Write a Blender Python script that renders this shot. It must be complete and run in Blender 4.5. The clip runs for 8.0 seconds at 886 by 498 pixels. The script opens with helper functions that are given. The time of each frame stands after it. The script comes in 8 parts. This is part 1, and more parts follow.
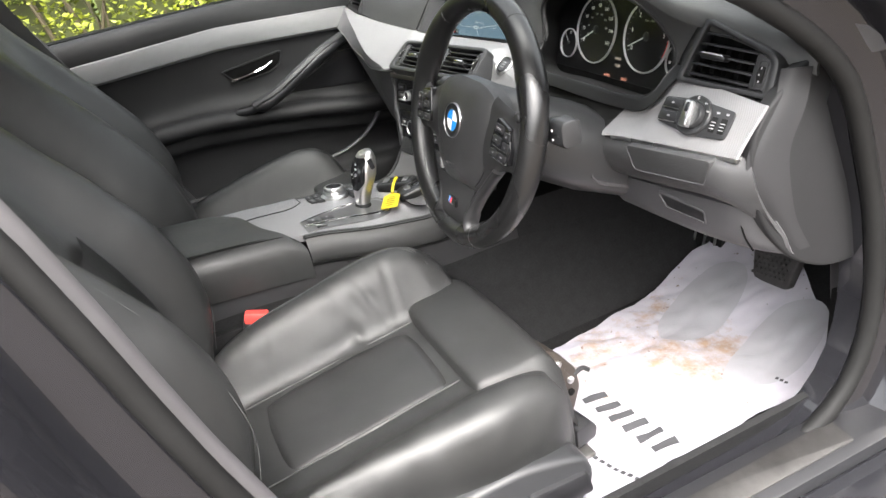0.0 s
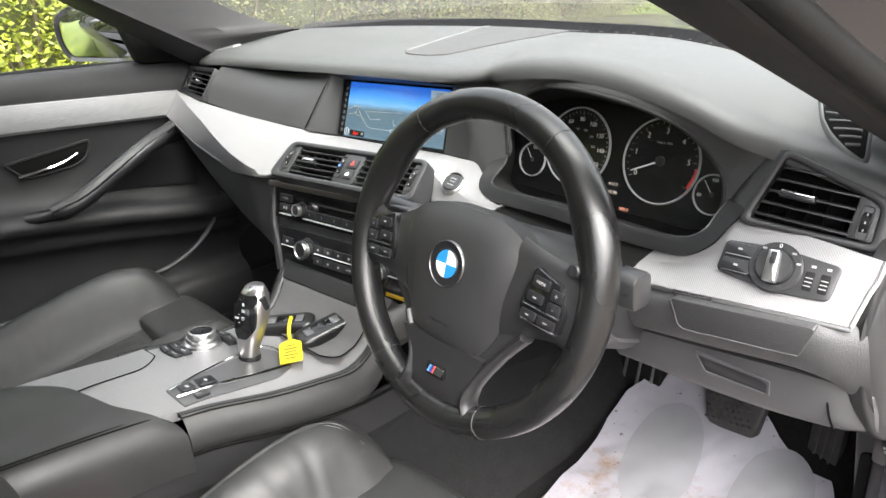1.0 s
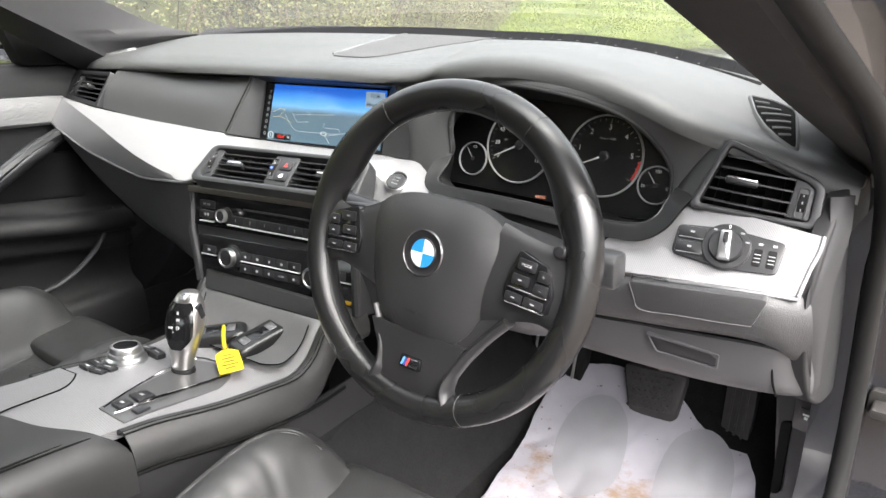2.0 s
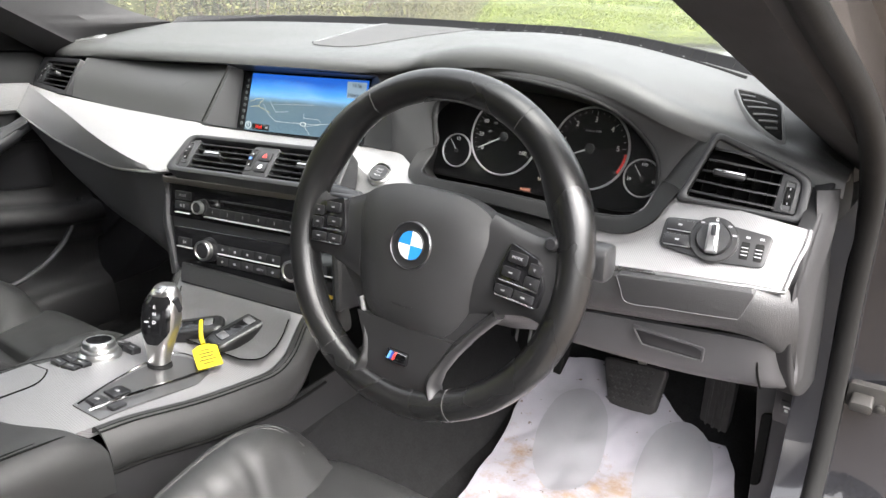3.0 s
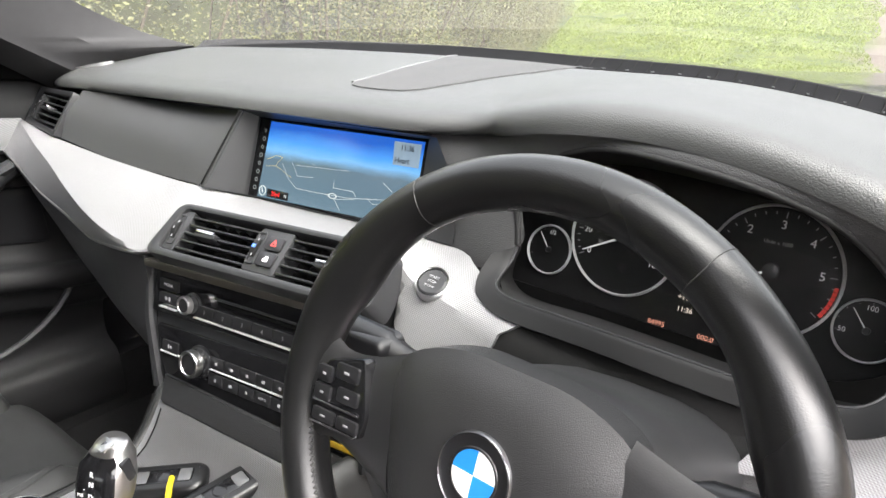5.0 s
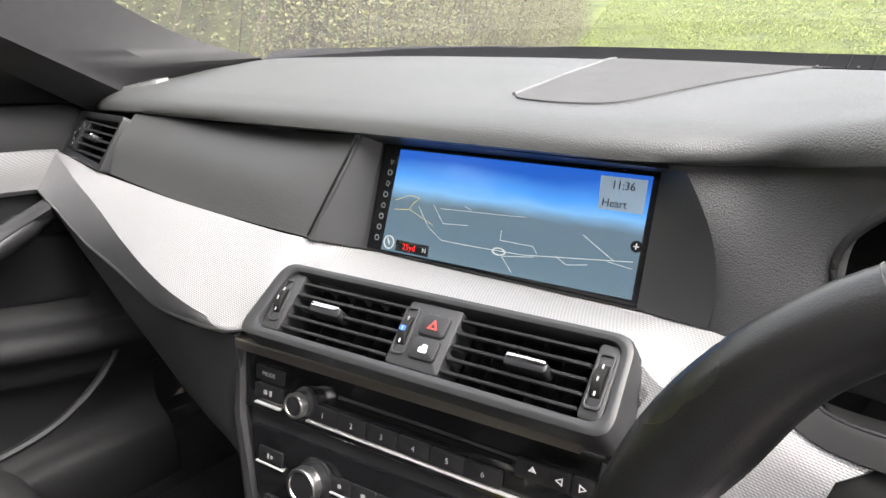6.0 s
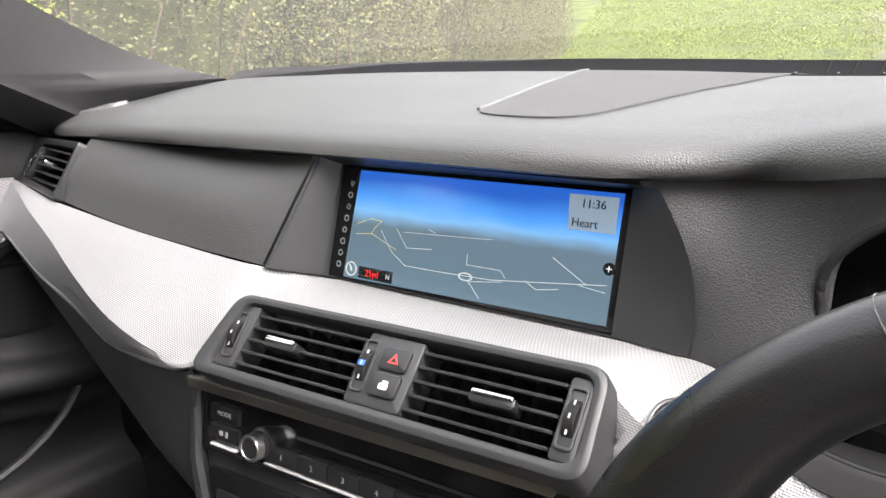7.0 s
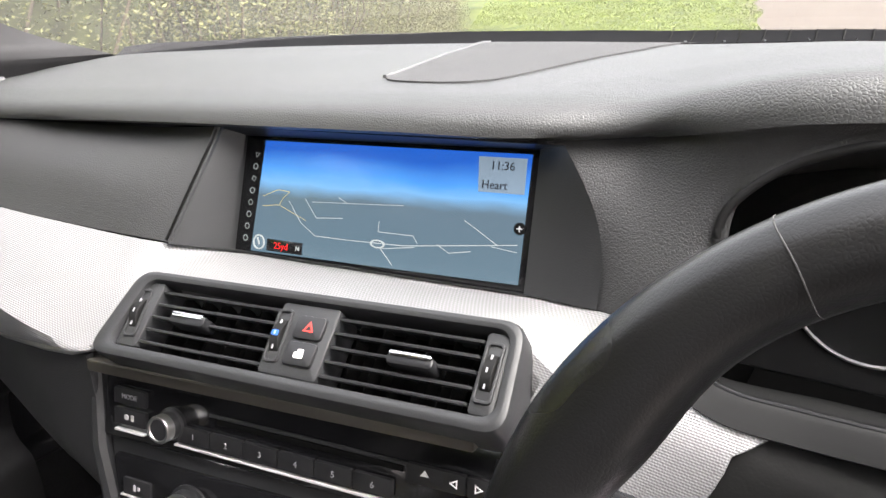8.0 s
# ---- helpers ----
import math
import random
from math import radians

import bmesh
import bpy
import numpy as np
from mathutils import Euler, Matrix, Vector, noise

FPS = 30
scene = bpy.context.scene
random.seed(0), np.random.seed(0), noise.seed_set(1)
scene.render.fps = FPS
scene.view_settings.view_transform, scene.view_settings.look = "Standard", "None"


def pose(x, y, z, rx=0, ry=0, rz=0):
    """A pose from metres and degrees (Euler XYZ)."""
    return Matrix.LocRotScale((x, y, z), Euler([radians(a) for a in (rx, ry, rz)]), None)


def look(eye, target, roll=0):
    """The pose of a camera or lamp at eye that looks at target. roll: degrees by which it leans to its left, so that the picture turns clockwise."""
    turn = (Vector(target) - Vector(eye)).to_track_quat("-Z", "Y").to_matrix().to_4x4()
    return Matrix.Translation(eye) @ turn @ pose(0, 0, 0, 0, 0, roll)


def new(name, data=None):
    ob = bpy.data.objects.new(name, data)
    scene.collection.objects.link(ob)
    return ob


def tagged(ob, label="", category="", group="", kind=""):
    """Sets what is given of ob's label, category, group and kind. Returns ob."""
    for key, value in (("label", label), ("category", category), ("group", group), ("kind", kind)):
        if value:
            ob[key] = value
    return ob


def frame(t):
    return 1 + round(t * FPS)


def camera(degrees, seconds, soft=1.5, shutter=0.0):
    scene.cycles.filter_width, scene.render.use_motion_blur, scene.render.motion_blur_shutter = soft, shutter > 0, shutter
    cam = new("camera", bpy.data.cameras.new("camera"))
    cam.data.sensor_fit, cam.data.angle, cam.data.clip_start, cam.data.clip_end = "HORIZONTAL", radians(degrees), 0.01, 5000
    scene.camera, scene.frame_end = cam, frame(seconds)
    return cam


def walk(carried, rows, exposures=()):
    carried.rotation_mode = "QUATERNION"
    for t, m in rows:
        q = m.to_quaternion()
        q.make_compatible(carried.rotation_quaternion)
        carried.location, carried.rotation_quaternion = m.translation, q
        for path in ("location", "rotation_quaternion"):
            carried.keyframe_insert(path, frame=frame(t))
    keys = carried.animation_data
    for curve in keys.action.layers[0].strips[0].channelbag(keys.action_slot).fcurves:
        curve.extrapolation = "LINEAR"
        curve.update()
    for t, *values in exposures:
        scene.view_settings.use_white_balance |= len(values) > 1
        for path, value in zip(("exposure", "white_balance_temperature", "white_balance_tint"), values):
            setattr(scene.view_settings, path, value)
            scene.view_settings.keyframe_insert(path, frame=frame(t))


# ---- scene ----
cam = camera(62.0, 8.0)
PATH = [
    (0, (1.315, -0.41, 1.23), (-0.388, 0.178, 0.362), -11.7),
    (0.5, (1.08, -0.479, 1.234), (-0.489, 0.477, 0.444), -6.2),
    (1, (0.9, -0.485, 1.23), (-0.517, 0.717, 0.491), -4.0),
    (1.5, (0.829, -0.564, 1.224), (-0.422, 0.825, 0.513), -2.4),
    (2, (0.82, -0.58, 1.201), (-0.329, 0.903, 0.51), -1.4),
    (2.2, (0.817, -0.578, 1.194), (-0.306, 0.923, 0.498), -1.3),
    (3.5, (0.789, -0.585, 1.195), (-0.285, 0.947, 0.489), -0.2),
    (4, (0.783, -0.556, 1.183), (-0.319, 0.951, 0.466), -0.1),
    (4.5, (0.741, -0.408, 1.191), (-0.409, 1.069, 0.485), 0.1),
    (4.8, (0.659, -0.339, 1.192), (-0.548, 1.11, 0.524), -0.4),
    (5, (0.58, -0.303, 1.19), (-0.652, 1.127, 0.527), 0.1),
    (5.2, (0.493, -0.281, 1.187), (-0.739, 1.141, 0.511), -0.1),
    (6.3, (0.305, -0.206, 1.157), (-0.973, 1.207, 0.55), -2.0),
    (6.5, (0.307, -0.191, 1.16), (-0.969, 1.225, 0.554), -2.3),
    (7, (0.306, -0.19, 1.156), (-0.951, 1.253, 0.575), -2.6),
    (7.5, (0.312, -0.191, 1.14), (-0.861, 1.317, 0.55), -2.3),
    (8, (0.303, -0.198, 1.141), (-0.738, 1.392, 0.519), -2.1),
]
walk(cam, [(t, look(eye, target, roll)) for t, eye, target, roll in PATH], [(0, 3.08, 6620, 10), (0.5, 3.25, 6620, 10), (1.0, 3.30, 6620, 10), (2.0, 3.36, 6620, 11), (3.5, 3.38, 6620, 11), (5.0, 3.27, 6620, 12), (6.5, 3.16, 6700, 15), (8.0, 3.23, 6700, 15)])

# ---- world, sun, exposure ----
world = bpy.data.worlds.new("sky")
scene.world = world
world.use_nodes = True
_nt = world.node_tree
_sky = _nt.nodes.new("ShaderNodeTexSky")
_sky.sky_type, _sky.sun_disc = "NISHITA", False
_sky.sun_elevation, _sky.sun_rotation = radians(56), radians(103)
_sky.air_density, _sky.dust_density, _sky.ozone_density = 1.0, 6.0, 1.0
_bg = _nt.nodes["Background"]
_bg.inputs["Strength"].default_value = 0.15
_hsv = _nt.nodes.new("ShaderNodeHueSaturation")
_hsv.inputs["Saturation"].default_value = 0.22
_nt.links.new(_sky.outputs[0], _hsv.inputs["Color"])
_nt.links.new(_hsv.outputs[0], _bg.inputs["Color"])
sun = new("sun", bpy.data.lights.new("sun", "SUN"))
sun.data.energy, sun.data.angle, sun.data.color = 0.70, radians(75), (1.0, 0.97, 0.94)
sun.matrix_world = look((4.4, -1.0, 6.7), (0, 0, 0))
scene.view_settings.exposure = 3.1

# ---- materials ----


def mat(name, color, rough=0.5, metal=0.0, spec=0.5, vary=0.12, scale=30, bump=0.0, bscale=400, coat=0.0, cell=False, rvary=0.12, fine=0.0):
    """Principled surface with colour and gloss variation at two scales and a fine relief."""
    m = bpy.data.materials.new(name)
    m.use_nodes = True
    nt = m.node_tree
    b = nt.nodes["Principled BSDF"]
    b.inputs["Metallic"].default_value = metal
    b.inputs["Specular IOR Level"].default_value = spec
    b.inputs["Coat Weight"].default_value = coat
    b.inputs["Coat Roughness"].default_value = 0.04
    tc = nt.nodes.new("ShaderNodeTexCoord")
    n1 = nt.nodes.new("ShaderNodeTexNoise")
    n1.inputs["Scale"].default_value, n1.inputs["Detail"].default_value = scale, 4
    n2 = nt.nodes.new("ShaderNodeTexNoise")
    n2.inputs["Scale"].default_value, n2.inputs["Detail"].default_value = scale * 0.17, 3
    add = nt.nodes.new("ShaderNodeMath")
    add.operation = "ADD"
    half = nt.nodes.new("ShaderNodeMath")
    half.operation, half.inputs[1].default_value = "MULTIPLY", 0.5
    for n in (n1, n2):
        nt.links.new(tc.outputs["Object"], n.inputs["Vector"])
    nt.links.new(n1.outputs["Fac"], add.inputs[0])
    nt.links.new(n2.outputs["Fac"], add.inputs[1])
    nt.links.new(add.outputs[0], half.inputs[0])
    ramp = nt.nodes.new("ShaderNodeMapRange")
    ramp.inputs["From Min"].default_value, ramp.inputs["From Max"].default_value = 0.3, 0.7
    ramp.inputs["To Min"].default_value, ramp.inputs["To Max"].default_value = 1 - vary, 1 + vary
    nt.links.new(half.outputs[0], ramp.inputs["Value"])
    mul = nt.nodes.new("ShaderNodeVectorMath")
    mul.operation, mul.inputs[0].default_value = "SCALE", color[:3]
    nt.links.new(ramp.outputs[0], mul.inputs["Scale"])
    nt.links.new(mul.outputs[0], b.inputs["Base Color"])
    rr = nt.nodes.new("ShaderNodeMapRange")
    rr.inputs["From Min"].default_value, rr.inputs["From Max"].default_value = 0.3, 0.7
    rr.inputs["To Min"].default_value, rr.inputs["To Max"].default_value = max(0.02, rough * (1 - rvary)), min(1, rough * (1 + rvary))
    nt.links.new(n2.outputs["Fac"], rr.inputs["Value"])
    nt.links.new(rr.outputs[0], b.inputs["Roughness"])
    if bump:
        if cell:
            n3 = nt.nodes.new("ShaderNodeTexVoronoi")
            n3.feature = "DISTANCE_TO_EDGE"
            n3.inputs["Scale"].default_value = bscale
            pos = nt.nodes.new("ShaderNodeMapRange")
            pos.inputs["From Max"].default_value = 0.25
            warp = nt.nodes.new("ShaderNodeTexNoise")
            warp.inputs["Scale"].default_value = bscale * 0.6
            mixv = nt.nodes.new("ShaderNodeVectorMath")
            mixv.operation, mixv.inputs[2].default_value = "MULTIPLY_ADD", (0, 0, 0)
            mixv.inputs[1].default_value = (0.6 / bscale,) * 3
            nt.links.new(tc.outputs["Object"], warp.inputs["Vector"])
            nt.links.new(warp.outputs["Color"], mixv.inputs[0])
            nt.links.new(tc.outputs["Object"], mixv.inputs[2])
            nt.links.new(mixv.outputs[0], n3.inputs["Vector"])
            nt.links.new(n3.outputs["Distance"], pos.inputs["Value"])
            hout = pos.outputs[0]
        else:
            n3 = nt.nodes.new("ShaderNodeTexNoise")
            n3.inputs["Scale"].default_value, n3.inputs["Detail"].default_value = bscale, 2
            nt.links.new(tc.outputs["Object"], n3.inputs["Vector"])
            hout = n3.outputs["Fac"]
        bp = nt.nodes.new("ShaderNodeBump")
        bp.inputs["Strength"].default_value, bp.inputs["Distance"].default_value = bump, 0.0006
        nt.links.new(hout, bp.inputs["Height"])
        nt.links.new(bp.outputs[0], b.inputs["Normal"])
    return m


def woven(name, color, rough, metal, pitch, depth):
    """Pressed aluminium foil look: a fine diamond grid in relief."""
    m = mat(name, color, rough, metal, vary=0.05, scale=12)
    nt = m.node_tree
    b = nt.nodes["Principled BSDF"]
    tc = nt.nodes.new("ShaderNodeTexCoord")
    waves = []
    for ax in ((1, 0.0, 1.0), (1, 0.0, -1.0)):
        dot = nt.nodes.new("ShaderNodeVectorMath")
        dot.operation, dot.inputs[1].default_value = "DOT_PRODUCT", tuple(a * 2 * math.pi / pitch for a in ((0.75, 0.35, 0.55) if ax[2] > 0 else (0.62, -0.42, -0.50)))
        nt.links.new(tc.outputs["Object"], dot.inputs[0])
        sn = nt.nodes.new("ShaderNodeMath")
        sn.operation = "SINE"
        nt.links.new(dot.outputs["Value"], sn.inputs[0])
        waves.append(sn)
    mx = nt.nodes.new("ShaderNodeMath")
    mx.operation = "MULTIPLY"
    nt.links.new(waves[0].outputs[0], mx.inputs[0])
    nt.links.new(waves[1].outputs[0], mx.inputs[1])
    bp = nt.nodes.new("ShaderNodeBump")
    bp.inputs["Strength"].default_value, bp.inputs["Distance"].default_value = depth, 0.0009
    nt.links.new(mx.outputs[0], bp.inputs["Height"])
    nt.links.new(bp.outputs[0], b.inputs["Normal"])
    tone = nt.nodes.new("ShaderNodeMath")
    tone.operation, tone.inputs[1].default_value, tone.inputs[2].default_value = "MULTIPLY_ADD", 0.15, 1.0
    nt.links.new(waves[0].outputs[0], tone.inputs[0])
    sc = nt.nodes.new("ShaderNodeVectorMath")
    sc.operation = "SCALE"
    nt.links.new(b.inputs["Base Color"].links[0].from_socket, sc.inputs[0])
    nt.links.new(tone.outputs[0], sc.inputs["Scale"])
    nt.links.new(sc.outputs[0], b.inputs["Base Color"])
    return m


def glow(name, color, strength):
    m = bpy.data.materials.new(name)
    m.use_nodes = True
    b = m.node_tree.nodes["Principled BSDF"]
    b.inputs["Base Color"].default_value = (*[c * 0.2 for c in color], 1)
    b.inputs["Roughness"].default_value = 0.25
    b.inputs["Emission Color"].default_value = (*color, 1)
    b.inputs["Emission Strength"].default_value = strength
    return m


def glass(name, tint, rough=0.0, coat=(0.9, 0.05)):
    """Thin pane: clear with a mirror coat by its angle."""
    m = bpy.data.materials.new(name)
    m.use_nodes = True
    nt = m.node_tree
    nt.nodes.remove(nt.nodes["Principled BSDF"])
    tr, gl, mx, lw, pw, ma = (nt.nodes.new("ShaderNode" + k) for k in ("BsdfTransparent", "BsdfGlossy", "MixShader", "LayerWeight", "Math", "Math"))
    tr.inputs[0].default_value = (*tint, 1)
    gl.inputs["Roughness"].default_value = rough
    lw.inputs["Blend"].default_value = 0.5
    pw.operation, pw.inputs[1].default_value = "POWER", 5.0
    ma.operation, ma.inputs[1].default_value, ma.inputs[2].default_value = "MULTIPLY_ADD", *coat
    nt.links.new(lw.outputs["Facing"], pw.inputs[0])
    nt.links.new(pw.outputs[0], ma.inputs[0])
    nt.links.new(ma.outputs[0], mx.inputs[0])
    nt.links.new(tr.outputs[0], mx.inputs[1])
    nt.links.new(gl.outputs[0], mx.inputs[2])
    nt.links.new(mx.outputs[0], nt.nodes["Material Output"].inputs["Surface"])
    return m


LPAD = mat("knee_pad_vinyl", (0.040, 0.040, 0.0415), 0.46, vary=0.1, scale=8, bump=0.36, bscale=540, cell=True)
PAD = mat("soft_dash_pad", (0.055, 0.0558, 0.0562), 0.42, vary=0.1, scale=8, bump=0.34, bscale=500, cell=True)
HOODIN = mat("black_hood_lining", (0.014, 0.014, 0.0145), 0.6, spec=0.25, vary=0.15, scale=30, bump=0.2, bscale=700)
DOORP = mat("black_door_vinyl", (0.014, 0.014, 0.015), 0.5, spec=0.3, vary=0.1, scale=20, bump=0.3, bscale=620, cell=True)
PLAS = mat("grey_plastic", (0.022, 0.0225, 0.024), 0.42, vary=0.1, scale=20, bump=0.25, bscale=900)
PLAS2 = mat("smooth_black_plastic", (0.014, 0.014, 0.0155), 0.36, vary=0.12, scale=30, bump=0.1, bscale=700)
LOWP = mat("lower_grey_plastic", (0.066, 0.065, 0.069), 0.55, vary=0.08, scale=15, bump=0.3, bscale=800)
GLOSS = mat("piano_black", (0.008, 0.008, 0.009), 0.12, vary=0.1, scale=20, rvary=0.3)
# near-black for black parts, and for deep shade painted into ducts, slots and recesses
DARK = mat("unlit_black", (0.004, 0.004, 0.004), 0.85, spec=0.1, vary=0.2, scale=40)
TRIM = woven("patterned_aluminium", (0.250, 0.247, 0.253), 0.46, 0.40, 0.0020, 0.35)
SATIN = mat("satin_silver", (0.6, 0.6, 0.6), 0.3, 1.0, vary=0.06, scale=30)
CHROME = mat("chrome", (0.8, 0.8, 0.82), 0.08, 1.0, vary=0.03, scale=30, rvary=0.4)
LEATHER = mat("black_leather", (0.018, 0.0183, 0.0183), 0.47, spec=0.5, vary=0.3, scale=25, bump=0.22, bscale=750, cell=True, rvary=0.25)
WHEELL = mat("worn_wheel_leather", (0.008, 0.008, 0.0084), 0.29, spec=0.6, vary=0.25, scale=35, bump=0.08, bscale=600, cell=True, rvary=0.4)
STITCH = mat("grey_thread", (0.06, 0.06, 0.06), 0.8, vary=0.2, scale=300)
SEAM = mat("dark_seam_thread", (0.005, 0.005, 0.005), 0.8, spec=0.15, vary=0.2, scale=300)
CARPET = mat("black_carpet", (0.013, 0.013, 0.0135), 0.95, spec=0.1, vary=0.4, scale=300, bump=1.0, bscale=900)
RUBBER = mat("black_rubber", (0.008, 0.008, 0.008), 0.65, spec=0.2, vary=0.2, scale=60, bump=0.2, bscale=500)
PAINT = mat("black_car_paint", (0.012, 0.012, 0.014), 0.15, spec=0.2, coat=0.7, vary=0.1, scale=10, rvary=0.3)
PILLAR = mat("grey_pillar_trim", (0.040, 0.039, 0.041), 0.72, spec=0.3, vary=0.1, scale=60, bump=0.3, bscale=1200)
# unseen roof lining, made pale so that it bounces fill light into the cabin
LINER = mat("headliner_cloth", (0.58, 0.57, 0.55), 0.95, spec=0.1, vary=0.1, scale=60, bump=0.4, bscale=900)
WHITE = mat("white_print", (0.75, 0.75, 0.75), 0.5, vary=0.05, scale=50)
GREYP = mat("grey_print", (0.32, 0.32, 0.33), 0.5, vary=0.05, scale=50)
RED = mat("red_plastic", (0.7, 0.06, 0.05), 0.4, vary=0.08, scale=40)
BLUE = mat("blue_enamel", (0.02, 0.22, 0.62), 0.2, vary=0.05, scale=40)
YELLOW = mat("yellow_card", (0.46, 0.36, 0.006), 0.5, vary=0.06, scale=40)
TAGINK = mat("faded_ink", (0.04, 0.035, 0.01), 0.6)
GLASS = glass("window_glass", (0.93, 0.97, 0.94))


def hazy(name, tint, haze):
    """Glass with a thin translucent film whose pale veil imitates windscreen haze."""
    m = glass(name, tint)
    nt = m.node_tree
    out = nt.nodes["Material Output"]
    df, mx, nz, mr = (nt.nodes.new("ShaderNode" + k) for k in ("BsdfTranslucent", "MixShader", "TexNoise", "MapRange"))
    df.inputs[0].default_value = (0.8, 0.8, 0.8, 1)
    nz.inputs["Scale"].default_value, nz.inputs["Detail"].default_value = 5, 4
    mr.inputs["To Min"].default_value, mr.inputs["To Max"].default_value = haze * 0.7, haze * 1.3
    nt.links.new(nz.outputs["Fac"], mr.inputs["Value"])
    nt.links.new(mr.outputs[0], mx.inputs[0])
    nt.links.new(out.inputs["Surface"].links[0].from_socket, mx.inputs[1])
    nt.links.new(df.outputs[0], mx.inputs[2])
    nt.links.new(mx.outputs[0], out.inputs["Surface"])
    return m


HAZY = hazy("hazy_windscreen_glass", (0.71, 0.735, 0.72), 0.026)
LINE = mat("silver_line", (0.62, 0.62, 0.62), 0.4, 0.3, vary=0.05, scale=40)
METAL = mat("bare_metal", (0.35, 0.34, 0.33), 0.4, 1.0, vary=0.2, scale=80)
BLACKM = mat("blackened_metal", (0.05, 0.048, 0.046), 0.35, 0.6, vary=0.3, scale=90)

# ---- modelling helpers ----


def fr(o, u, v):
    """Frame at o: u to the right, v up, third axis out of the face."""
    u = Vector(u).normalized()
    v = Vector(v)
    v = (v - u * v.dot(u)).normalized()
    m = Matrix((u, v, u.cross(v))).transposed().to_4x4()
    m.translation = Vector(o)
    return m


def thing(name, at, label, category, group="", kind=""):
    ob = new(name)
    ob.location = at
    ob["at"] = 1
    ob.empty_display_size = 0.05
    return tagged(ob, label, category, group, kind)


def part(name, bm, material, parent, label="", sharp=38):
    bmesh.ops.recalc_face_normals(bm, faces=bm.faces)
    lim = radians(sharp)
    for f in bm.faces:
        f.smooth = True
    for e in bm.edges:
        if len(e.link_faces) == 2 and e.calc_face_angle(0) > lim:
            e.smooth = False
    me = bpy.data.meshes.new(name)
    bm.to_mesh(me)
    bm.free()
    for one in material if isinstance(material, (list, tuple)) else [material]:
        me.materials.append(one)
    ob = new(name, me)
    if parent is not None:
        ob.parent = parent
        if parent.type == "EMPTY":
            ob.matrix_parent_inverse = Matrix.Translation(-parent.location)
    return tagged(ob, label)


def curve(pts, n, closed=False):
    """Smooth curve through a few control points, n samples evenly spread."""
    p = np.array([tuple(q) for q in pts], float)
    if closed:
        p = np.vstack([p, p[:1]])
    if len(p) == 2:
        return [Vector(p[0] + (p[1] - p[0]) * k / (n - 1)) for k in range(n)]
    t = np.concatenate([[0], np.cumsum(np.maximum(np.linalg.norm(np.diff(p, axis=0), axis=1), 1e-6))])
    d = np.zeros_like(p)
    for i in range(len(p)):
        a, b = max(i - 1, 0), min(i + 1, len(p) - 1)
        if closed and i in (0, len(p) - 1):
            d[i] = (p[1] - p[-2]) / (t[1] + t[-1] - t[-2])
        else:
            d[i] = (p[b] - p[a]) / (t[b] - t[a])
    out = []
    for s in np.linspace(0, t[-1], n + 1 if closed else n)[: n]:
        i = min(max(int(np.searchsorted(t, s, "right")) - 1, 0), len(p) - 2)
        h = t[i + 1] - t[i]
        x = (s - t[i]) / h
        out.append(Vector((2 * x**3 - 3 * x**2 + 1) * p[i] + (x**3 - 2 * x**2 + x) * h * d[i] + (3 * x**2 - 2 * x**3) * p[i + 1] + (x**3 - x**2) * h * d[i + 1]))
    return out


def skin(bm, rows, closed=False, cap=False):
    """Quads over a grid of rows of points; closed joins each row's ends."""
    vs = [[bm.verts.new(q) for q in r] for r in rows]
    for a, b in zip(vs, vs[1:]):
        n = len(a)
        for j in range(n if closed else n - 1):
            k = (j + 1) % n
            bm.faces.new((a[j], a[k], b[k], b[j]))
    if cap and closed:
        bm.faces.new(vs[0][::-1])
        bm.faces.new(vs[-1])
    return vs


def loft(bm, curves, nu, nv, closed=False, cap=False):
    rows = [curve(c, nu, closed) for c in curves]
    cols = [curve([r[j] for r in rows], nv) for j in range(nu)]
    return skin(bm, [[cols[j][i] for j in range(nu)] for i in range(nv)], closed, cap)


def thick(bm, d):
    """Give an open sheet a thickness."""
    bmesh.ops.recalc_face_normals(bm, faces=bm.faces)
    bmesh.ops.solidify(bm, geom=bm.faces[:], thickness=d)


def rrect(w, h, r, cx=0, cy=0, seg=4):
    out = []
    for sx, sy, a0 in ((1, 1, 0), (-1, 1, 90), (-1, -1, 180), (1, -1, 270)):
        for k in range(seg + 1):
            a = radians(a0 + 90 * k / seg)
            out.append((cx + sx * (w / 2 - r) + r * math.cos(a), cy + sy * (h / 2 - r) + r * math.sin(a)))
    return out


def rpoly(pts, r, seg=4):
    """Polygon with rounded corners."""
    out = []
    n = len(pts)
    for i in range(n):
        a, p, b = (Vector(pts[(i + k) % n]) for k in (-1, 0, 1))
        ra = min(r, (a - p).length * 0.48)
        rb = min(r, (b - p).length * 0.48)
        s, e = p + (a - p).normalized() * ra, p + (b - p).normalized() * rb
        for k in range(seg + 1):
            x = k / seg
            out.append(tuple(s * (1 - x) ** 2 + p * 2 * x * (1 - x) + e * x * x))
    return out


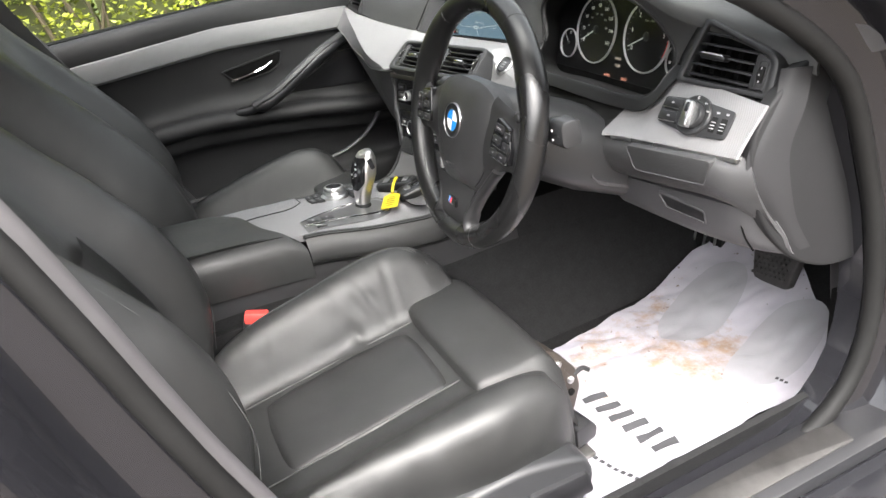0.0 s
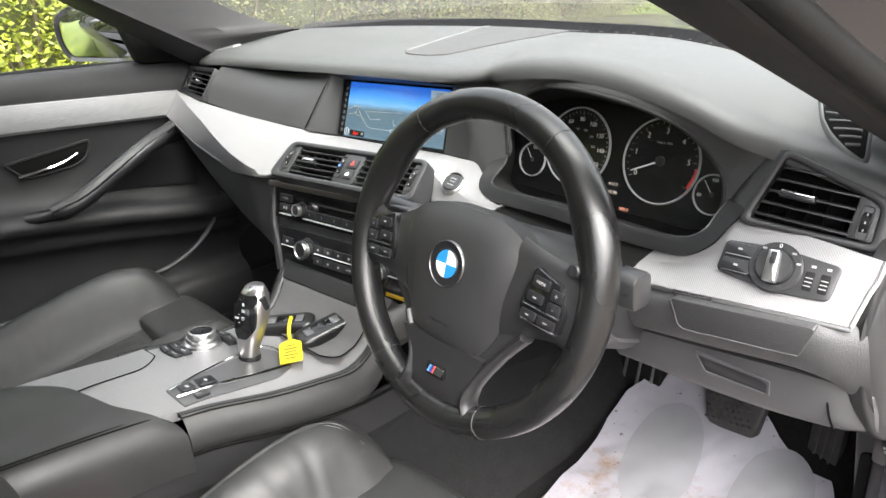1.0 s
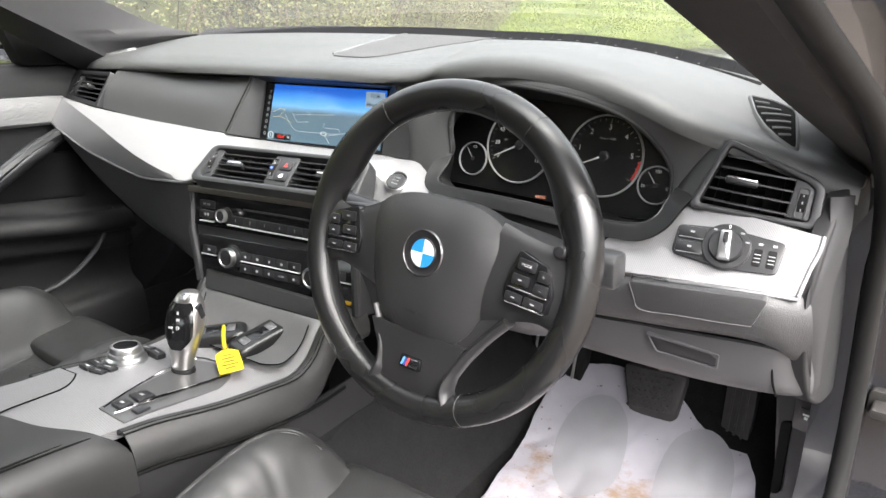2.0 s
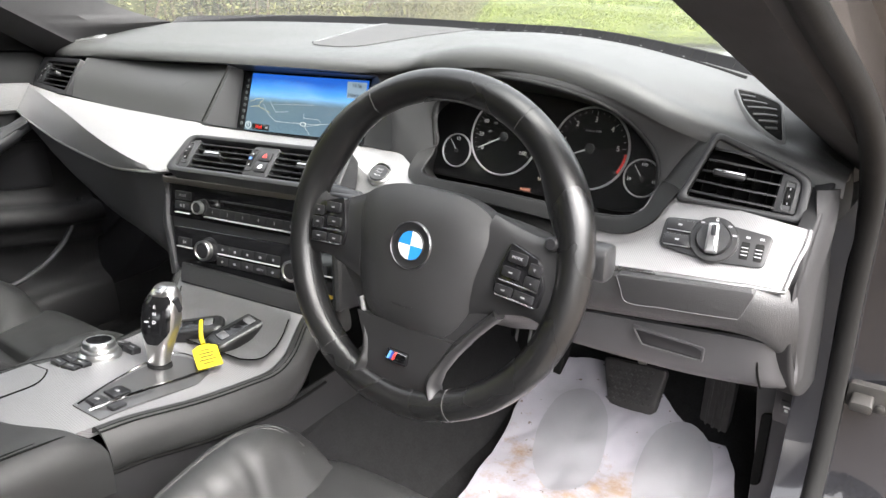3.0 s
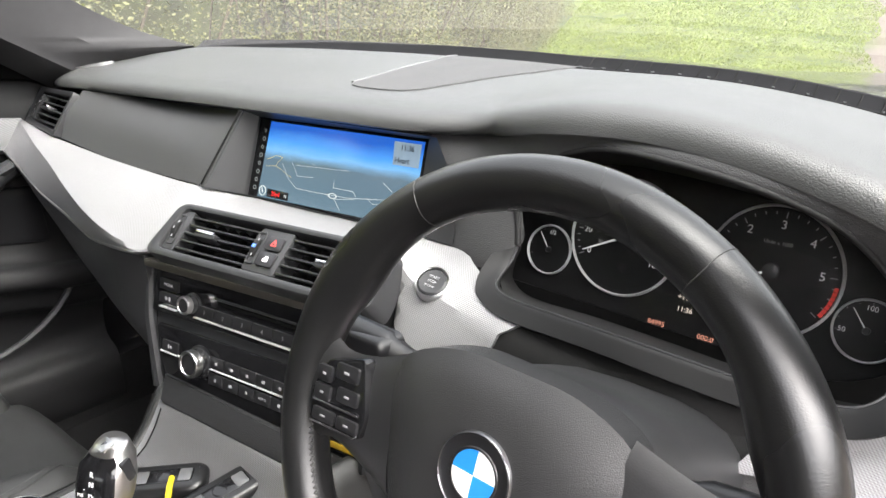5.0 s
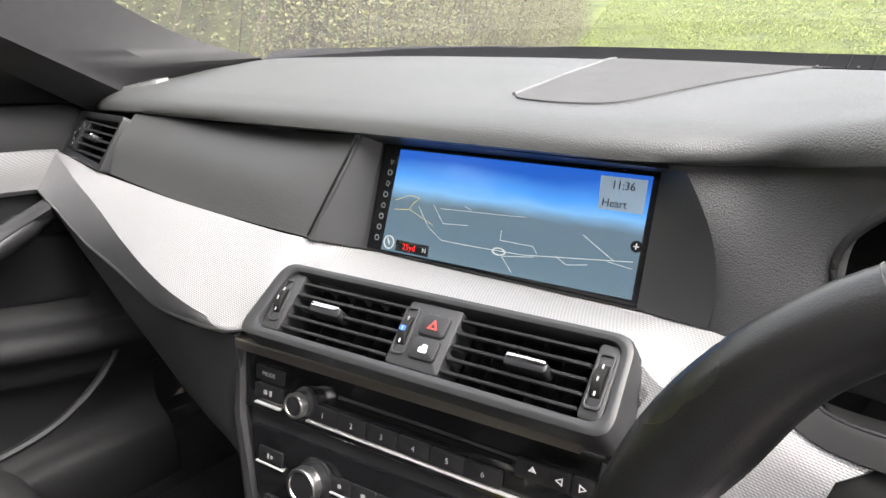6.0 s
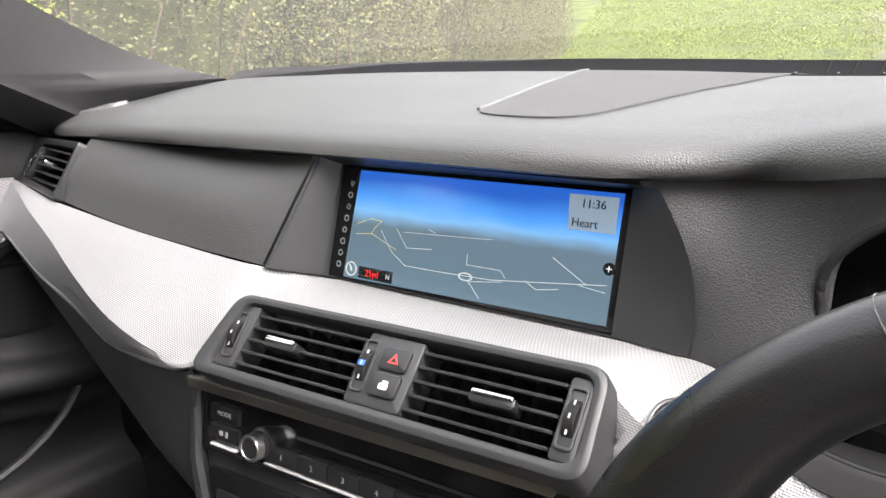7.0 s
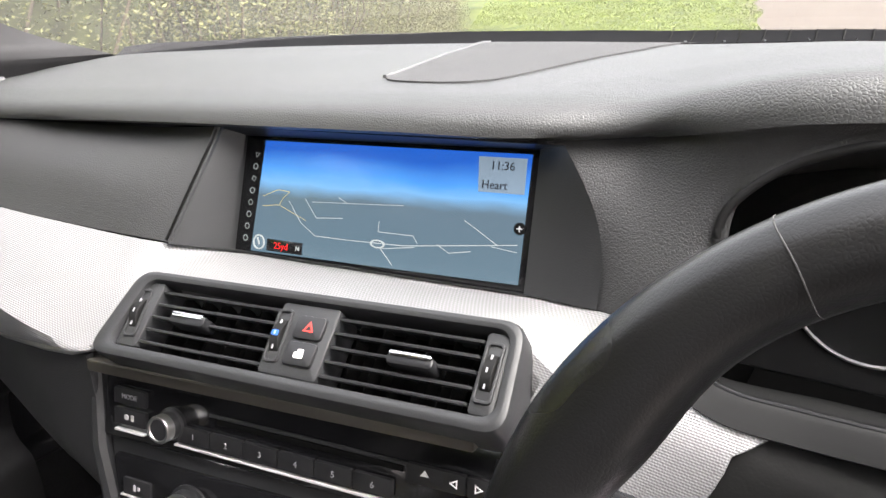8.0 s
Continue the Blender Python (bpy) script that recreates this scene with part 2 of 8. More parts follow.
def inset(out, d):
    n = len(out)
    area = sum(out[i][0] * out[(i + 1) % n][1] - out[(i + 1) % n][0] * out[i][1] for i in range(n))
    sg = 1 if area > 0 else -1
    res = []
    for i in range(n):
        a, p, b = (Vector(out[(i + k) % n]) for k in (-1, 0, 1))
        d1, d2 = (p - a).normalized(), (b - p).normalized()
        n1, n2 = Vector((-d1.y, d1.x)), Vector((-d2.y, d2.x))
        m = n1 + n2
        m = m / max(m.length_squared, 0.5) * 2 if m.length > 1e-6 else n1
        res.append(tuple(p + m * (d * sg)))
    return res


def prism(bm, m, out, n0, n1, bev=0.0008, steps=2, back=True):
    """Plate with the outline out from n0 to n1, its front edge rounded."""
    rows = [[m @ Vector((u, v, n0)) for u, v in out]]
    for k in range(steps + 1):
        a = math.pi / 2 * k / steps
        rows.append([m @ Vector((u, v, n1 - bev + bev * math.sin(a))) for u, v in inset(out, bev * (1 - math.cos(a)))])
    vs = skin(bm, rows, closed=True)
    bm.faces.new(vs[-1])
    if back:
        bm.faces.new(vs[0][::-1])
    return bm


def rim(bm, m, outer, inner, n0, n1, bev=0.001, nin=None):
    """Frame between two outlines of equal count."""
    rows = [[m @ Vector((u, v, n0)) for u, v in outer]]
    for k in range(3):
        a = math.pi / 2 * k / 2
        rows.append([m @ Vector((u, v, n1 - bev + bev * math.sin(a))) for u, v in inset(outer, bev * (1 - math.cos(a)))])
    for k in range(3):
        a = math.pi / 2 * k / 2
        rows.append([m @ Vector((u, v, n1 - bev + bev * math.cos(a))) for u, v in inset(inner, -bev * (1 - math.sin(a)))])
    rows.append([m @ Vector((u, v, n0 if nin is None else nin)) for u, v in inner])
    skin(bm, rows, closed=True)
    return bm


def lathe(bm, m, prof, seg=32, cap=False):
    """Turned form: profile of (radius, height)."""
    rows = [[m @ Vector((r * math.cos(2 * math.pi * k / seg), r * math.sin(2 * math.pi * k / seg), n)) for k in range(seg)] for r, n in prof]
    vs = skin(bm, rows, closed=True)
    if cap:
        bm.faces.new(vs[0][::-1])
        bm.faces.new(vs[-1])
    return bm


def tube(bm, pts, r, seg=10, closed=False, flat=1.0, up=(0, 0, 1)):
    """Round or flattened bar along points; r is one radius or one for each point."""
    pts = [Vector(p) for p in pts]
    rs = r if isinstance(r, (list, tuple)) else [r] * len(pts)
    rows = []
    n = len(pts)
    for i, p in enumerate(pts):
        a = pts[(i - 1) % n] if closed or i else pts[0]
        b = pts[(i + 1) % n] if closed or i < n - 1 else pts[-1]
        d = (b - a).normalized()
        s = d.cross(Vector(up))
        s = s.normalized() if s.length > 1e-4 else d.orthogonal().normalized()
        w = s.cross(d)
        rows.append([p + s * (rs[i] * math.cos(2 * math.pi * k / seg)) + w * (rs[i] * flat * math.sin(2 * math.pi * k / seg)) for k in range(seg)])
    if closed:
        rows.append(rows[0])
        vs = skin(bm, rows, closed=True)
        bmesh.ops.remove_doubles(bm, verts=vs[0] + vs[-1], dist=1e-6)
    else:
        skin(bm, rows, closed=True, cap=True)
    return bm


def pillow(bm, m, w, d, h, p=5, q=0.4, nu=22, nv=22, warp=None, skirt=0.03):
    """Stuffed pad: w by d, crown h, with a skirt below."""
    rows = []
    for i in range(nv + 1):
        b = -1 + 2 * i / nv
        row = []
        for j in range(nu + 1):
            a = -1 + 2 * j / nu
            aa, bb = a * math.sqrt(1 - 0.12 * b * b), b * math.sqrt(1 - 0.12 * a * a)
            n = h * max(0, (1 - abs(a) ** p) * (1 - abs(b) ** p)) ** q
            if i in (0, nv) or j in (0, nu):
                n = -skirt
            u, v = aa * w / 2, bb * d / 2
            if warp:
                u, v, n = warp(u, v, n, a, b)
            row.append(m @ Vector((u, v, n)))
        rows.append(row)
    skin(bm, rows)
    return bm


def cube(bm, lo, hi, bev=0.0):
    m = Matrix.Translation(((lo[0] + hi[0]) / 2, (lo[1] + hi[1]) / 2, 0))
    b = min(bev, (hi[2] - lo[2]) * 0.45)
    prism(bm, m, rrect(hi[0] - lo[0], hi[1] - lo[1], max(bev, 1e-4), seg=2), lo[2], hi[2], max(b, 1e-4), 2)
    return bm


def text(m, words, size, material, parent, name="lettering", depth=0.0002):
    """Built-in font, centred on the frame m."""
    cu = bpy.data.curves.new(name, "FONT")
    cu.body, cu.size, cu.align_x, cu.align_y, cu.extrude = words, size, "CENTER", "CENTER", depth
    cu.resolution_u = 3
    tmp = bpy.data.objects.new(name, cu)
    me = bpy.data.meshes.new_from_object(tmp)
    bpy.data.objects.remove(tmp)
    me.transform(m)
    me.materials.clear()
    me.materials.append(material)
    ob = new(name, me)
    ob.parent = parent
    if parent.type == "EMPTY":
        ob.matrix_parent_inverse = Matrix.Translation(-parent.location)
    return ob


def bar(m, u, v, w, h, material, parent, name="mark", n=0.0004):
    return part(name, prism(bmesh.new(), m, rrect(w, h, min(w, h) * 0.2, u, v, 1), -0.0004, n, 0.0001, 1), material, parent)


def at(m, u=0, v=0, n=0, turn=0):
    return m @ Matrix.Translation((u, v, n)) @ Matrix.Rotation(radians(turn), 4, "Z")

# ---- setting: ground, hedge ----


def ground_mat():
    m = mat("grass_and_track", (0.10, 0.16, 0.03), 0.9, spec=0.2, vary=0.4, scale=3, bump=0.6, bscale=40)
    nt = m.node_tree
    b = nt.nodes["Principled BSDF"]
    tc = nt.nodes.new("ShaderNodeTexCoord")
    sep = nt.nodes.new("ShaderNodeSeparateXYZ")
    nz = nt.nodes.new("ShaderNodeTexNoise")
    nz.inputs["Scale"].default_value, nz.inputs["Detail"].default_value = 0.8, 6
    nt.links.new(tc.outputs["Object"], sep.inputs[0])
    nt.links.new(tc.outputs["Object"], nz.inputs["Vector"])
    wob = nt.nodes.new("ShaderNodeMath")
    wob.operation, wob.inputs[1].default_value = "MULTIPLY_ADD", 1.6
    nt.links.new(nz.outputs["Fac"], wob.inputs[0])
    lean = nt.nodes.new("ShaderNodeMath")
    lean.operation, lean.inputs[1].default_value = "MULTIPLY_ADD", 0.2
    nt.links.new(sep.outputs["Y"], lean.inputs[0])
    nt.links.new(sep.outputs["X"], lean.inputs[2])
    nt.links.new(lean.outputs[0], wob.inputs[2])
    edge = nt.nodes.new("ShaderNodeMapRange")
    edge.inputs["From Min"].default_value, edge.inputs["From Max"].default_value = 0.85, 1.45
    nt.links.new(wob.outputs[0], edge.inputs["Value"])
    g1, g2 = nt.nodes.new("ShaderNodeTexNoise"), nt.nodes.new("ShaderNodeTexNoise")
    g1.inputs["Scale"].default_value, g1.inputs["Detail"].default_value = 1.8, 10
    g2.inputs["Scale"].default_value, g2.inputs["Detail"].default_value = 25, 8
    grass, dirt, mix = (nt.nodes.new("ShaderNodeValToRGB"), nt.nodes.new("ShaderNodeValToRGB"), nt.nodes.new("ShaderNodeMix"))
    grass.color_ramp.elements[0].color, grass.color_ramp.elements[1].color = (0.026, 0.042, 0.007, 1), (0.085, 0.100, 0.020, 1)
    grass.color_ramp.elements[0].position, grass.color_ramp.elements[1].position = 0.35, 0.65
    dirt.color_ramp.elements[0].color, dirt.color_ramp.elements[1].color = (0.05, 0.04, 0.032, 1), (0.115, 0.095, 0.078, 1)
    dirt.color_ramp.elements[0].position, dirt.color_ramp.elements[1].position = 0.3, 0.7
    for n in (g1, g2):
        nt.links.new(tc.outputs["Object"], n.inputs["Vector"])
    nt.links.new(g1.outputs["Fac"], grass.inputs[0])
    nt.links.new(g2.outputs["Fac"], dirt.inputs[0])
    mix.data_type = "RGBA"
    nt.links.new(edge.outputs[0], mix.inputs["Factor"])
    nt.links.new(grass.outputs[0], mix.inputs["A"])
    nt.links.new(dirt.outputs[0], mix.inputs["B"])
    nt.links.new(mix.outputs["Result"], b.inputs["Base Color"])
    return m


def ground_z(y):
    """The field rises gently ahead of the car."""
    k = max(0.0, min(1.0, (y - 7) / 27))
    return 2.6 * k * k * (3 - 2 * k)


bm = bmesh.new()
skin(bm, [[Vector((x, y, ground_z(y))) for x in (-600, -40, -10, 0, 10, 40, 600)] for y in (-600, -40, -10, 0, 7, 9, 11, 13, 15, 17, 19, 21, 23, 25, 27, 29, 31, 34, 60, 600)])
part("ground", bm, ground_mat(), None)
tagged(bpy.data.objects["ground"], "bright spring grass beside a pale stony dirt track", "ground", kind="structure")


def leaf_mat(name, dark, light):
    m = mat(name, light, 0.5, spec=0.3, vary=0.3, scale=2)
    nt = m.node_tree
    b = nt.nodes["Principled BSDF"]
    g = nt.nodes.new("ShaderNodeNewGeometry")
    r = nt.nodes.new("ShaderNodeValToRGB")
    r.color_ramp.elements[0].color, r.color_ramp.elements[1].color = (*dark, 1), (*light, 1)
    nt.links.new(g.outputs["Random Per Island"], r.inputs[0])
    nt.links.new(r.outputs[0], b.inputs["Base Color"])
    b.inputs["Transmission Weight"].default_value = 0.0
    b.inputs["Subsurface Weight"].default_value = 0.0
    return m


LEAF = leaf_mat("young_hedge_leaves", (0.09, 0.11, 0.018), (0.33, 0.36, 0.04))
# duller leaf copy for the hedge ahead, with windscreen haze put into its colour
LEAF2 = leaf_mat("haze_dulled_leaves", (0.075, 0.075, 0.032), (0.165, 0.165, 0.058))
TWIG = mat("hedge_twigs", (0.09, 0.07, 0.045), 0.9, vary=0.3, scale=20)


def hedge(name, line, height, depth, count, size, seed, label, leaf):
    """Leaves scattered through a ragged bank along a line on the ground, with twigs inside."""
    rnd = random.Random(seed)
    ob = thing(name, (*line[0], 0), label, "hedge", kind="stuff")
    pts = [Vector((*p, 0)) for p in line]
    seg = [(b - a).length for a, b in zip(pts, pts[1:])]
    verts, faces = [], []
    for _ in range(count):
        s = rnd.random() * sum(seg)
        i = 0
        while s > seg[i] and i < len(seg) - 1:
            s -= seg[i]
            i += 1
        d = (pts[i + 1] - pts[i]).normalized()
        p = pts[i] + d * s
        side = Vector((-d.y, d.x, 0))
        z = height * rnd.random() ** 0.8
        bulge = 0.35 * noise.noise(Vector((p.x * 0.9, p.y * 0.9, z * 1.1))) + 0.15 * noise.noise(Vector((p.x * 3, p.y * 3, z * 3)))
        off = depth * (0.5 * rnd.random() ** 2) * rnd.choice((-1, -1, 1)) - bulge * 0.8
        c = p - side * (depth * 0.0 + off) + Vector((0, 0, z + 0.15 * noise.noise(p * 2)))
        a, b = rnd.random() * 6.28, rnd.uniform(-0.9, 0.9)
        u = Vector((math.cos(a), math.sin(a), b)).normalized()
        w = u.cross(Vector((rnd.uniform(-1, 1), rnd.uniform(-1, 1), rnd.uniform(0.2, 1)))).normalized()
        k = size * rnd.uniform(0.6, 1.3)
        n0 = len(verts)
        nn = u.cross(w) * k * 0.12
        verts += [c - u * k * 0.5, c + w * k * 0.3 + nn, c + u * k * 0.55, c - w * k * 0.3 + nn]
        faces.append((n0, n0 + 1, n0 + 2, n0 + 3))
    me = bpy.data.meshes.new("leaves")
    me.from_pydata(verts, [], faces)
    me.materials.append(leaf)
    lv = new("leaves", me)
    lv.parent, lv.matrix_parent_inverse = ob, Matrix.Translation(-ob.location)
    tagged(lv, kind="stuff")
    bm = bmesh.new()
    for _ in range(count // 900):
        s = rnd.random() * sum(seg)
        i = 0
        while s > seg[i] and i < len(seg) - 1:
            s -= seg[i]
            i += 1
        p = pts[i] + (pts[i + 1] - pts[i]).normalized() * s
        q = [p]
        for k in range(3):
            q.append(q[-1] + Vector((rnd.uniform(-0.25, 0.25), rnd.uniform(-0.25, 0.25), height * rnd.uniform(0.2, 0.36))))
        tube(bm, q, [0.016, 0.012, 0.008, 0.004], 5)
    part("stems", bm, TWIG, ob)
    # added sheet behind the leaves; the hedge's inner shade is in its dark green
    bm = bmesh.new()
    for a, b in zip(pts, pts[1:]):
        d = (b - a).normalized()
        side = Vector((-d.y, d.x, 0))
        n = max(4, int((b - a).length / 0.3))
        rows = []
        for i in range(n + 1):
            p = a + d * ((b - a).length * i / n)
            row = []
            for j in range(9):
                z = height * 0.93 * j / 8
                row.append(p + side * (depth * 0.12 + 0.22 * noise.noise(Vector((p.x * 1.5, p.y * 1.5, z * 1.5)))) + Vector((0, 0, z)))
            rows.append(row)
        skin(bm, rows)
    part("inner_shade_sheet", bm, mat("inner_shade_green", (0.05, 0.055, 0.018), 0.95, vary=0.6, scale=12, bump=1.0, bscale=60), ob)
    return ob


hedge("hedge", [(-3.3, 1.2), (-3.0, -0.5), (-3.0, -7.0)], 2.4, 1.1, 210000, 0.032, 3, "ragged hedge of young yellow-green leaves beside the car", LEAF)
hedge("hedge", [(-9.6, 15.4), (-3.6, 3.0), (-3.3, 1.2)], 2.4, 1.1, 440000, 0.026, 4, "twiggy hedge running ahead of the car, windscreen haze in its dull olive colour", LEAF2)

# rough grass ahead of the car
rnd = random.Random(5)
verts, faces = [], []
for _ in range(220000):
    y = 1.9 + 31 * rnd.random() ** 1.25
    if rnd.random() > (y - 1.9) / 2.6:
        continue
    x = rnd.uniform(-3.4 - 0.45 * max(0, y - 3), 0.5 - 0.2 * y + 0.8 * noise.noise(Vector((y * 0.5, 0, 0))))
    h = (0.012 + 0.022 * rnd.random()) * min(1, 0.25 + (y - 1.9) / 6) * (1 + 0.9 * noise.noise(Vector((x * 0.8, y * 0.8, 1))))
    a, w = rnd.random() * 6.28, 0.007 + 0.0009 * y
    n0 = len(verts)
    g = ground_z(y)
    verts += [Vector((x - w * math.cos(a), y - w * math.sin(a), g - 0.005)), Vector((x + w * math.cos(a), y + w * math.sin(a), g - 0.005)), Vector((x + rnd.uniform(-0.04, 0.04), y + rnd.uniform(-0.04, 0.04), g + h))]
    faces.append((n0, n0 + 1, n0 + 2))
me = bpy.data.meshes.new("rough_grass")
me.from_pydata(verts, [], faces)
me.materials.append(leaf_mat("grass_blades", (0.105, 0.145, 0.016), (0.15, 0.185, 0.024)))
tagged(new("rough_grass", me), "uneven bright spring grass in front of the car", "grass", kind="stuff")

# far woods that close the view all round
rnd = random.Random(8)
verts, faces = [], []
for _ in range(40000):
    a = rnd.random() * 2 * math.pi
    r = 52 + 10 * rnd.random() + 6 * noise.noise(Vector((math.cos(a) * 3, math.sin(a) * 3, 0)))
    top = 11 + 4 * noise.noise(Vector((math.cos(a) * 9, math.sin(a) * 9, 4)))
    c = Vector((r * math.cos(a), r * math.sin(a), top * rnd.random() ** 0.8))
    u = Vector((rnd.uniform(-1, 1), rnd.uniform(-1, 1), rnd.uniform(-1, 1))).normalized()
    w = u.orthogonal().normalized()
    k = rnd.uniform(0.5, 1.3)
    n0 = len(verts)
    verts += [c - u * k, c + w * k * 0.7, c + u * k, c - w * k * 0.7]
    faces.append((n0, n0 + 1, n0 + 2, n0 + 3))
me = bpy.data.meshes.new("far_woods")
me.from_pydata(verts, [], faces)
me.materials.append(leaf_mat("far_leaves", (0.04, 0.055, 0.015), (0.12, 0.14, 0.035)))
tagged(new("far_woods", me), "distant belt of green trees round the field", "trees", kind="stuff")

# ---- car shell ----
BODY = thing("car", (0, -0.6, 0.2), "black painted saloon car body with open driver's doorway", "car")


# floor pan with raised tunnel and toe board, in carpet
bm = bmesh.new()
rows = []
for y, z in ((-1.55, 0.42), (-0.9, 0.40), (0.0, 0.395), (0.38, 0.40), (0.52, 0.455), (0.72, 0.60), (0.80, 0.72)):
    tz = 0.60 + 0.0 * y
    rows.append([Vector(p) for p in ((-0.74, y, z + 0.12), (-0.715, y, z + 0.02), (-0.64, y, z), (-0.22, y, z), (-0.15, y, max(z, tz)), (0.11, y, max(z, tz)), (0.17, y, max(z, z + 0.06)), (0.22, y, z), (0.62, y, z), (0.685, y, z + 0.015), (0.705, y, z + 0.10))])
skin(bm, rows)
thick(bm, 0.01)
part("floor_carpet", bm, CARPET, BODY, "black carpet floor")
# bulkhead
bm = bmesh.new()
cube(bm, (-0.80, 0.80, 0.40), (0.80, 0.84, 1.0))
part("bulkhead", bm, DARK, BODY)

# pillars, each as a tapering lofted cover


def pillar(sx, c=-0.012):
    """Cover of a windscreen pillar: inner edge, outer edge and glass edge by height."""
    bm = bmesh.new()
    rows = []
    for z in np.concatenate([np.linspace(0.985, 1.09, 4), np.linspace(1.098, 1.17, 10), np.linspace(1.19, 1.40, 10)]):
        d = z - 1.07
        i = Vector((0.646 - 0.542 * d, 0.223 - 1.908 * d, z))
        o = Vector((0.709 - 0.379 * d, 0.160 - 1.661 * d, z))
        flare = 0.055 * math.exp(-max(-0.008, z - 1.109) / 0.022) if sx < 0 else 0.0
        g0 = i + Vector((0.035, 0.21, 0))
        g = g0 + Vector((-flare, 0.45 * flare, 0))
        ring = [g, i.lerp(g0, 0.5) + Vector((-0.004 - 0.25 * flare, 0, 0)), i.lerp(g0, 0.12), i, i.lerp(o, 0.25) + Vector((-0.004, -0.005, 0)), i.lerp(o, 0.6) + Vector((-0.002, -0.006, 0)), o, o + Vector((0.02, 0.05, 0)), g + Vector((0.04, 0, 0))]
        rows.append([Vector((p.x if sx > 0 else 2 * c - p.x, p.y, p.z)) for p in ring])
    skin(bm, rows, closed=True, cap=True)
    return bm


part("windscreen_pillar", pillar(1), PILLAR, BODY, "dark grey textured pillar cover")
part("windscreen_pillar", pillar(-1), PILLAR, BODY, "dark grey textured pillar cover")

# doorway seal: rubber round the driver's opening, and painted jamb outside it
SEAL = [(0.715, -0.62, 1.22), (0.735, -0.553, 1.09), (0.735, -0.520, 0.985), (0.735, -0.492, 0.88), (0.735, -0.458, 0.765), (0.735, -0.40, 0.62), (0.735, -0.29, 0.50), (0.735, -0.12, 0.458), (0.735, 0.13, 0.458), (0.735, 0.27, 0.475), (0.735, 0.335, 0.53), (0.735, 0.365, 0.62), (0.735, 0.36, 0.74), (0.735, 0.338, 0.84), (0.738, 0.285, 0.97), (0.730, 0.172, 1.07), (0.70, 0.02, 1.16), (0.65, -0.21, 1.295), (0.61, -0.40, 1.385), (0.60, -0.60, 1.405), (0.60, -0.78, 1.40), (0.68, -0.77, 1.29)]
bm = bmesh.new()
tube(bm, curve(SEAL, 90, True), 0.0125, 10, closed=True, up=(1, 0, 0))
part("door_seal", bm, RUBBER, BODY, "matt black rubber seal round the doorway")
C0 = Vector((0.735, -0.12, 0.86))


def ringed(k, dx):
    out = []
    for p in curve(SEAL, 90, True):
        d = p - C0
        # the flange tucks under the windscreen pillar cover
        tuck = max(0.0, min(1.0, (p.z - 0.90) / 0.08)) * max(0.0, min(1.0, (p.y + 0.45) / 0.1)) if dx < 0 else 0.0
        out.append(Vector((p.x + dx * (1 - 0.9 * tuck), p.y + d.normalized().y * k * (1 - tuck if k < 0 else 1), p.z + d.normalized().z * k * (1 - tuck if k < 0 else 1))))
    return out


bm = bmesh.new()
rows = [ringed(-0.012, -0.045), ringed(-0.008, -0.012), ringed(0.004, -0.004), ringed(0.03, 0.008), ringed(0.05, 0.012), ringed(0.056, 0.03), ringed(0.066, 0.075), ringed(0.085, 0.098), ringed(0.13, 0.105)]
skin(bm, [list(r) for r in zip(*rows)] + [[r[0] for r in rows]])
part("door_jamb", bm, PAINT, BODY, "glossy black painted door surround")
# grey inner edge trim along the aperture at the seat side
bm = bmesh.new()
tr = curve(SEAL[0:7], 34)
tube(bm, [p + Vector((-0.034, -0.010, 0.0)) for p in tr], 0.027, 12, up=(1, 0, 0))
part("pillar_cover", bm, mat("pale_pillar_edge", (0.075, 0.071, 0.074), 0.5, vary=0.1, scale=30, bump=0.2, bscale=800), BODY, "grey cover of the middle pillar")
# sill tread plate
SILLF = fr((0.762, 0.10, 0.474), (0, 1, 0), (-1, 0, 0.12))
bm = bmesh.new()
prism(bm, SILLF, rrect(0.72, 0.075, 0.008), -0.02, 0.004, 0.002)
tread = part("sill_plate", bm, PLAS2, BODY, "door sill plate with a satin metal insert")
bm = bmesh.new()
prism(bm, SILLF, rrect(0.26, 0.040, 0.004, 0.06, 0), 0.002, 0.006, 0.001)
part("metal_insert", bm, mat("scuffed_metal", (0.075, 0.072, 0.07), 0.5, 0.8, vary=0.3, scale=60, rvary=0.3), tread)

# jamb hinge bracket and striker near the door check
HJ = fr((0.772, 0.405, 0.675), (1, 0, 0), (0, 0, 1))
bm = bmesh.new()
prism(bm, HJ, rrect(0.05, 0.035, 0.006), -0.01, 0.004, 0.001)
prism(bm, at(HJ, -0.006, 0, 0.004), rrect(0.026, 0.012, 0.004), 0, 0.03, 0.001)
for du in (-0.015, 0.015):
    lathe(bm, at(HJ, du, -0.009), [(0.0055, 0), (0.0055, 0.008), (0.003, 0.009), (0, 0.009)], 8)
part("door_check", bm, BLACKM, BODY, "black metal door check arm with bolts")

# outer skin: bonnet, scuttle, wings, roof, rear, flanks
bm = bmesh.new()
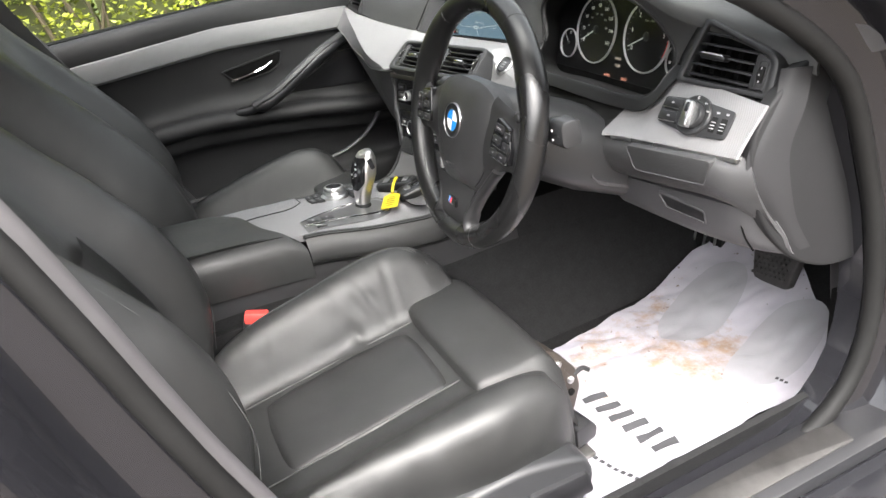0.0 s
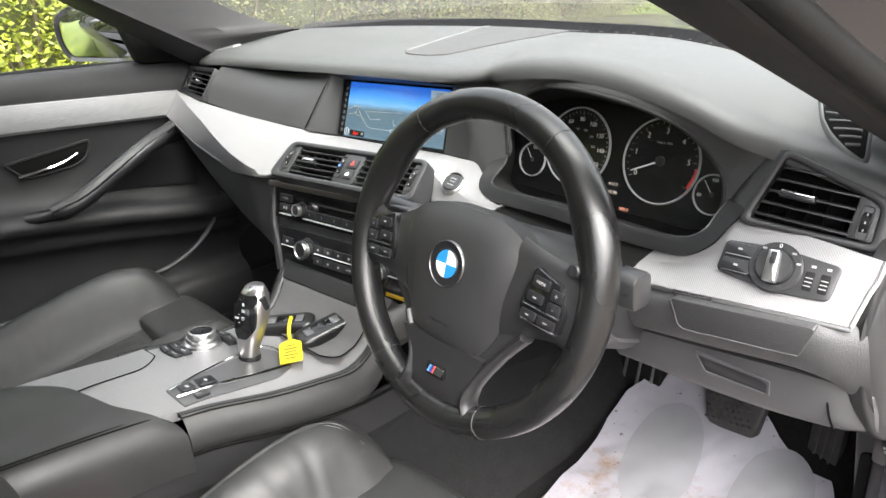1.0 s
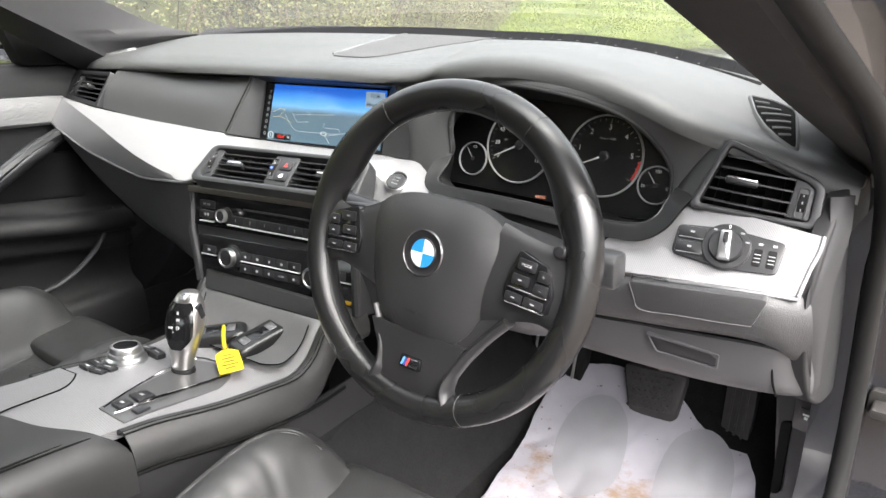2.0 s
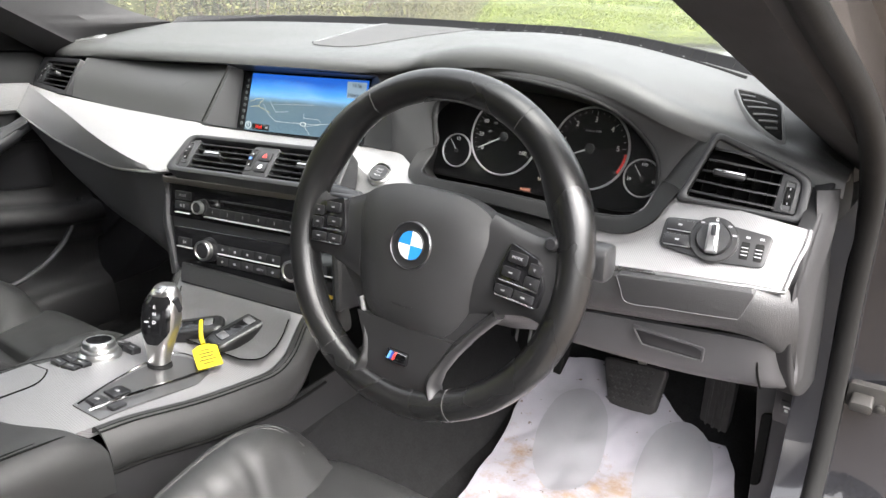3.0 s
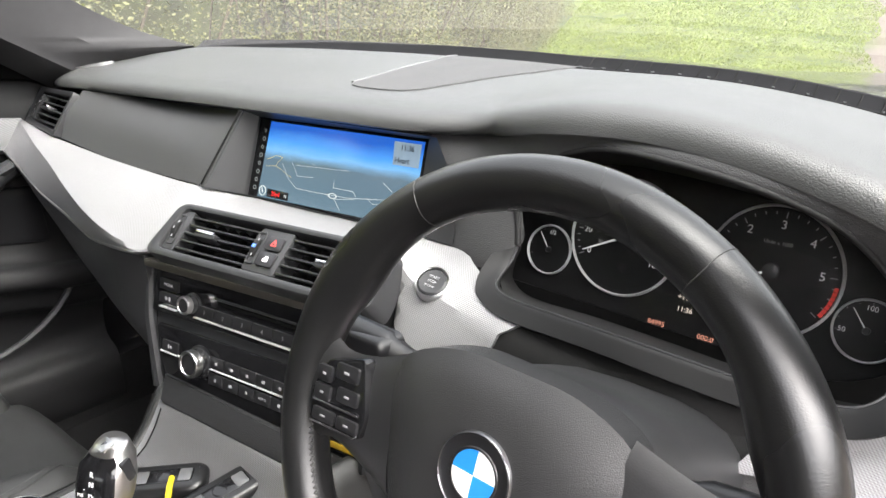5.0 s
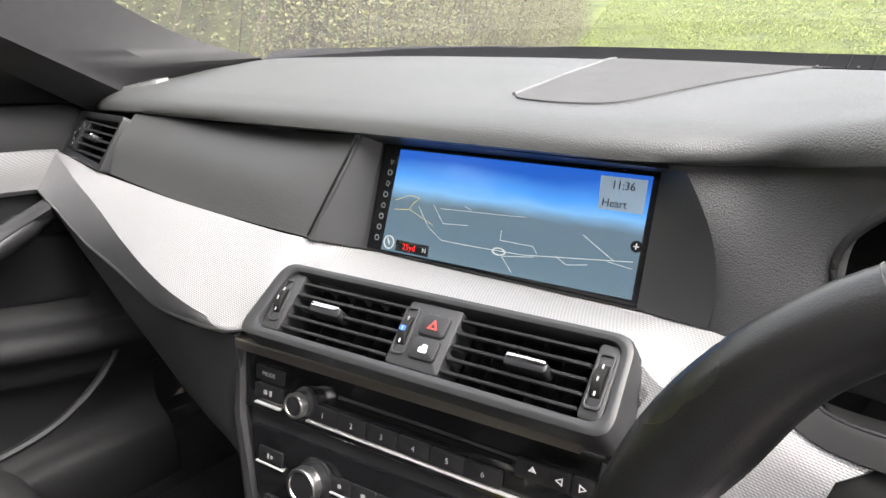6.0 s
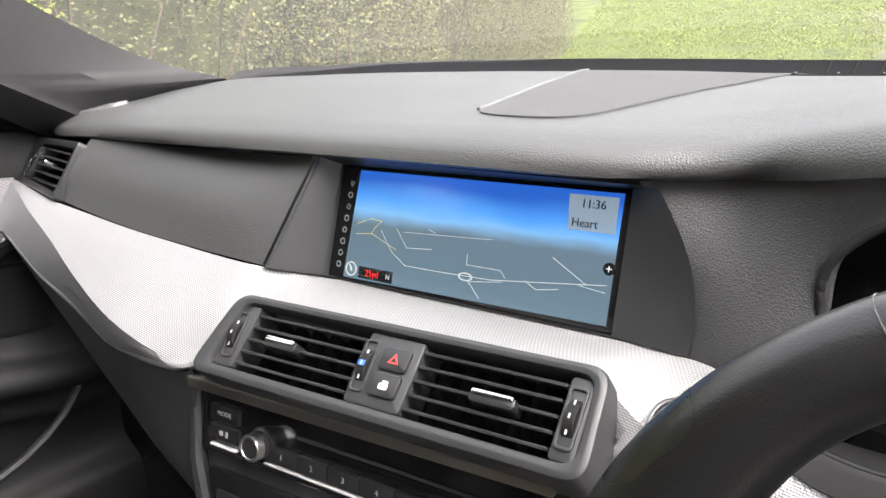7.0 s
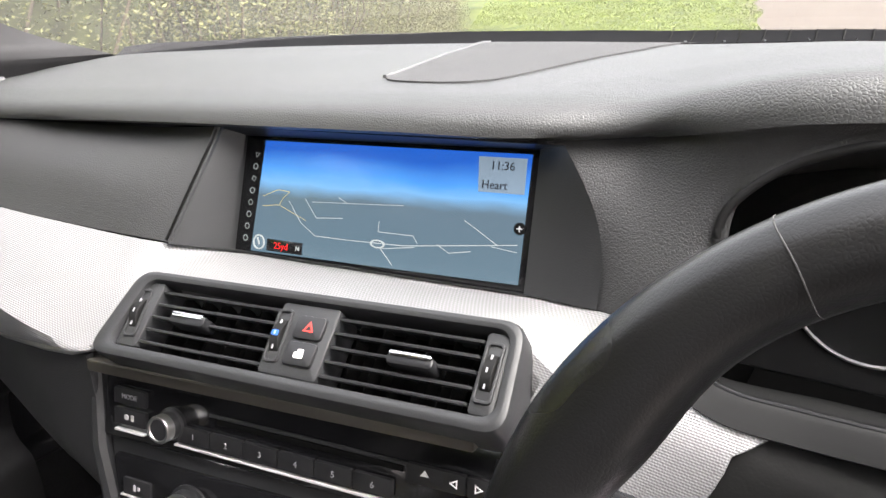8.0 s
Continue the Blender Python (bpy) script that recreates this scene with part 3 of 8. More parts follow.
loft(bm, [[(-0.80, 0.66, 1.00), (-0.4, 0.76, 1.045), (0, 0.80, 1.05), (0.4, 0.76, 1.045), (0.78, 0.66, 1.00)],
          [(-0.84, 1.0, 0.985), (-0.45, 1.05, 1.047), (0, 1.06, 1.040), (0.45, 1.05, 1.047), (0.82, 1.0, 0.985)],
          [(-0.85, 1.6, 0.915), (-0.45, 1.65, 1.005), (0, 1.68, 0.998), (0.45, 1.65, 1.005), (0.83, 1.6, 0.915)],
          [(-0.72, 2.12, 0.76), (-0.35, 2.2, 0.85), (0, 2.24, 0.86), (0.35, 2.2, 0.85), (0.7, 2.12, 0.76)]], 30, 24)
thick(bm, 0.012)
part("bonnet", bm, PAINT, BODY, "glossy black bonnet mirroring the grass")


def flank(sx):
    bm = bmesh.new()
    xs = lambda v: -0.012 + sx * v
    loft(bm, [[(xs(0.82), 0.62, 0.99), (xs(0.84), 1.1, 0.95), (xs(0.84), 1.6, 0.885), (xs(0.71), 2.13, 0.76)],
              [(xs(0.90), 0.62, 0.88), (xs(0.92), 1.1, 0.86), (xs(0.91), 1.6, 0.80), (xs(0.74), 2.17, 0.68)],
              [(xs(0.92), 0.62, 0.60), (xs(0.935), 1.1, 0.70), (xs(0.93), 1.6, 0.66), (xs(0.74), 2.2, 0.50)],
              [(xs(0.90), 0.62, 0.28), (xs(0.92), 0.85, 0.30), (xs(0.90), 1.85, 0.30), (xs(0.70), 2.15, 0.26)]], 20, 12)
    thick(bm, 0.01)
    return bm


part("wing", flank(1), PAINT, BODY)
part("wing", flank(-1), PAINT, BODY)
# roof with lining
for nm, mt, dz in (("roof_skin", PAINT, 0.0), ("roof_lining", LINER, -0.03)):
    bm = bmesh.new()
    loft(bm, [[(-0.53, -0.17, 1.395 + dz), (0, -0.09, 1.425 + dz), (0.50, -0.17, 1.395 + dz)],
              [(-0.60, -0.8, 1.415 + dz), (0, -0.8, 1.46 + dz), (0.58, -0.8, 1.415 + dz)],
              [(-0.60, -1.3, 1.40 + dz), (0, -1.35, 1.45 + dz), (0.58, -1.3, 1.40 + dz)],
              [(-0.56, -1.75, 1.33 + dz), (0, -1.85, 1.38 + dz), (0.54, -1.75, 1.33 + dz)]], 14, 14)
    thick(bm, 0.008)
    part(nm, bm, mt, BODY)
# rear flank behind the driver's doorway and the passenger side outer door skin
for sx, y0 in ((1, -0.66), (-1, 0.62)):
    bm = bmesh.new()
    xs = lambda v: -0.012 + sx * v
    loft(bm, [[(xs(0.80), y0, 1.02 if sx < 0 else 1.04), (xs(0.83), -1.3, 1.04), (xs(0.80), -2.5, 1.02)],
              [(xs(0.90), y0, 0.88), (xs(0.93), -1.3, 0.9), (xs(0.86), -2.55, 0.9)],
              [(xs(0.92), y0, 0.6), (xs(0.93), -1.3, 0.6), (xs(0.86), -2.6, 0.6)],
              [(xs(0.86), y0, 0.26), (xs(0.87), -1.3, 0.26), (xs(0.8), -2.5, 0.26)]], 12, 10)
    thick(bm, 0.01)
    part("body_side", bm, PAINT, BODY)
bm = bmesh.new()
loft(bm, [[(-0.82, -2.5, 1.02), (0, -2.62, 1.05), (0.79, -2.5, 1.02)], [(-0.86, -2.56, 0.85), (0, -2.7, 0.85), (0.84, -2.56, 0.85)], [(-0.82, -2.5, 0.3), (0, -2.66, 0.3), (0.8, -2.5, 0.3)]], 12, 8)
loft(bm, [[(-0.80, -2.5, 1.02), (0, -2.62, 1.05), (0.78, -2.5, 1.02)], [(-0.72, -2.1, 1.07), (0, -2.15, 1.1), (0.70, -2.1, 1.07)]], 12, 4)
thick(bm, 0.01)
part("boot", bm, PAINT, BODY)
# rear pillars
for sx in (1, -1):
    bm = bmesh.new()
    xs = lambda v: -0.012 + sx * v
    loft(bm, [[(xs(0.58), -1.6, 1.38), (xs(0.56), -1.80, 1.33)], [(xs(0.70), -1.75, 1.2), (xs(0.67), -2.0, 1.2)], [(xs(0.78), -1.85, 1.04), (xs(0.73), -2.2, 1.06)]], 5, 8)
    thick(bm, 0.04)
    part("rear_pillar", bm, PAINT, BODY)
# middle pillar uppers
for sx in (1, -1):
    bm = bmesh.new()
    q = 0.0 if sx > 0 else 0.11
    xs = lambda v: -0.012 + sx * v
    loft(bm, [[(xs(0.61), -0.80 + q, 1.41), (xs(0.61), -0.92, 1.41)], [(xs(0.72), -0.76 + q, 1.2), (xs(0.72), -0.88, 1.2)], [(xs(0.77), -0.66 + q, 1.0), (xs(0.77), -0.80, 1.0)], [(xs(0.77), -0.56 + q, 0.75), (xs(0.77), -0.74, 0.75)], [(xs(0.77), -0.44 + q, 0.5), (xs(0.77), -0.70, 0.5)]], 5, 12)
    thick(bm, 0.05)
    part("middle_pillar", bm, PILLAR, BODY)
# sills
for sx in (1, -1):
    bm = bmesh.new()
    xs = lambda v: -0.012 + sx * v
    a, b = sorted((xs(0.73), xs(0.90)))
    cube(bm, (a, -1.8, 0.24), (b, 0.6, 0.447), 0.02)
    part("sill", bm, PAINT, BODY)
# rear bulkhead and parcel shelf
bm = bmesh.new()
cube(bm, (-0.72, -1.95, 0.4), (0.70, -1.85, 1.06), 0.02)
part("rear_bulkhead", bm, DARK, BODY)
# wheels
def road_wheel(x, y, sx):
    w = part("wheel", lathe(bmesh.new(), fr((x, y, 0.33), (0, 1, 0), (0, 0, 1)) @ Matrix.Rotation(0, 4, "X"), [(0.22, -0.11), (0.30, -0.115), (0.33, -0.08), (0.33, 0.08), (0.30, 0.115), (0.22, 0.11)], 40), RUBBER, BODY)
    bm = bmesh.new()
    lathe(bm, fr((x, y, 0.33), (0, 1, 0), (0, 0, 1)), [(0.225, -0.1), (0.225, 0.1), (0.2, 0.085), (0.05, 0.07), (0, 0.07)], 24)
    part("rim", bm, SATIN, w)


for x in (-0.81, 0.79):
    for y in (1.4, -1.57):
        road_wheel(x, y, 1)
# glass
bm = bmesh.new()
loft(bm, [[(-0.71, 0.45, 1.06), (-0.4, 0.565, 1.075), (0, 0.615, 1.075), (0.37, 0.565, 1.07), (0.69, 0.45, 1.06)],
          [(-0.645, 0.185, 1.20), (-0.35, 0.29, 1.205), (0, 0.325, 1.21), (0.33, 0.29, 1.205), (0.62, 0.185, 1.20)],
          [(-0.53, -0.17, 1.385), (-0.27, -0.10, 1.41), (0, -0.08, 1.42), (0.25, -0.10, 1.41), (0.50, -0.17, 1.385)]], 20, 14)
part("windscreen", bm, HAZY, BODY, "clear windscreen")
bm = bmesh.new()
loft(bm, [[(-0.70, -2.08, 1.08), (0, -2.14, 1.10), (0.67, -2.08, 1.08)], [(-0.55, -1.78, 1.33), (0, -1.86, 1.37), (0.53, -1.78, 1.33)]], 10, 6)
rw = part("rear_window", bm, GLASS, BODY, "clear rear window")
rw.visible_shadow = False
# scuttle panel and wiper under the screen
bm = bmesh.new()
loft(bm, [[(-0.72, 0.46, 1.055), (-0.3, 0.56, 1.07), (0, 0.59, 1.072), (0.3, 0.56, 1.065), (0.70, 0.46, 1.03)], [(-0.78, 0.66, 0.992), (-0.4, 0.74, 1.025), (0, 0.78, 1.035), (0.4, 0.74, 1.025), (0.77, 0.66, 0.99)]], 24, 4)
thick(bm, 0.01)
part("scuttle", bm, PLAS2, BODY, "black plastic scuttle panel")
for a, b in (((-0.52, 0.60, 1.055), (0.06, 0.70, 1.062)), ((0.02, 0.635, 1.072), (0.58, 0.58, 1.06))):
    bm = bmesh.new()
    tube(bm, curve([a, tuple((Vector(a) + Vector(b)) / 2 + Vector((0, 0.01, 0.008))), b], 10), 0.007, 6)
    part("wiper", bm, RUBBER, BODY)

from mathutils.bvhtree import BVHTree

# ---- dashboard ----
DASH = thing("dashboard", (0, 0.3, 0.75), "dark grey soft-touch dashboard with silver patterned trim band", "dashboard")
# stations along x: rear edge (y, z), crown (y, z), front lip (y, z)
STAT = [(-0.785, 0.36, 1.045, 0.31, 1.050, 0.236, 1.030), (-0.66, 0.425, 1.086, 0.31, 1.078, 0.203, 1.042), (-0.45, 0.475, 1.098, 0.31, 1.087, 0.20, 1.049),
        (-0.20, 0.513, 1.101, 0.31, 1.091, 0.193, 1.057), (0.0, 0.515, 1.101, 0.31, 1.092, 0.20, 1.060), (0.10, 0.505, 1.10, 0.31, 1.093, 0.215, 1.060),
        (0.155, 0.50, 1.10, 0.312, 1.096, 0.232, 1.064), (0.20, 0.49, 1.10, 0.31, 1.103, 0.222, 1.075), (0.26, 0.48, 1.10, 0.30, 1.110, 0.212, 1.086),
        (0.33, 0.47, 1.097, 0.30, 1.112, 0.216, 1.088), (0.41, 0.455, 1.090, 0.30, 1.103, 0.216, 1.079), (0.48, 0.435, 1.082, 0.30, 1.087, 0.217, 1.061),
        (0.535, 0.415, 1.076, 0.30, 1.070, 0.222, 1.038), (0.575, 0.405, 1.070, 0.30, 1.055, 0.238, 1.022), (0.62, 0.395, 1.062, 0.30, 1.041, 0.249, 1.008),
        (0.67, 0.38, 1.040, 0.305, 1.013, 0.262, 0.988), (0.712, 0.36, 0.99, 0.31, 0.978, 0.275, 0.972)]


def pad_section(s):
    """Across the dash top: soft roll over the passenger, a crisp crease and front face round the instrument hood."""
    x, ry, rz, cy, cz, ly, lz = s
    k = max(0.0, min(1.0, (x - 0.12) / 0.10))
    k = k * k * (3 - 2 * k)
    soft = [(ly + 0.036, cz * 0.35 + (lz + 0.022) * 0.65), (ly + 0.012, lz + 0.0185), (ly + 0.0035, lz + 0.0125), (ly + 0.0012, lz + 0.002), (ly + 0.03, lz - 0.004)]
    crisp = [(ly + 0.034, lz * 0.85 + cz * 0.15 + 0.0165), (ly + 0.013, lz + 0.0165), (ly + 0.0045, lz + 0.0105), (ly + 0.001, lz + 0.001), (ly + 0.001, lz - 0.007)]
    return [(x, ry + 0.05, rz - 0.035), (x, ry, rz), (x, (ry + cy) / 2, (rz + cz) / 2 + 0.004), (x, cy, cz)] + [(x, a[0] * (1 - k) + b[0] * k, a[1] * (1 - k) + b[1] * k) for a, b in zip(soft, crisp)]


bm = bmesh.new()
loft(bm, [pad_section(s) for s in STAT], 56, 120)
PAD_TREE = BVHTree.FromBMesh(bm)


def top_z(x, y):
    """Height of the dash top at a place."""
    hit_at = PAD_TREE.ray_cast(Vector((x, y, 1.5)), Vector((0, 0, -1)))[0]
    return hit_at.z if hit_at else 1.06


thick(bm, 0.006)
part("top_pad", bm, PAD, DASH, "grained soft-touch dash top", 60)

# speaker grille let into the dash top
bm = bmesh.new()
n = 26
edge_f = curve([(-0.058, 0.280, 0), (-0.046, 0.268, 0), (-0.014, 0.2625, 0), (0.022, 0.266, 0), (0.040, 0.278, 0), (0.047, 0.292, 0)], n)
edge_r = curve([(-0.082, 0.494, 0), (0.130, 0.494, 0)], n)
rows = []
for k in range(17):
    f = k / 16
    row = []
    for a, b in zip(edge_f, edge_r):
        p = a.lerp(b, f)
        row.append(Vector((p.x, p.y, top_z(p.x, p.y) + 0.0014)))
    rows.append(row)
skin(bm, rows)
bmesh.ops.recalc_face_normals(bm, faces=bm.faces)
bmesh.ops.solidify(bm, geom=bm.faces[:], thickness=0.003)
part("speaker_grille", bm, mat("grille_mesh", (0.066, 0.066, 0.068), 0.8, spec=0.25, vary=0.1, scale=40, bump=1.0, bscale=1500), DASH, "fine grey speaker grille")
bm = bmesh.new()
tube(bm, [r[0] + Vector((-0.001, 0, -0.0006)) for r in rows], 0.0022, 6)
part("grille_rim", bm, mat("pale_grille_edge", (0.095, 0.095, 0.097), 0.5, vary=0.05, scale=40), DASH)

# demist slot along the windscreen
bm = bmesh.new()
rows = []
for x in np.linspace(-0.62, 0.60, 50):
    y = float(np.interp(x, [s[0] for s in STAT], [s[1] for s in STAT]))
    z = top_z(x, y)
    rows.append([Vector((x, y - 0.012, z + 0.002)), Vector((x, y - 0.002, z + 0.006)), Vector((x, y + 0.008, z + 0.0135)), Vector((x, y + 0.02, z + 0.013)), Vector((x, y + 0.045, z - 0.02))])
skin(bm, rows)
thick(bm, 0.004)
part("demist_strip", bm, mat("matt_strip_black", (0.010, 0.010, 0.011), 0.9, spec=0.06, vary=0.2, scale=40), DASH, "black slotted demister strip")
bm = bmesh.new()
for x in np.linspace(0.10, 0.57, 24):
    y = float(np.interp(x, [s[0] for s in STAT], [s[1] for s in STAT]))
    z = top_z(x, y)
    tube(bm, [(x, y - 0.010, z + 0.0036), (x, y - 0.002, z + 0.0066), (x, y + 0.007, z + 0.0136)], 0.0008, 4)
tagged(part("demist_ribs", bm, mat("matt_rib_grey", (0.014, 0.014, 0.014), 0.9, spec=0.03, vary=0.1, scale=40), DASH), kind="stuff")
# slot of the windscreen outlet let into the dash top, with thin cross bars
bm = bmesh.new()
rows = []
for x in np.linspace(0.10, 0.575, 44):
    y = float(np.interp(x, [s[0] for s in STAT], [s[1] for s in STAT])) - 0.030
    rows.append([Vector((x, y + d, top_z(x, y + d) + 0.0008)) for d in (-0.0045, -0.0015, 0.0015, 0.0045)])
skin(bm, rows)
thick(bm, 0.0016)
part("outlet_slot", bm, DARK, DASH, "narrow black windscreen outlet slot")
bm = bmesh.new()
for k in range(2, 43, 3):
    tube(bm, [p + Vector((0, 0, 0.0012)) for p in rows[k]], 0.0007, 4)
tagged(part("slot_bars", bm, PLAS2, DASH), kind="stuff")

# passenger fascia
bm = bmesh.new()
loft(bm, [[(-0.574, 0.200, 1.046), (-0.572, 0.171, 1.018), (-0.570, 0.155, 0.980)],
          [(-0.50, 0.208, 1.046), (-0.50, 0.173, 1.014), (-0.50, 0.153, 0.976)],
          [(-0.40, 0.216, 1.046), (-0.40, 0.172, 1.012), (-0.40, 0.149, 0.973)],
          [(-0.26, 0.213, 1.050), (-0.262, 0.171, 1.012), (-0.266, 0.149, 0.972)],
          [(-0.170, 0.206, 1.056), (-0.177, 0.1790, 1.014), (-0.184, 0.152, 0.972)]], 12, 30)
thick(bm, 0.004)
part("fascia_panel", bm, LPAD, DASH, "grained dark fascia in front of the passenger")
bm = bmesh.new()
tube(bm, [(-0.1735, 0.2035, 1.054), (-0.1800, 0.1758, 1.013), (-0.1855, 0.1495, 0.974)], 0.0012, 6)
part("panel_gap", bm, DARK, DASH)

# silver trim band
TB = [(-0.742, (0.168, 0.986), (0.160, 0.985), (0.129, 0.945)), (-0.70, (0.163, 0.984), (0.151, 0.982), (0.121, 0.936)), (-0.65, (0.157, 0.982), (0.138, 0.979), (0.111, 0.933)), (-0.60, (0.152, 0.980), (0.125, 0.974), (0.100, 0.928)),
      (-0.50, (0.148, 0.977), (0.105, 0.959), (0.079, 0.921)), (-0.40, (0.144, 0.975), (0.083, 0.943), (0.069, 0.911)), (-0.30, (0.143, 0.974), (0.066, 0.928), (0.060, 0.903)), (-0.235, (0.146, 0.972), (0.0695, 0.9135), (0.066, 0.9060)), (-0.198, (0.150, 0.971), (0.081, 0.9115), (0.0765, 0.9065)), (-0.168, (0.180, 0.961), (0.122, 0.953), (0.152, 0.912)), (-0.15, (0.192, 0.957), (0.122, 0.952), (0.155, 0.910)),
      (0.0, (0.206, 0.956), (0.145, 0.953), (0.178, 0.910)), (0.112, (0.214, 0.957), (0.165, 0.953), (0.193, 0.910)), (0.126, (0.2135, 0.956), (0.164, 0.944), (0.156, 0.899)), (0.137, (0.213, 0.956), (0.163, 0.936), (0.141, 0.890)), (0.15, (0.213, 0.956), (0.160, 0.931), (0.139, 0.885)), (0.175, (0.204, 0.956), (0.159, 0.928), (0.139, 0.877)),
      (0.20, (0.190, 0.949), (0.159, 0.922), (0.140, 0.870)), (0.30, (0.172, 0.923), (0.155, 0.905), (0.144, 0.862)), (0.40, (0.178, 0.917), (0.160, 0.890), (0.150, 0.866)),
      (0.485, (0.200, 0.918), (0.184, 0.899), (0.160, 0.880)), (0.515, (0.206, 0.926), (0.187, 0.904), (0.1630, 0.8815)), (0.55, (0.2215, 0.956), (0.195, 0.921), (0.1669, 0.883)), (0.62, (0.2213, 0.951), (0.1965, 0.918), (0.1757, 0.885)), (0.694, (0.2225, 0.9415), (0.2015, 0.914), (0.1842, 0.886))]
bm = bmesh.new()


def band_low(x, c):
    """Lower edge of the band: tucked in under the crease ahead of the passenger, raked at the driver's end."""
    w = float(np.interp(x, [-0.742, -0.65, -0.50, -0.40, -0.22], [0.0, 0.045, 0.080, 0.080, 0.0]))
    rake = float(np.interp(x, [0.62, 0.694], [0.0, 0.009]))
    return Vector((x - 0.88 * w - rake, c[0] + 0.42 * w, c[1] - 0.20 * w))


rows = []
for x, a, b, c in TB:
    lo = band_low(x, c)
    up = Vector((x - float(np.interp(x, [0.62, 0.694], [0.0, 0.004])), *b))
    rows.append(curve([(x, *a), (x, (a[0] + b[0]) / 2 - 0.002, (a[1] + b[1]) / 2 + 0.001), tuple(up)], 8)[:-1] + curve([up, (up + lo) / 2 + Vector((0, -0.001, 0)), lo], 6) + [lo + Vector((0, 0.008, -0.004))])
cols = [curve([r[j] for r in rows], 110) for j in range(len(rows[0]))]
bm.free()
band = [[c[i] for c in cols] for i in range(110)]
cut_a = min(range(110), key=lambda i: abs(band[i][0].x - 0.262))
cut_b = min(range(110), key=lambda i: abs(band[i][0].x - 0.474))
for name, lo_i, hi_i, m, lab in (("trim_band", 0, cut_a, TRIM, "silver patterned aluminium trim band"), ("trim_band", cut_b, 109, TRIM, "silver patterned aluminium trim band"),
                                 ("column_gaiter", cut_a, cut_b, RUBBER, "black rubber gaiter round the steering column")):
    bm = bmesh.new()
    sink = Vector((0, 0.004, -0.002)) if m is RUBBER else Vector((0, 0, 0))
    skin(bm, [[p + sink for p in row] for row in band[lo_i:hi_i + 1]])
    thick(bm, 0.004)
    part(name, bm, m, DASH, lab, 18)
# rolled outer end of the band beside the doorway
bm = bmesh.new()
tube(bm, curve([c[109] for c in cols[:-1]], 40), 0.0024, 8)
part("band_end", bm, TRIM, DASH)
# satin lower edge strip of the band on both sides
for x0, x1 in ((-0.742, -0.19), (0.474, 0.694)):
    bm = bmesh.new()
    xs = [s[0] for s in TB]
    pts = [band_low(x, (float(np.interp(x, xs, [s[3][0] for s in TB])), float(np.interp(x, xs, [s[3][1] for s in TB])))) + Vector((0, 0.002, -0.003)) for x in np.linspace(x0, x1, 24)]
    tube(bm, pts, 0.0030, 8)
    part("edge_strip", bm, SATIN, DASH)

# panel between screen and driver's hood, sweeping round into the soffit under the hood
def lip_at(x):
    xs = [s[0] for s in STAT]
    return (x, float(np.interp(x, xs, [s[5] for s in STAT])) + float(np.interp(x, [0.20, 0.25], [0.008, 0.004])), float(np.interp(x, xs, [s[6] for s in STAT])) + float(np.interp(x, [0.20, 0.25], [0.001, -0.004])))


rows = [[(0.100, 0.234, 1.066), (0.123, 0.2245, 1.007), (0.128, 0.2195, 0.952)], [(0.150, 0.250, 1.064), (0.160, 0.2215, 1.005), (0.166, 0.2085, 0.948)], [(0.185, 0.242, 1.068), (0.190, 0.2225, 1.010), (0.203, 0.205, 0.950)]]
OPENING = [(0.222, 0.216, 0.974), (0.217, 0.221, 0.995), (0.2145, 0.2225, 1.012), (0.219, 0.223, 1.028), (0.237, 0.2245, 1.047), (0.262, 0.224, 1.061), (0.30, 0.220, 1.071), (0.36, 0.216, 1.069), (0.42, 0.217, 1.060), (0.472, 0.222, 1.043), (0.502, 0.230, 1.019), (0.523, 0.235, 0.988), (0.5265, 0.231, 0.956)]
for x, inner_edge in zip((0.212, 0.232, 0.252, 0.272, 0.292, 0.315, 0.350, 0.405, 0.460, 0.508, 0.535, 0.555, 0.568), OPENING):
    p, q = Vector(lip_at(x)), Vector(inner_edge)
    rows.append([p, p.lerp(q, 0.5) + Vector((0, float(np.interp(x, [0.25, 0.33], [0.006, -0.001])), 0.003)), q])
bm = bmesh.new()
loft(bm, [list(r) + [Vector(r[2]) + Vector((0, 0.008, 0.001))] for r in rows], 20, 90)
part("side_cheek", bm, LPAD, DASH, "grained cheek and hood soffit")

# glovebox side below the band
bm = bmesh.new()
GLOVE = [[(-0.745, 0.137, 0.940), (-0.745, 0.150, 0.92), (-0.745, 0.18, 0.90), (-0.745, 0.30, 0.88)],
         [(-0.60, 0.108, 0.924), (-0.60, 0.119, 0.885), (-0.60, 0.138, 0.86), (-0.60, 0.30, 0.83)],
         [(-0.40, 0.077, 0.907), (-0.40, 0.086, 0.855), (-0.40, 0.104, 0.81), (-0.40, 0.30, 0.77)],
         [(-0.265, 0.070, 0.899), (-0.265, 0.078, 0.845), (-0.265, 0.096, 0.775), (-0.265, 0.30, 0.735)],
         [(-0.203, 0.083, 0.901), (-0.205, 0.087, 0.84), (-0.20, 0.098, 0.745), (-0.19, 0.30, 0.70)]]
loft(bm, [[band_low(q[0], q[1:]) for q in row] for row in GLOVE], 20, 30)
thick(bm, 0.006)
part("glovebox", bm, mat("black_glovebox_vinyl", (0.030, 0.030, 0.032), 0.45, spec=0.5, vary=0.12, scale=15, bump=0.45, bscale=480, cell=True), DASH, "black grained glovebox panel")
bm = bmesh.new()
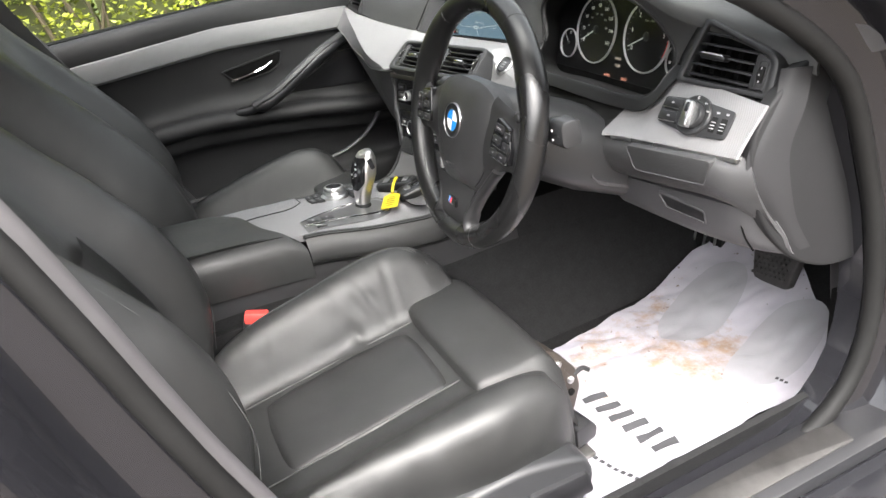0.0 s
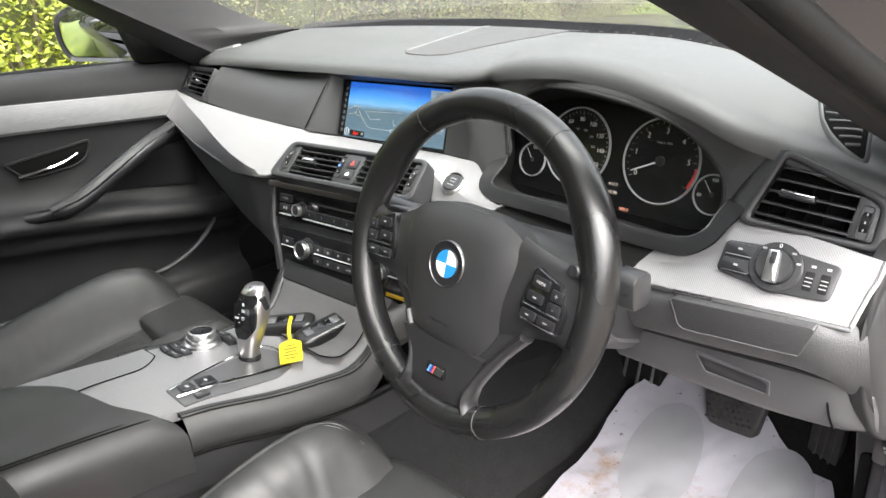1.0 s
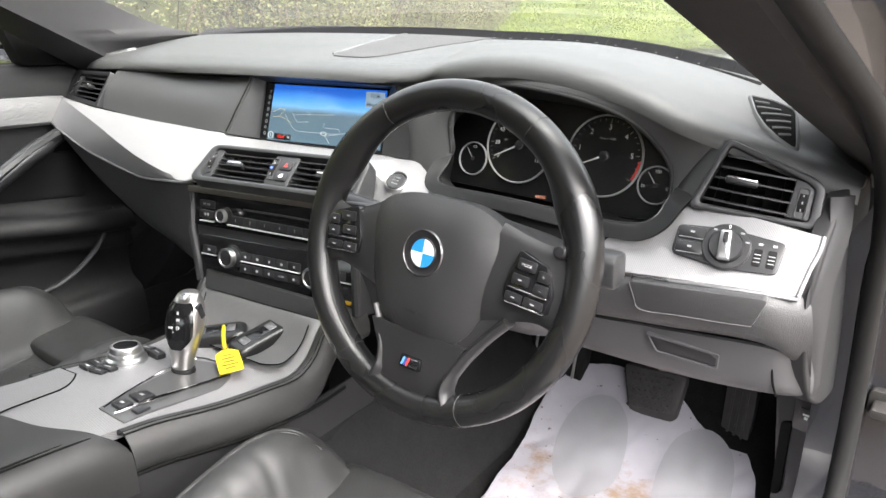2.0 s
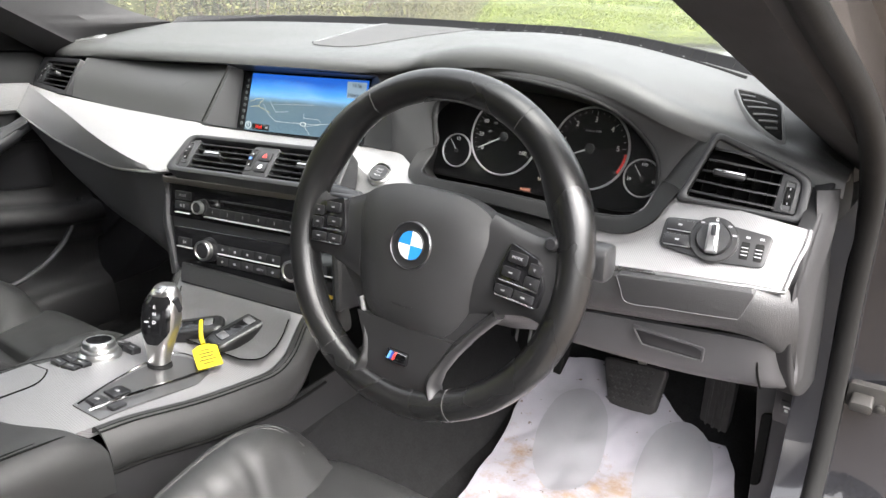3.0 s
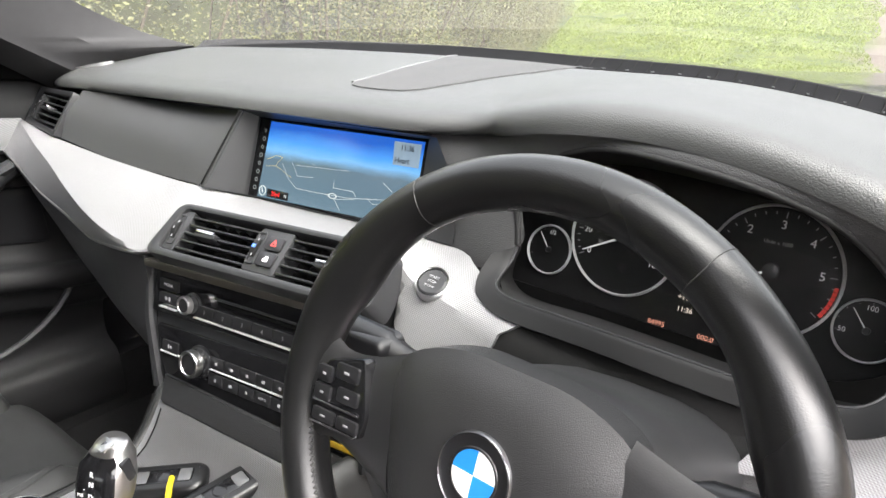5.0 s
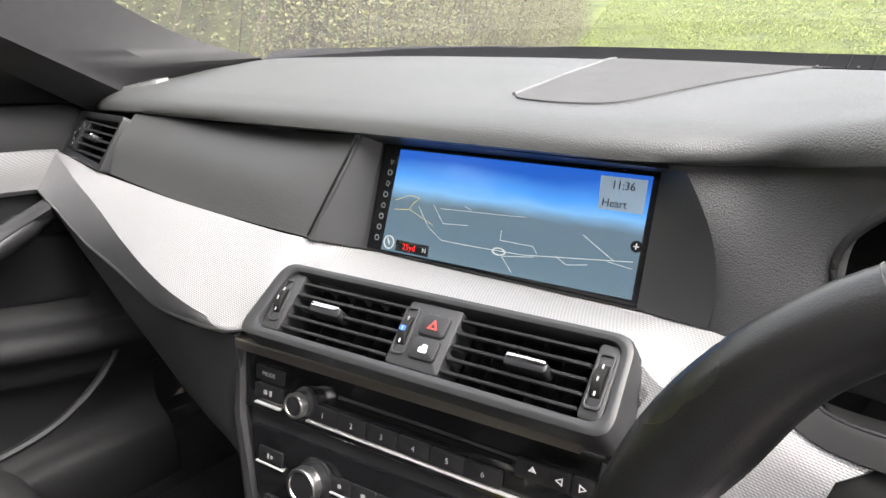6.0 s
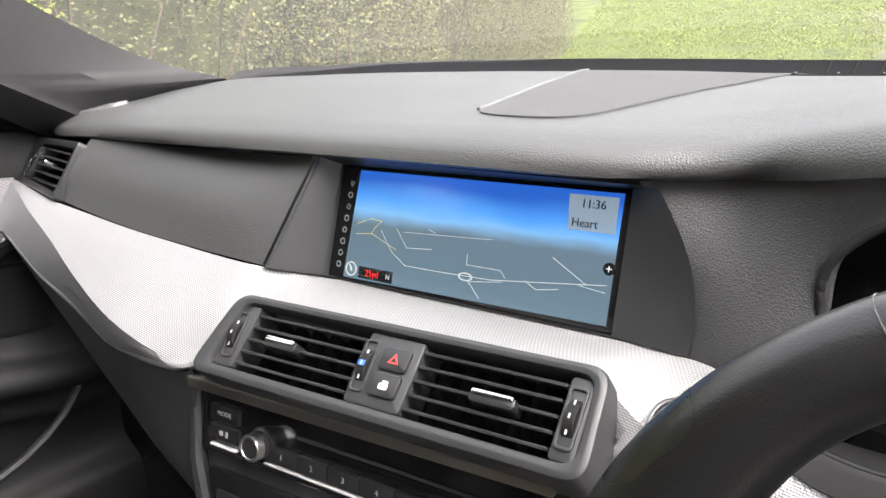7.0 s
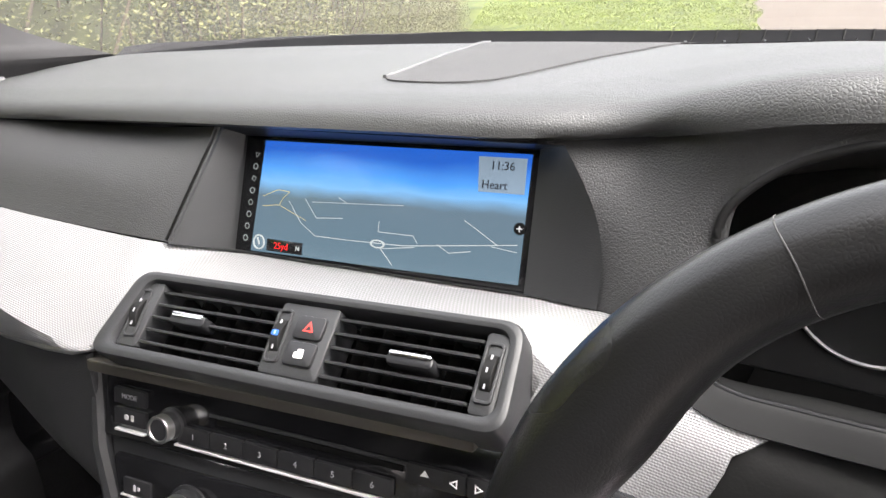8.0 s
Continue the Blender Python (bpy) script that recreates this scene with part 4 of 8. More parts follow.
tube(bm, curve([band_low(-0.266, q) for q in ((0.068, 0.899), (0.0765, 0.845), (0.0945, 0.775))], 14), 0.0016, 6)
part("panel_gap", bm, DARK, DASH)

# lower knee panels on the driver's side
bm = bmesh.new()
loft(bm, [[(0.40, 0.158, 0.868), (0.40, 0.150, 0.853), (0.40, 0.155, 0.83), (0.40, 0.178, 0.805), (0.40, 0.205, 0.795)],
          [(0.55, 0.172, 0.882), (0.55, 0.161, 0.868), (0.55, 0.163, 0.845), (0.55, 0.178, 0.820), (0.55, 0.208, 0.806)],
          [(0.655, 0.186, 0.886), (0.66, 0.173, 0.876), (0.66, 0.171, 0.850), (0.66, 0.184, 0.826), (0.66, 0.210, 0.815)],
          [(0.692, 0.200, 0.884), (0.698, 0.196, 0.870), (0.702, 0.20, 0.84), (0.702, 0.22, 0.80), (0.70, 0.255, 0.75)]], 18, 22)
thick(bm, 0.005)
part("knee_pad", bm, LPAD, DASH, "grained knee pad under the trim")
UB = fr((0.588, 0.1645, 0.8625), (0.147, 0.0135, 0.006), (0, -0.003, 0.05))
bm = bmesh.new()
prism(bm, UB, rpoly([(-0.0735, 0.016), (0.0740, 0.0175), (0.060, -0.0165), (-0.0615, -0.0185)], 0.006), -0.012, 0.0036, 0.0012)
part("stowage_flap", bm, LPAD, DASH, "grained flap of the small stowage box")
bm = bmesh.new()
tube(bm, curve([UB @ Vector(p) for p in ((-0.0725, 0.014, 0.0034), (-0.068, 0.0, 0.0034), (-0.0615, -0.0168, 0.0034), (-0.02, -0.0175, 0.0034), (0.03, -0.0170, 0.0034), (0.0585, -0.0160, 0.0034))], 40), 0.0008, 5)
part("flap_edge", bm, LOWP, DASH)
bm = bmesh.new()
loft(bm, [[(0.41, 0.198, 0.796), (0.41, 0.206, 0.770), (0.41, 0.222, 0.741), (0.41, 0.30, 0.735)],
          [(0.57, 0.201, 0.808), (0.57, 0.209, 0.775), (0.57, 0.226, 0.741), (0.57, 0.32, 0.73)],
          [(0.665, 0.204, 0.815), (0.668, 0.214, 0.785), (0.668, 0.232, 0.748), (0.668, 0.34, 0.72)],
          [(0.698, 0.235, 0.795), (0.700, 0.248, 0.77), (0.700, 0.262, 0.742), (0.695, 0.36, 0.70)]], 16, 18)
thick(bm, 0.005)
part("knee_cover", bm, LOWP, DASH, "smooth mid-grey lower knee cover")
PK = fr((0.568, 0.2005, 0.782), (0.08, 0.008, -0.005), (0, -0.012, 0.06))
bm = bmesh.new()
rim(bm, PK, rpoly([(-0.044, 0.013), (0.042, 0.011), (0.042, -0.012), (-0.032, -0.012)], 0.003), rpoly([(-0.040, 0.010), (0.039, 0.008), (0.039, -0.009), (-0.029, -0.009)], 0.002), -0.008, 0.003, 0.001, -0.03)
part("grip_recess", bm, LOWP, DASH)
# dark plate that gives the grip recess its shade by colour
bm = bmesh.new()
prism(bm, PK, rpoly([(-0.040, 0.010), (0.039, 0.008), (0.039, -0.009), (-0.029, -0.009)], 0.002), 0.0, 0.0012, 0.0003)
part("recess_shadow_plate", bm, PLAS2, DASH)
bm = bmesh.new()
tube(bm, curve([(0.42, 0.1985, 0.7985), (0.52, 0.2003, 0.8055), (0.60, 0.2030, 0.8120), (0.645, 0.205, 0.812), (0.662, 0.2065, 0.80), (0.668, 0.214, 0.765), (0.671, 0.224, 0.745)], 40), 0.0013, 6)
part("panel_gap", bm, DARK, DASH)
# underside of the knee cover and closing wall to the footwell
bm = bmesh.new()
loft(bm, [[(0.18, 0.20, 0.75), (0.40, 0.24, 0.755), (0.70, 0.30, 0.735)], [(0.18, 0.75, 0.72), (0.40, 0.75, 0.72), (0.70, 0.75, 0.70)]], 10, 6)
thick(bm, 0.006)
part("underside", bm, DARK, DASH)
# dash end cover facing the doorway
bm = bmesh.new()
prism(bm, fr((0.698, 0.28, 0.86), (0.09, 1, 0), (0, 0, 1)), rpoly([(-0.01, 0.125), (-0.072, 0.07), (-0.088, 0.02), (-0.072, -0.06), (-0.03, -0.125), (0.03, -0.16), (0.095, -0.16), (0.095, 0.10), (0.05, 0.135)], 0.03), -0.012, 0.006, 0.004, 3)
part("end_cover", bm, mat("matt_end_cover", (0.012, 0.012, 0.013), 0.62, spec=0.3, vary=0.1, scale=20, bump=0.2, bscale=800), DASH, "dark grey cover on the dash end")
bm = bmesh.new()
loft(bm, [[(0.690, 0.246, 0.978), (0.703, 0.252, 0.979), (0.709, 0.274, 0.976)], [(0.697, 0.2285, 0.942), (0.704, 0.238, 0.940), (0.712, 0.262, 0.937)],
          [(0.692, 0.194, 0.886), (0.700, 0.206, 0.886), (0.708, 0.244, 0.886)], [(0.694, 0.200, 0.840), (0.704, 0.216, 0.84), (0.708, 0.246, 0.84)],
          [(0.698, 0.232, 0.790), (0.704, 0.242, 0.79), (0.707, 0.258, 0.79)], [(0.698, 0.258, 0.742), (0.703, 0.268, 0.742), (0.705, 0.284, 0.742)]], 10, 26)
thick(bm, 0.004)
part("end_return", bm, mat("dark_dash_edge", (0.020, 0.020, 0.0215), 0.6, spec=0.3, vary=0.1, scale=20, bump=0.25, bscale=600), DASH, "grained edge of the dash beside the doorway")
bm = bmesh.new()
prism(bm, fr((0.686, 0.392, 0.54), (1, -0.12, 0), (0, 0.05, 1)), rpoly([(-0.050, 0.13), (0.030, 0.135), (0.034, -0.15), (-0.030, -0.15), (-0.034, 0.0)], 0.006), -0.06, 0.006, 0.004)
cube(bm, (0.69, 0.36, 0.40), (0.718, 0.60, 0.70), 0.006)
part("kick_panel", bm, PLAS, DASH, "dark grey kick panel by the doorway")
# black plate on the kick panel, painted shade in place of a finger hollow
bm = bmesh.new()
prism(bm, fr((0.660, 0.3885, 0.560), (1, -0.12, 0), (0.10, 0.05, 1)), rpoly([(-0.008, 0.055), (0.006, 0.060), (0.006, -0.055), (-0.006, -0.060)], 0.005), -0.004, 0.0042, 0.001)
part("finger_shade_plate", bm, DARK, DASH)
BB = fr((0.684, 0.384, 0.640), (1, -0.15, 0), (0, 0.02, 1))
bm = bmesh.new()
prism(bm, BB, rrect(0.034, 0.05, 0.004), -0.02, 0.004, 0.0015)
prism(bm, BB, rrect(0.018, 0.022, 0.002), 0.003, 0.006, 0.001)
sw = part("bonnet_switch", bm, PLAS2, DASH, "small black switch with a white car symbol")
bar(at(BB, 0, 0, 0.006), 0, 0.002, 0.009, 0.003, WHITE, sw)
bar(at(BB, 0, 0, 0.006), 0, -0.003, 0.005, 0.004, WHITE, sw)


def slats(m, parent, u0, u1, v0, v1, count, lean=0.0, thick_=0.0020, depth=0.011, back=0.03):
    """Horizontal blades across an opening."""
    for k in range(count):
        f = (k + 0.5) / count
        v = v0 + (v1 - v0) * f
        a0, a1 = u0 + lean * f, u1
        bm = bmesh.new()
        mm = at(m, 0, v, -0.004) @ Matrix.Rotation(radians(12), 4, "X")
        prism(bm, mm @ Matrix.Rotation(radians(-90), 4, "X"), rrect(a1 - a0, depth, 0.0015, (a0 + a1) / 2, 0, 2), -thick_ / 2, thick_ / 2, 0.0007, 1)
        part("slat", bm, PLAS2, parent)


def wheel_thumb(m, parent, h, marks=True):
    bm = bmesh.new()
    rim(bm, m, rrect(0.012, h + 0.008, 0.003), rrect(0.0085, h + 0.004, 0.002), -0.003, 0.0012, 0.0006)
    part("thumbwheel_frame", bm, PLAS, parent)
    bm = bmesh.new()
    q = m @ Matrix.Translation((0, 0, -h * 0.32)) @ Matrix.Rotation(radians(90), 4, "Y")
    lathe(bm, q, [(h * 0.46, -0.0036), (h * 0.48, -0.003), (h * 0.48, 0.003), (h * 0.46, 0.0036)], 28, True)
    t = part("thumbwheel", bm, RUBBER, parent)
    if marks:
        for dv in (-0.3, 0.0, 0.3):
            bar(at(m, 0, dv * h, h * 0.48 * math.cos(dv * 2.0) - h * 0.32), 0, 0, 0.0012, h * 0.1, GREYP, t)


def back_fins(m, parent, u0, u1, v0, v1, count, material=DARK):
    # by default the vent's inner shade is in the fins' near-black colour
    for k in range(count):
        u = u0 + (u1 - u0) * (k + 0.5) / count
        part("guide_fin", prism(bmesh.new(), m, rrect(0.0015, v1 - v0, 0.0005, u, (v0 + v1) / 2, 1), -0.03, -0.014, 0.0004, 1), material, parent)


def chrome_tab(m, parent, w):
    bm = bmesh.new()
    prism(bm, m, rrect(w, 0.008, 0.003), -0.01, 0.004, 0.002)
    t = part("vane_tab", bm, PLAS2, parent)
    bm = bmesh.new()
    prism(bm, at(m, 0, 0.0025, 0.003), rrect(w * 0.9, 0.0035, 0.0015), 0, 0.0025, 0.001)
    part("tab_edge", bm, CHROME, t)


# centre air vent
CVF = fr((-0.025, 0.117, 0.937), (0.31, 0.04, 0.004), (0, 0.047, 0.042))
CV = thing("centre_air_vent", (-0.025, 0.117, 0.937), "black twin centre air vent with hazard and lock buttons", "air vent")
out = rpoly([(-0.164, -0.036), (0.160, -0.036), (0.157, 0.034), (-0.150, 0.034)], 0.016, 6)
inn = rpoly([(-0.147, -0.026), (0.150, -0.026), (0.148, 0.026), (-0.138, 0.026)], 0.010, 6)
bm = bmesh.new()
rim(bm, CVF, out, inn, -0.03, 0.006, 0.004, -0.032)
part("surround", bm, PLAS, CV, "dark grey vent surround")
# plate closing the duct, its black standing in for the shade of the depth
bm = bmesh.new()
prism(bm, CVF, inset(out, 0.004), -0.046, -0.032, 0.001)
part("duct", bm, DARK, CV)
for u, w, nm in ((-0.134, 0.020, "end_pod"), (0.007, 0.046, "middle_pod"), (0.141, 0.016, "end_pod")):
    bm = bmesh.new()
    prism(bm, CVF, rrect(w, 0.051, 0.003, u, 0), -0.025, 0.0015, 0.0015)
    part(nm, bm, PLAS, CV)
slats(CVF, CV, -0.123, -0.0165, -0.024, 0.025, 5)
slats(CVF, CV, 0.0305, 0.132, -0.024, 0.025, 5)
back_fins(CVF, CV, -0.123, -0.017, -0.025, 0.025, 6)
back_fins(CVF, CV, 0.031, 0.132, -0.025, 0.025, 6)
chrome_tab(at(CVF, -0.085, -0.0005, 0.003), CV, 0.032)
chrome_tab(at(CVF, 0.091, -0.002, 0.003), CV, 0.032)
wheel_thumb(at(CVF, -0.136, 0, 0.002, 6), CV, 0.030)
wheel_thumb(at(CVF, -0.0095, 0.001, 0.002, 3), CV, 0.030)
bar(at(CVF, -0.0095, 0.001, 0.0065), 0, 0.0, 0.0055, 0.004, mat("blue_mark", (0.02, 0.12, 0.5), 0.4), CV)
wheel_thumb(at(CVF, 0.1405, 0, 0.002), CV, 0.030)
for v, nm in ((0.009, "hazard_button"), (-0.0095, "lock_button")):
    bm = bmesh.new()
    prism(bm, at(CVF, 0.0125, v, 0.0015), rrect(0.0225, 0.0165, 0.003), -0.002, 0.0025, 0.0012)
    b = part(nm, bm, PLAS2, CV)
    if v > 0:
        bm = bmesh.new()
        rim(bm, at(CVF, 0.0125, v, 0.004), [(-0.0042, -0.0032), (0.0042, -0.0032), (0, 0.0042)], [(-0.0025, -0.0022), (0.0025, -0.0022), (0, 0.002)], -0.0004, 0.0003, 0.0001)
        part("hazard_triangle", bm, RED, b)
    else:
        bar(at(CVF, 0.0125, v, 0.004), 0, -0.0012, 0.007, 0.004, WHITE, b)
        bar(at(CVF, 0.0125, v, 0.004), 0.0008, 0.002, 0.0045, 0.0018, WHITE, b)

# passenger side vent at the far end
LVF = fr((-0.651, 0.176, 1.013), (0.152, -0.021, 0.003), (0, 0.032, 0.050))
LV = thing("side_air_vent", (-0.655, 0.172, 1.0), "small black air vent at the passenger end", "air vent")
out = rpoly([(-0.100, -0.033), (0.080, -0.037), (0.081, 0.036), (-0.090, 0.032)], 0.005)
inn = rpoly([(-0.082, -0.022), (0.068, -0.029), (0.075, 0.027), (-0.060, 0.024)], 0.006)
bm = bmesh.new()
rim(bm, LVF, out, inn, -0.03, 0.001, 0.002, -0.03)
part("surround", bm, PLAS2, LV)
# black plate behind the slats, painted as dark as the duct's shade
bm = bmesh.new()
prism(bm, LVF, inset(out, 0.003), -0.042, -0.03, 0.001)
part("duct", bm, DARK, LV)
bm = bmesh.new()
prism(bm, LVF, rpoly([(-0.079, -0.021), (-0.052, -0.023), (-0.034, 0.020), (-0.059, 0.020)], 0.003), -0.02, 0.0005, 0.001)
part("end_pod", bm, PLAS, LV)
slats(LVF, LV, -0.050, 0.070, -0.026, 0.025, 5, 0.014)
back_fins(LVF, LV, -0.04, 0.068, -0.024, 0.024, 5)
chrome_tab(at(LVF, 0.005, 0.0, 0.004), LV, 0.03)
wheel_thumb(at(LVF, -0.057, -0.001, 0.001, -22), LV, 0.026)

# driver's side vent
RVF = fr((0.62, 0.236, 0.985), (0.1, 0.022, -0.012), (0, 0.022, 0.066))
RV = thing("side_air_vent", (0.62, 0.236, 0.98), "black air vent beside the instruments with a chrome tab", "air vent")
out = rpoly([(-0.066, -0.040), (0.068, -0.038), (0.066, 0.008), (0.054, 0.016), (-0.040, 0.042)], 0.009)
inn = rpoly([(-0.055, -0.033), (0.057, -0.031), (0.056, 0.004), (0.047, 0.010), (-0.036, 0.034)], 0.006)
bm = bmesh.new()
rim(bm, RVF, out, inn, -0.03, 0.004, 0.003, -0.012)
part("surround", bm, PLAS, RV, "dark grey slanting vent surround")
# duct closed by a plate with the shade in its colour
bm = bmesh.new()
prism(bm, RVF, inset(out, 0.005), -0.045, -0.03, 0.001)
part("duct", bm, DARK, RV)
bm = bmesh.new()
prism(bm, RVF, rpoly([(0.034, -0.030), (0.057, -0.030), (0.056, 0.004), (0.046, 0.010), (0.036, 0.012)], 0.002), -0.02, 0.0, 0.001)
part("end_pod", bm, PLAS, RV)
for k in range(5):
    v = -0.0265 + k * 0.0125
    u0 = -0.053 + 0.0155 * (k * 0.0125 / 0.0625) * 1.3
    u1 = 0.036 if k < 3 else (0.036 if k == 3 else 0.012)
    bm = bmesh.new()
    prism(bm, at(RVF, 0, v, -0.004) @ Matrix.Rotation(radians(-86), 4, "X"), rrect(u1 - u0, 0.011, 0.0015, (u0 + u1) / 2, 0, 2), -0.0011, 0.0011, 0.0005, 1)
    part("slat", bm, PLAS2, RV)
back_fins(RVF, RV, -0.05, 0.036, -0.03, 0.01, 5)
chrome_tab(at(RVF, -0.0165, -0.002, 0.006), RV, 0.034)
wheel_thumb(at(RVF, 0.0465, -0.012, 0.0005), RV, 0.026)
# filler piece between hood edge and the vent
bm = bmesh.new()
loft(bm, [[(0.558, 0.243, 1.022), (0.540, 0.243, 1.000), (0.527, 0.241, 0.975), (0.5255, 0.232, 0.950)], [(0.584, 0.240, 1.028), (0.576, 0.234, 1.008), (0.570, 0.227, 0.985), (0.563, 0.216, 0.955)]], 8, 6)
thick(bm, 0.004)
part("vent_cheek", bm, LPAD, DASH)

# demister outlets on the dash corners
def demister(m, out, cuts, label):
    v = thing("demister_outlet", m.translation, label, "air vent", "demister outlets")

    # a gently bowed sheet that follows the dash top
    around = [m @ Vector((p[0] * f, p[1] * f, 0)) for p in out for f in (0.05, 0.35, 0.7, 1.0)]

    def terms(p):
        u, w = p.x - m.translation.x, p.y - m.translation.y
        return (u * u, u * w, w * w, u, w, 1.0)

    fit_z, *_ = np.linalg.lstsq(np.array([terms(p) for p in around]), np.array([top_z(p.x, p.y) for p in around]), rcond=None)

    def lie(u, w, lift):
        p = m @ Vector((u, w, 0))
        flat = float(np.dot(fit_z, terms(p))) + 0.0006
        return Vector((p.x, p.y, (top_z(p.x, p.y) if lift < 0 else flat) + lift))

    inner = inset(out, 0.0036)
    cu, cv = sum(p[0] for p in out) / len(out), sum(p[1] for p in out) / len(out)
    bm = bmesh.new()
    skin(bm, [[lie(*p, lift) for p in loop] for loop, lift in ((inset(out, -0.0014), -0.001), (out, 0.0020), (inset(out, 0.0012), 0.0034), (inset(out, 0.0026), 0.0034), (inner, 0.0012))], closed=True)
    part("surround", bm, mat("pale_vent_rim", (0.09, 0.09, 0.092), 0.45, vary=0.06, scale=40), v)
    # dark sheet lying on the dash top, coloured as the shade inside the outlet
    bm = bmesh.new()
    skin(bm, [[lie(cu + (p[0] - cu) * f, cv + (p[1] - cv) * f, 0.0022) for p in inner] for f in (1.04, 0.9, 0.76, 0.62, 0.48, 0.34, 0.2, 0.08, 0.01)], closed=True)
    part("duct", bm, DARK, v)
    for u0, v0, u1, v1 in cuts:
        bm = bmesh.new()
        d = Vector((u1 - u0, v1 - v0)).normalized()
        s = Vector((-d.y, d.x)) * 0.0012
        skin(bm, [[lie(u0 + (u1 - u0) * f + s.x * k, v0 + (v1 - v0) * f + s.y * k, lift) for k, lift in ((-1, 0.0018), (-0.9, 0.0034), (0.9, 0.0034), (1, 0.0018))] for f in (0, 0.25, 0.5, 0.75, 1)])
        part("slat", bm, PLAS, v)


demister(fr((0.6115, 0.2953, 1.0420), (0.934, -0.0946, -0.3445), (0.144, 0.982, 0.1205)),
         rpoly([(-0.044, 0.027), (-0.016, 0.0345), (0.01, 0.0362), (0.016, 0.0312), (0.04, -0.0142), (0.037, -0.0209), (0.017, -0.0209), (-0.004, -0.015), (-0.021, -0.0033)], 0.006),
         [(-0.03, 0.0152, -0.0148, 0.0215), (-0.0228, 0.0068, 0.001, 0.0196), (-0.0135, -0.0008, 0.0131, 0.0188), (-0.0038, -0.007, 0.0179, 0.0095), (0.0055, -0.0114, 0.022, 0.0015), (0.015, -0.0152, 0.026, -0.0063)],
         "small slatted demister outlet with pale rim")
demister(fr((-0.655, 0.262, 1.0655), (0.80, 0.55, 0.16), (-0.55, 0.80, 0.16)),
         rpoly([(-0.040, -0.012), (0.020, -0.016), (0.034, 0.000), (0.018, 0.012), (-0.034, 0.008)], 0.006),
         [(-0.028, -0.008, -0.028, 0.004), (-0.018, -0.009, -0.018, 0.006), (-0.008, -0.010, -0.008, 0.007), (0.002, -0.010, 0.002, 0.007)],
         "narrow demister outlet by the passenger pillar")

# ---- display ----
SCF = fr((-0.030, 0.216, 1.003), (0.241, 0.015, 0.003), (0, 0.024, 0.086))
DISP = thing("navigation_display", (-0.03, 0.22, 0.96), "wide dash display showing a blue-grey road map", "screen")
inner = [SCF @ Vector((u, v, 0.001)) for u, v in ((-0.128, 0.048), (0.129, 0.048), (0.127, -0.048), (-0.134, -0.050))]
outer = [Vector(p) for p in ((-0.174, 0.203, 1.057), (0.122, 0.219, 1.058), (0.148, 0.212, 0.957), (-0.186, 0.150, 0.971))]


def loop4(c, k, bulge=0.0):
    out = []
    for i in range(4):
        a, b = c[i], c[(i + 1) % 4]
        for j in range(k):
            f = j / k
            p = a.lerp(b, f)
            if i == 1:
                p = p + Vector((bulge * math.sin(math.pi * f), 0, 0))
            if i == 2 and bulge:
                p = Vector((p.x, float(np.interp(p.x, [-0.186, -0.165, -0.15, 0, 0.12, 0.148], [0.150, 0.176, 0.189, 0.2035, 0.2115, 0.2115])), float(np.interp(p.x, [-0.186, -0.165, -0.15, 0, 0.12, 0.148], [0.971, 0.963, 0.960, 0.9585, 0.9595, 0.957]))))
            out.append(p)
    return out


bm = bmesh.new()
lo, li = loop4(outer, 18, 0.012), loop4(inner, 18)
skin(bm, [lo, [a.lerp(b, 0.5) for a, b in zip(lo, li)], [a.lerp(b, 0.92) for a, b in zip(lo, li)], li, [p + SCF.col[2].to_3d() * -0.006 for p in li]], closed=True)
part("bezel", bm, PLAS, DISP, "matt dark bezel round the display")


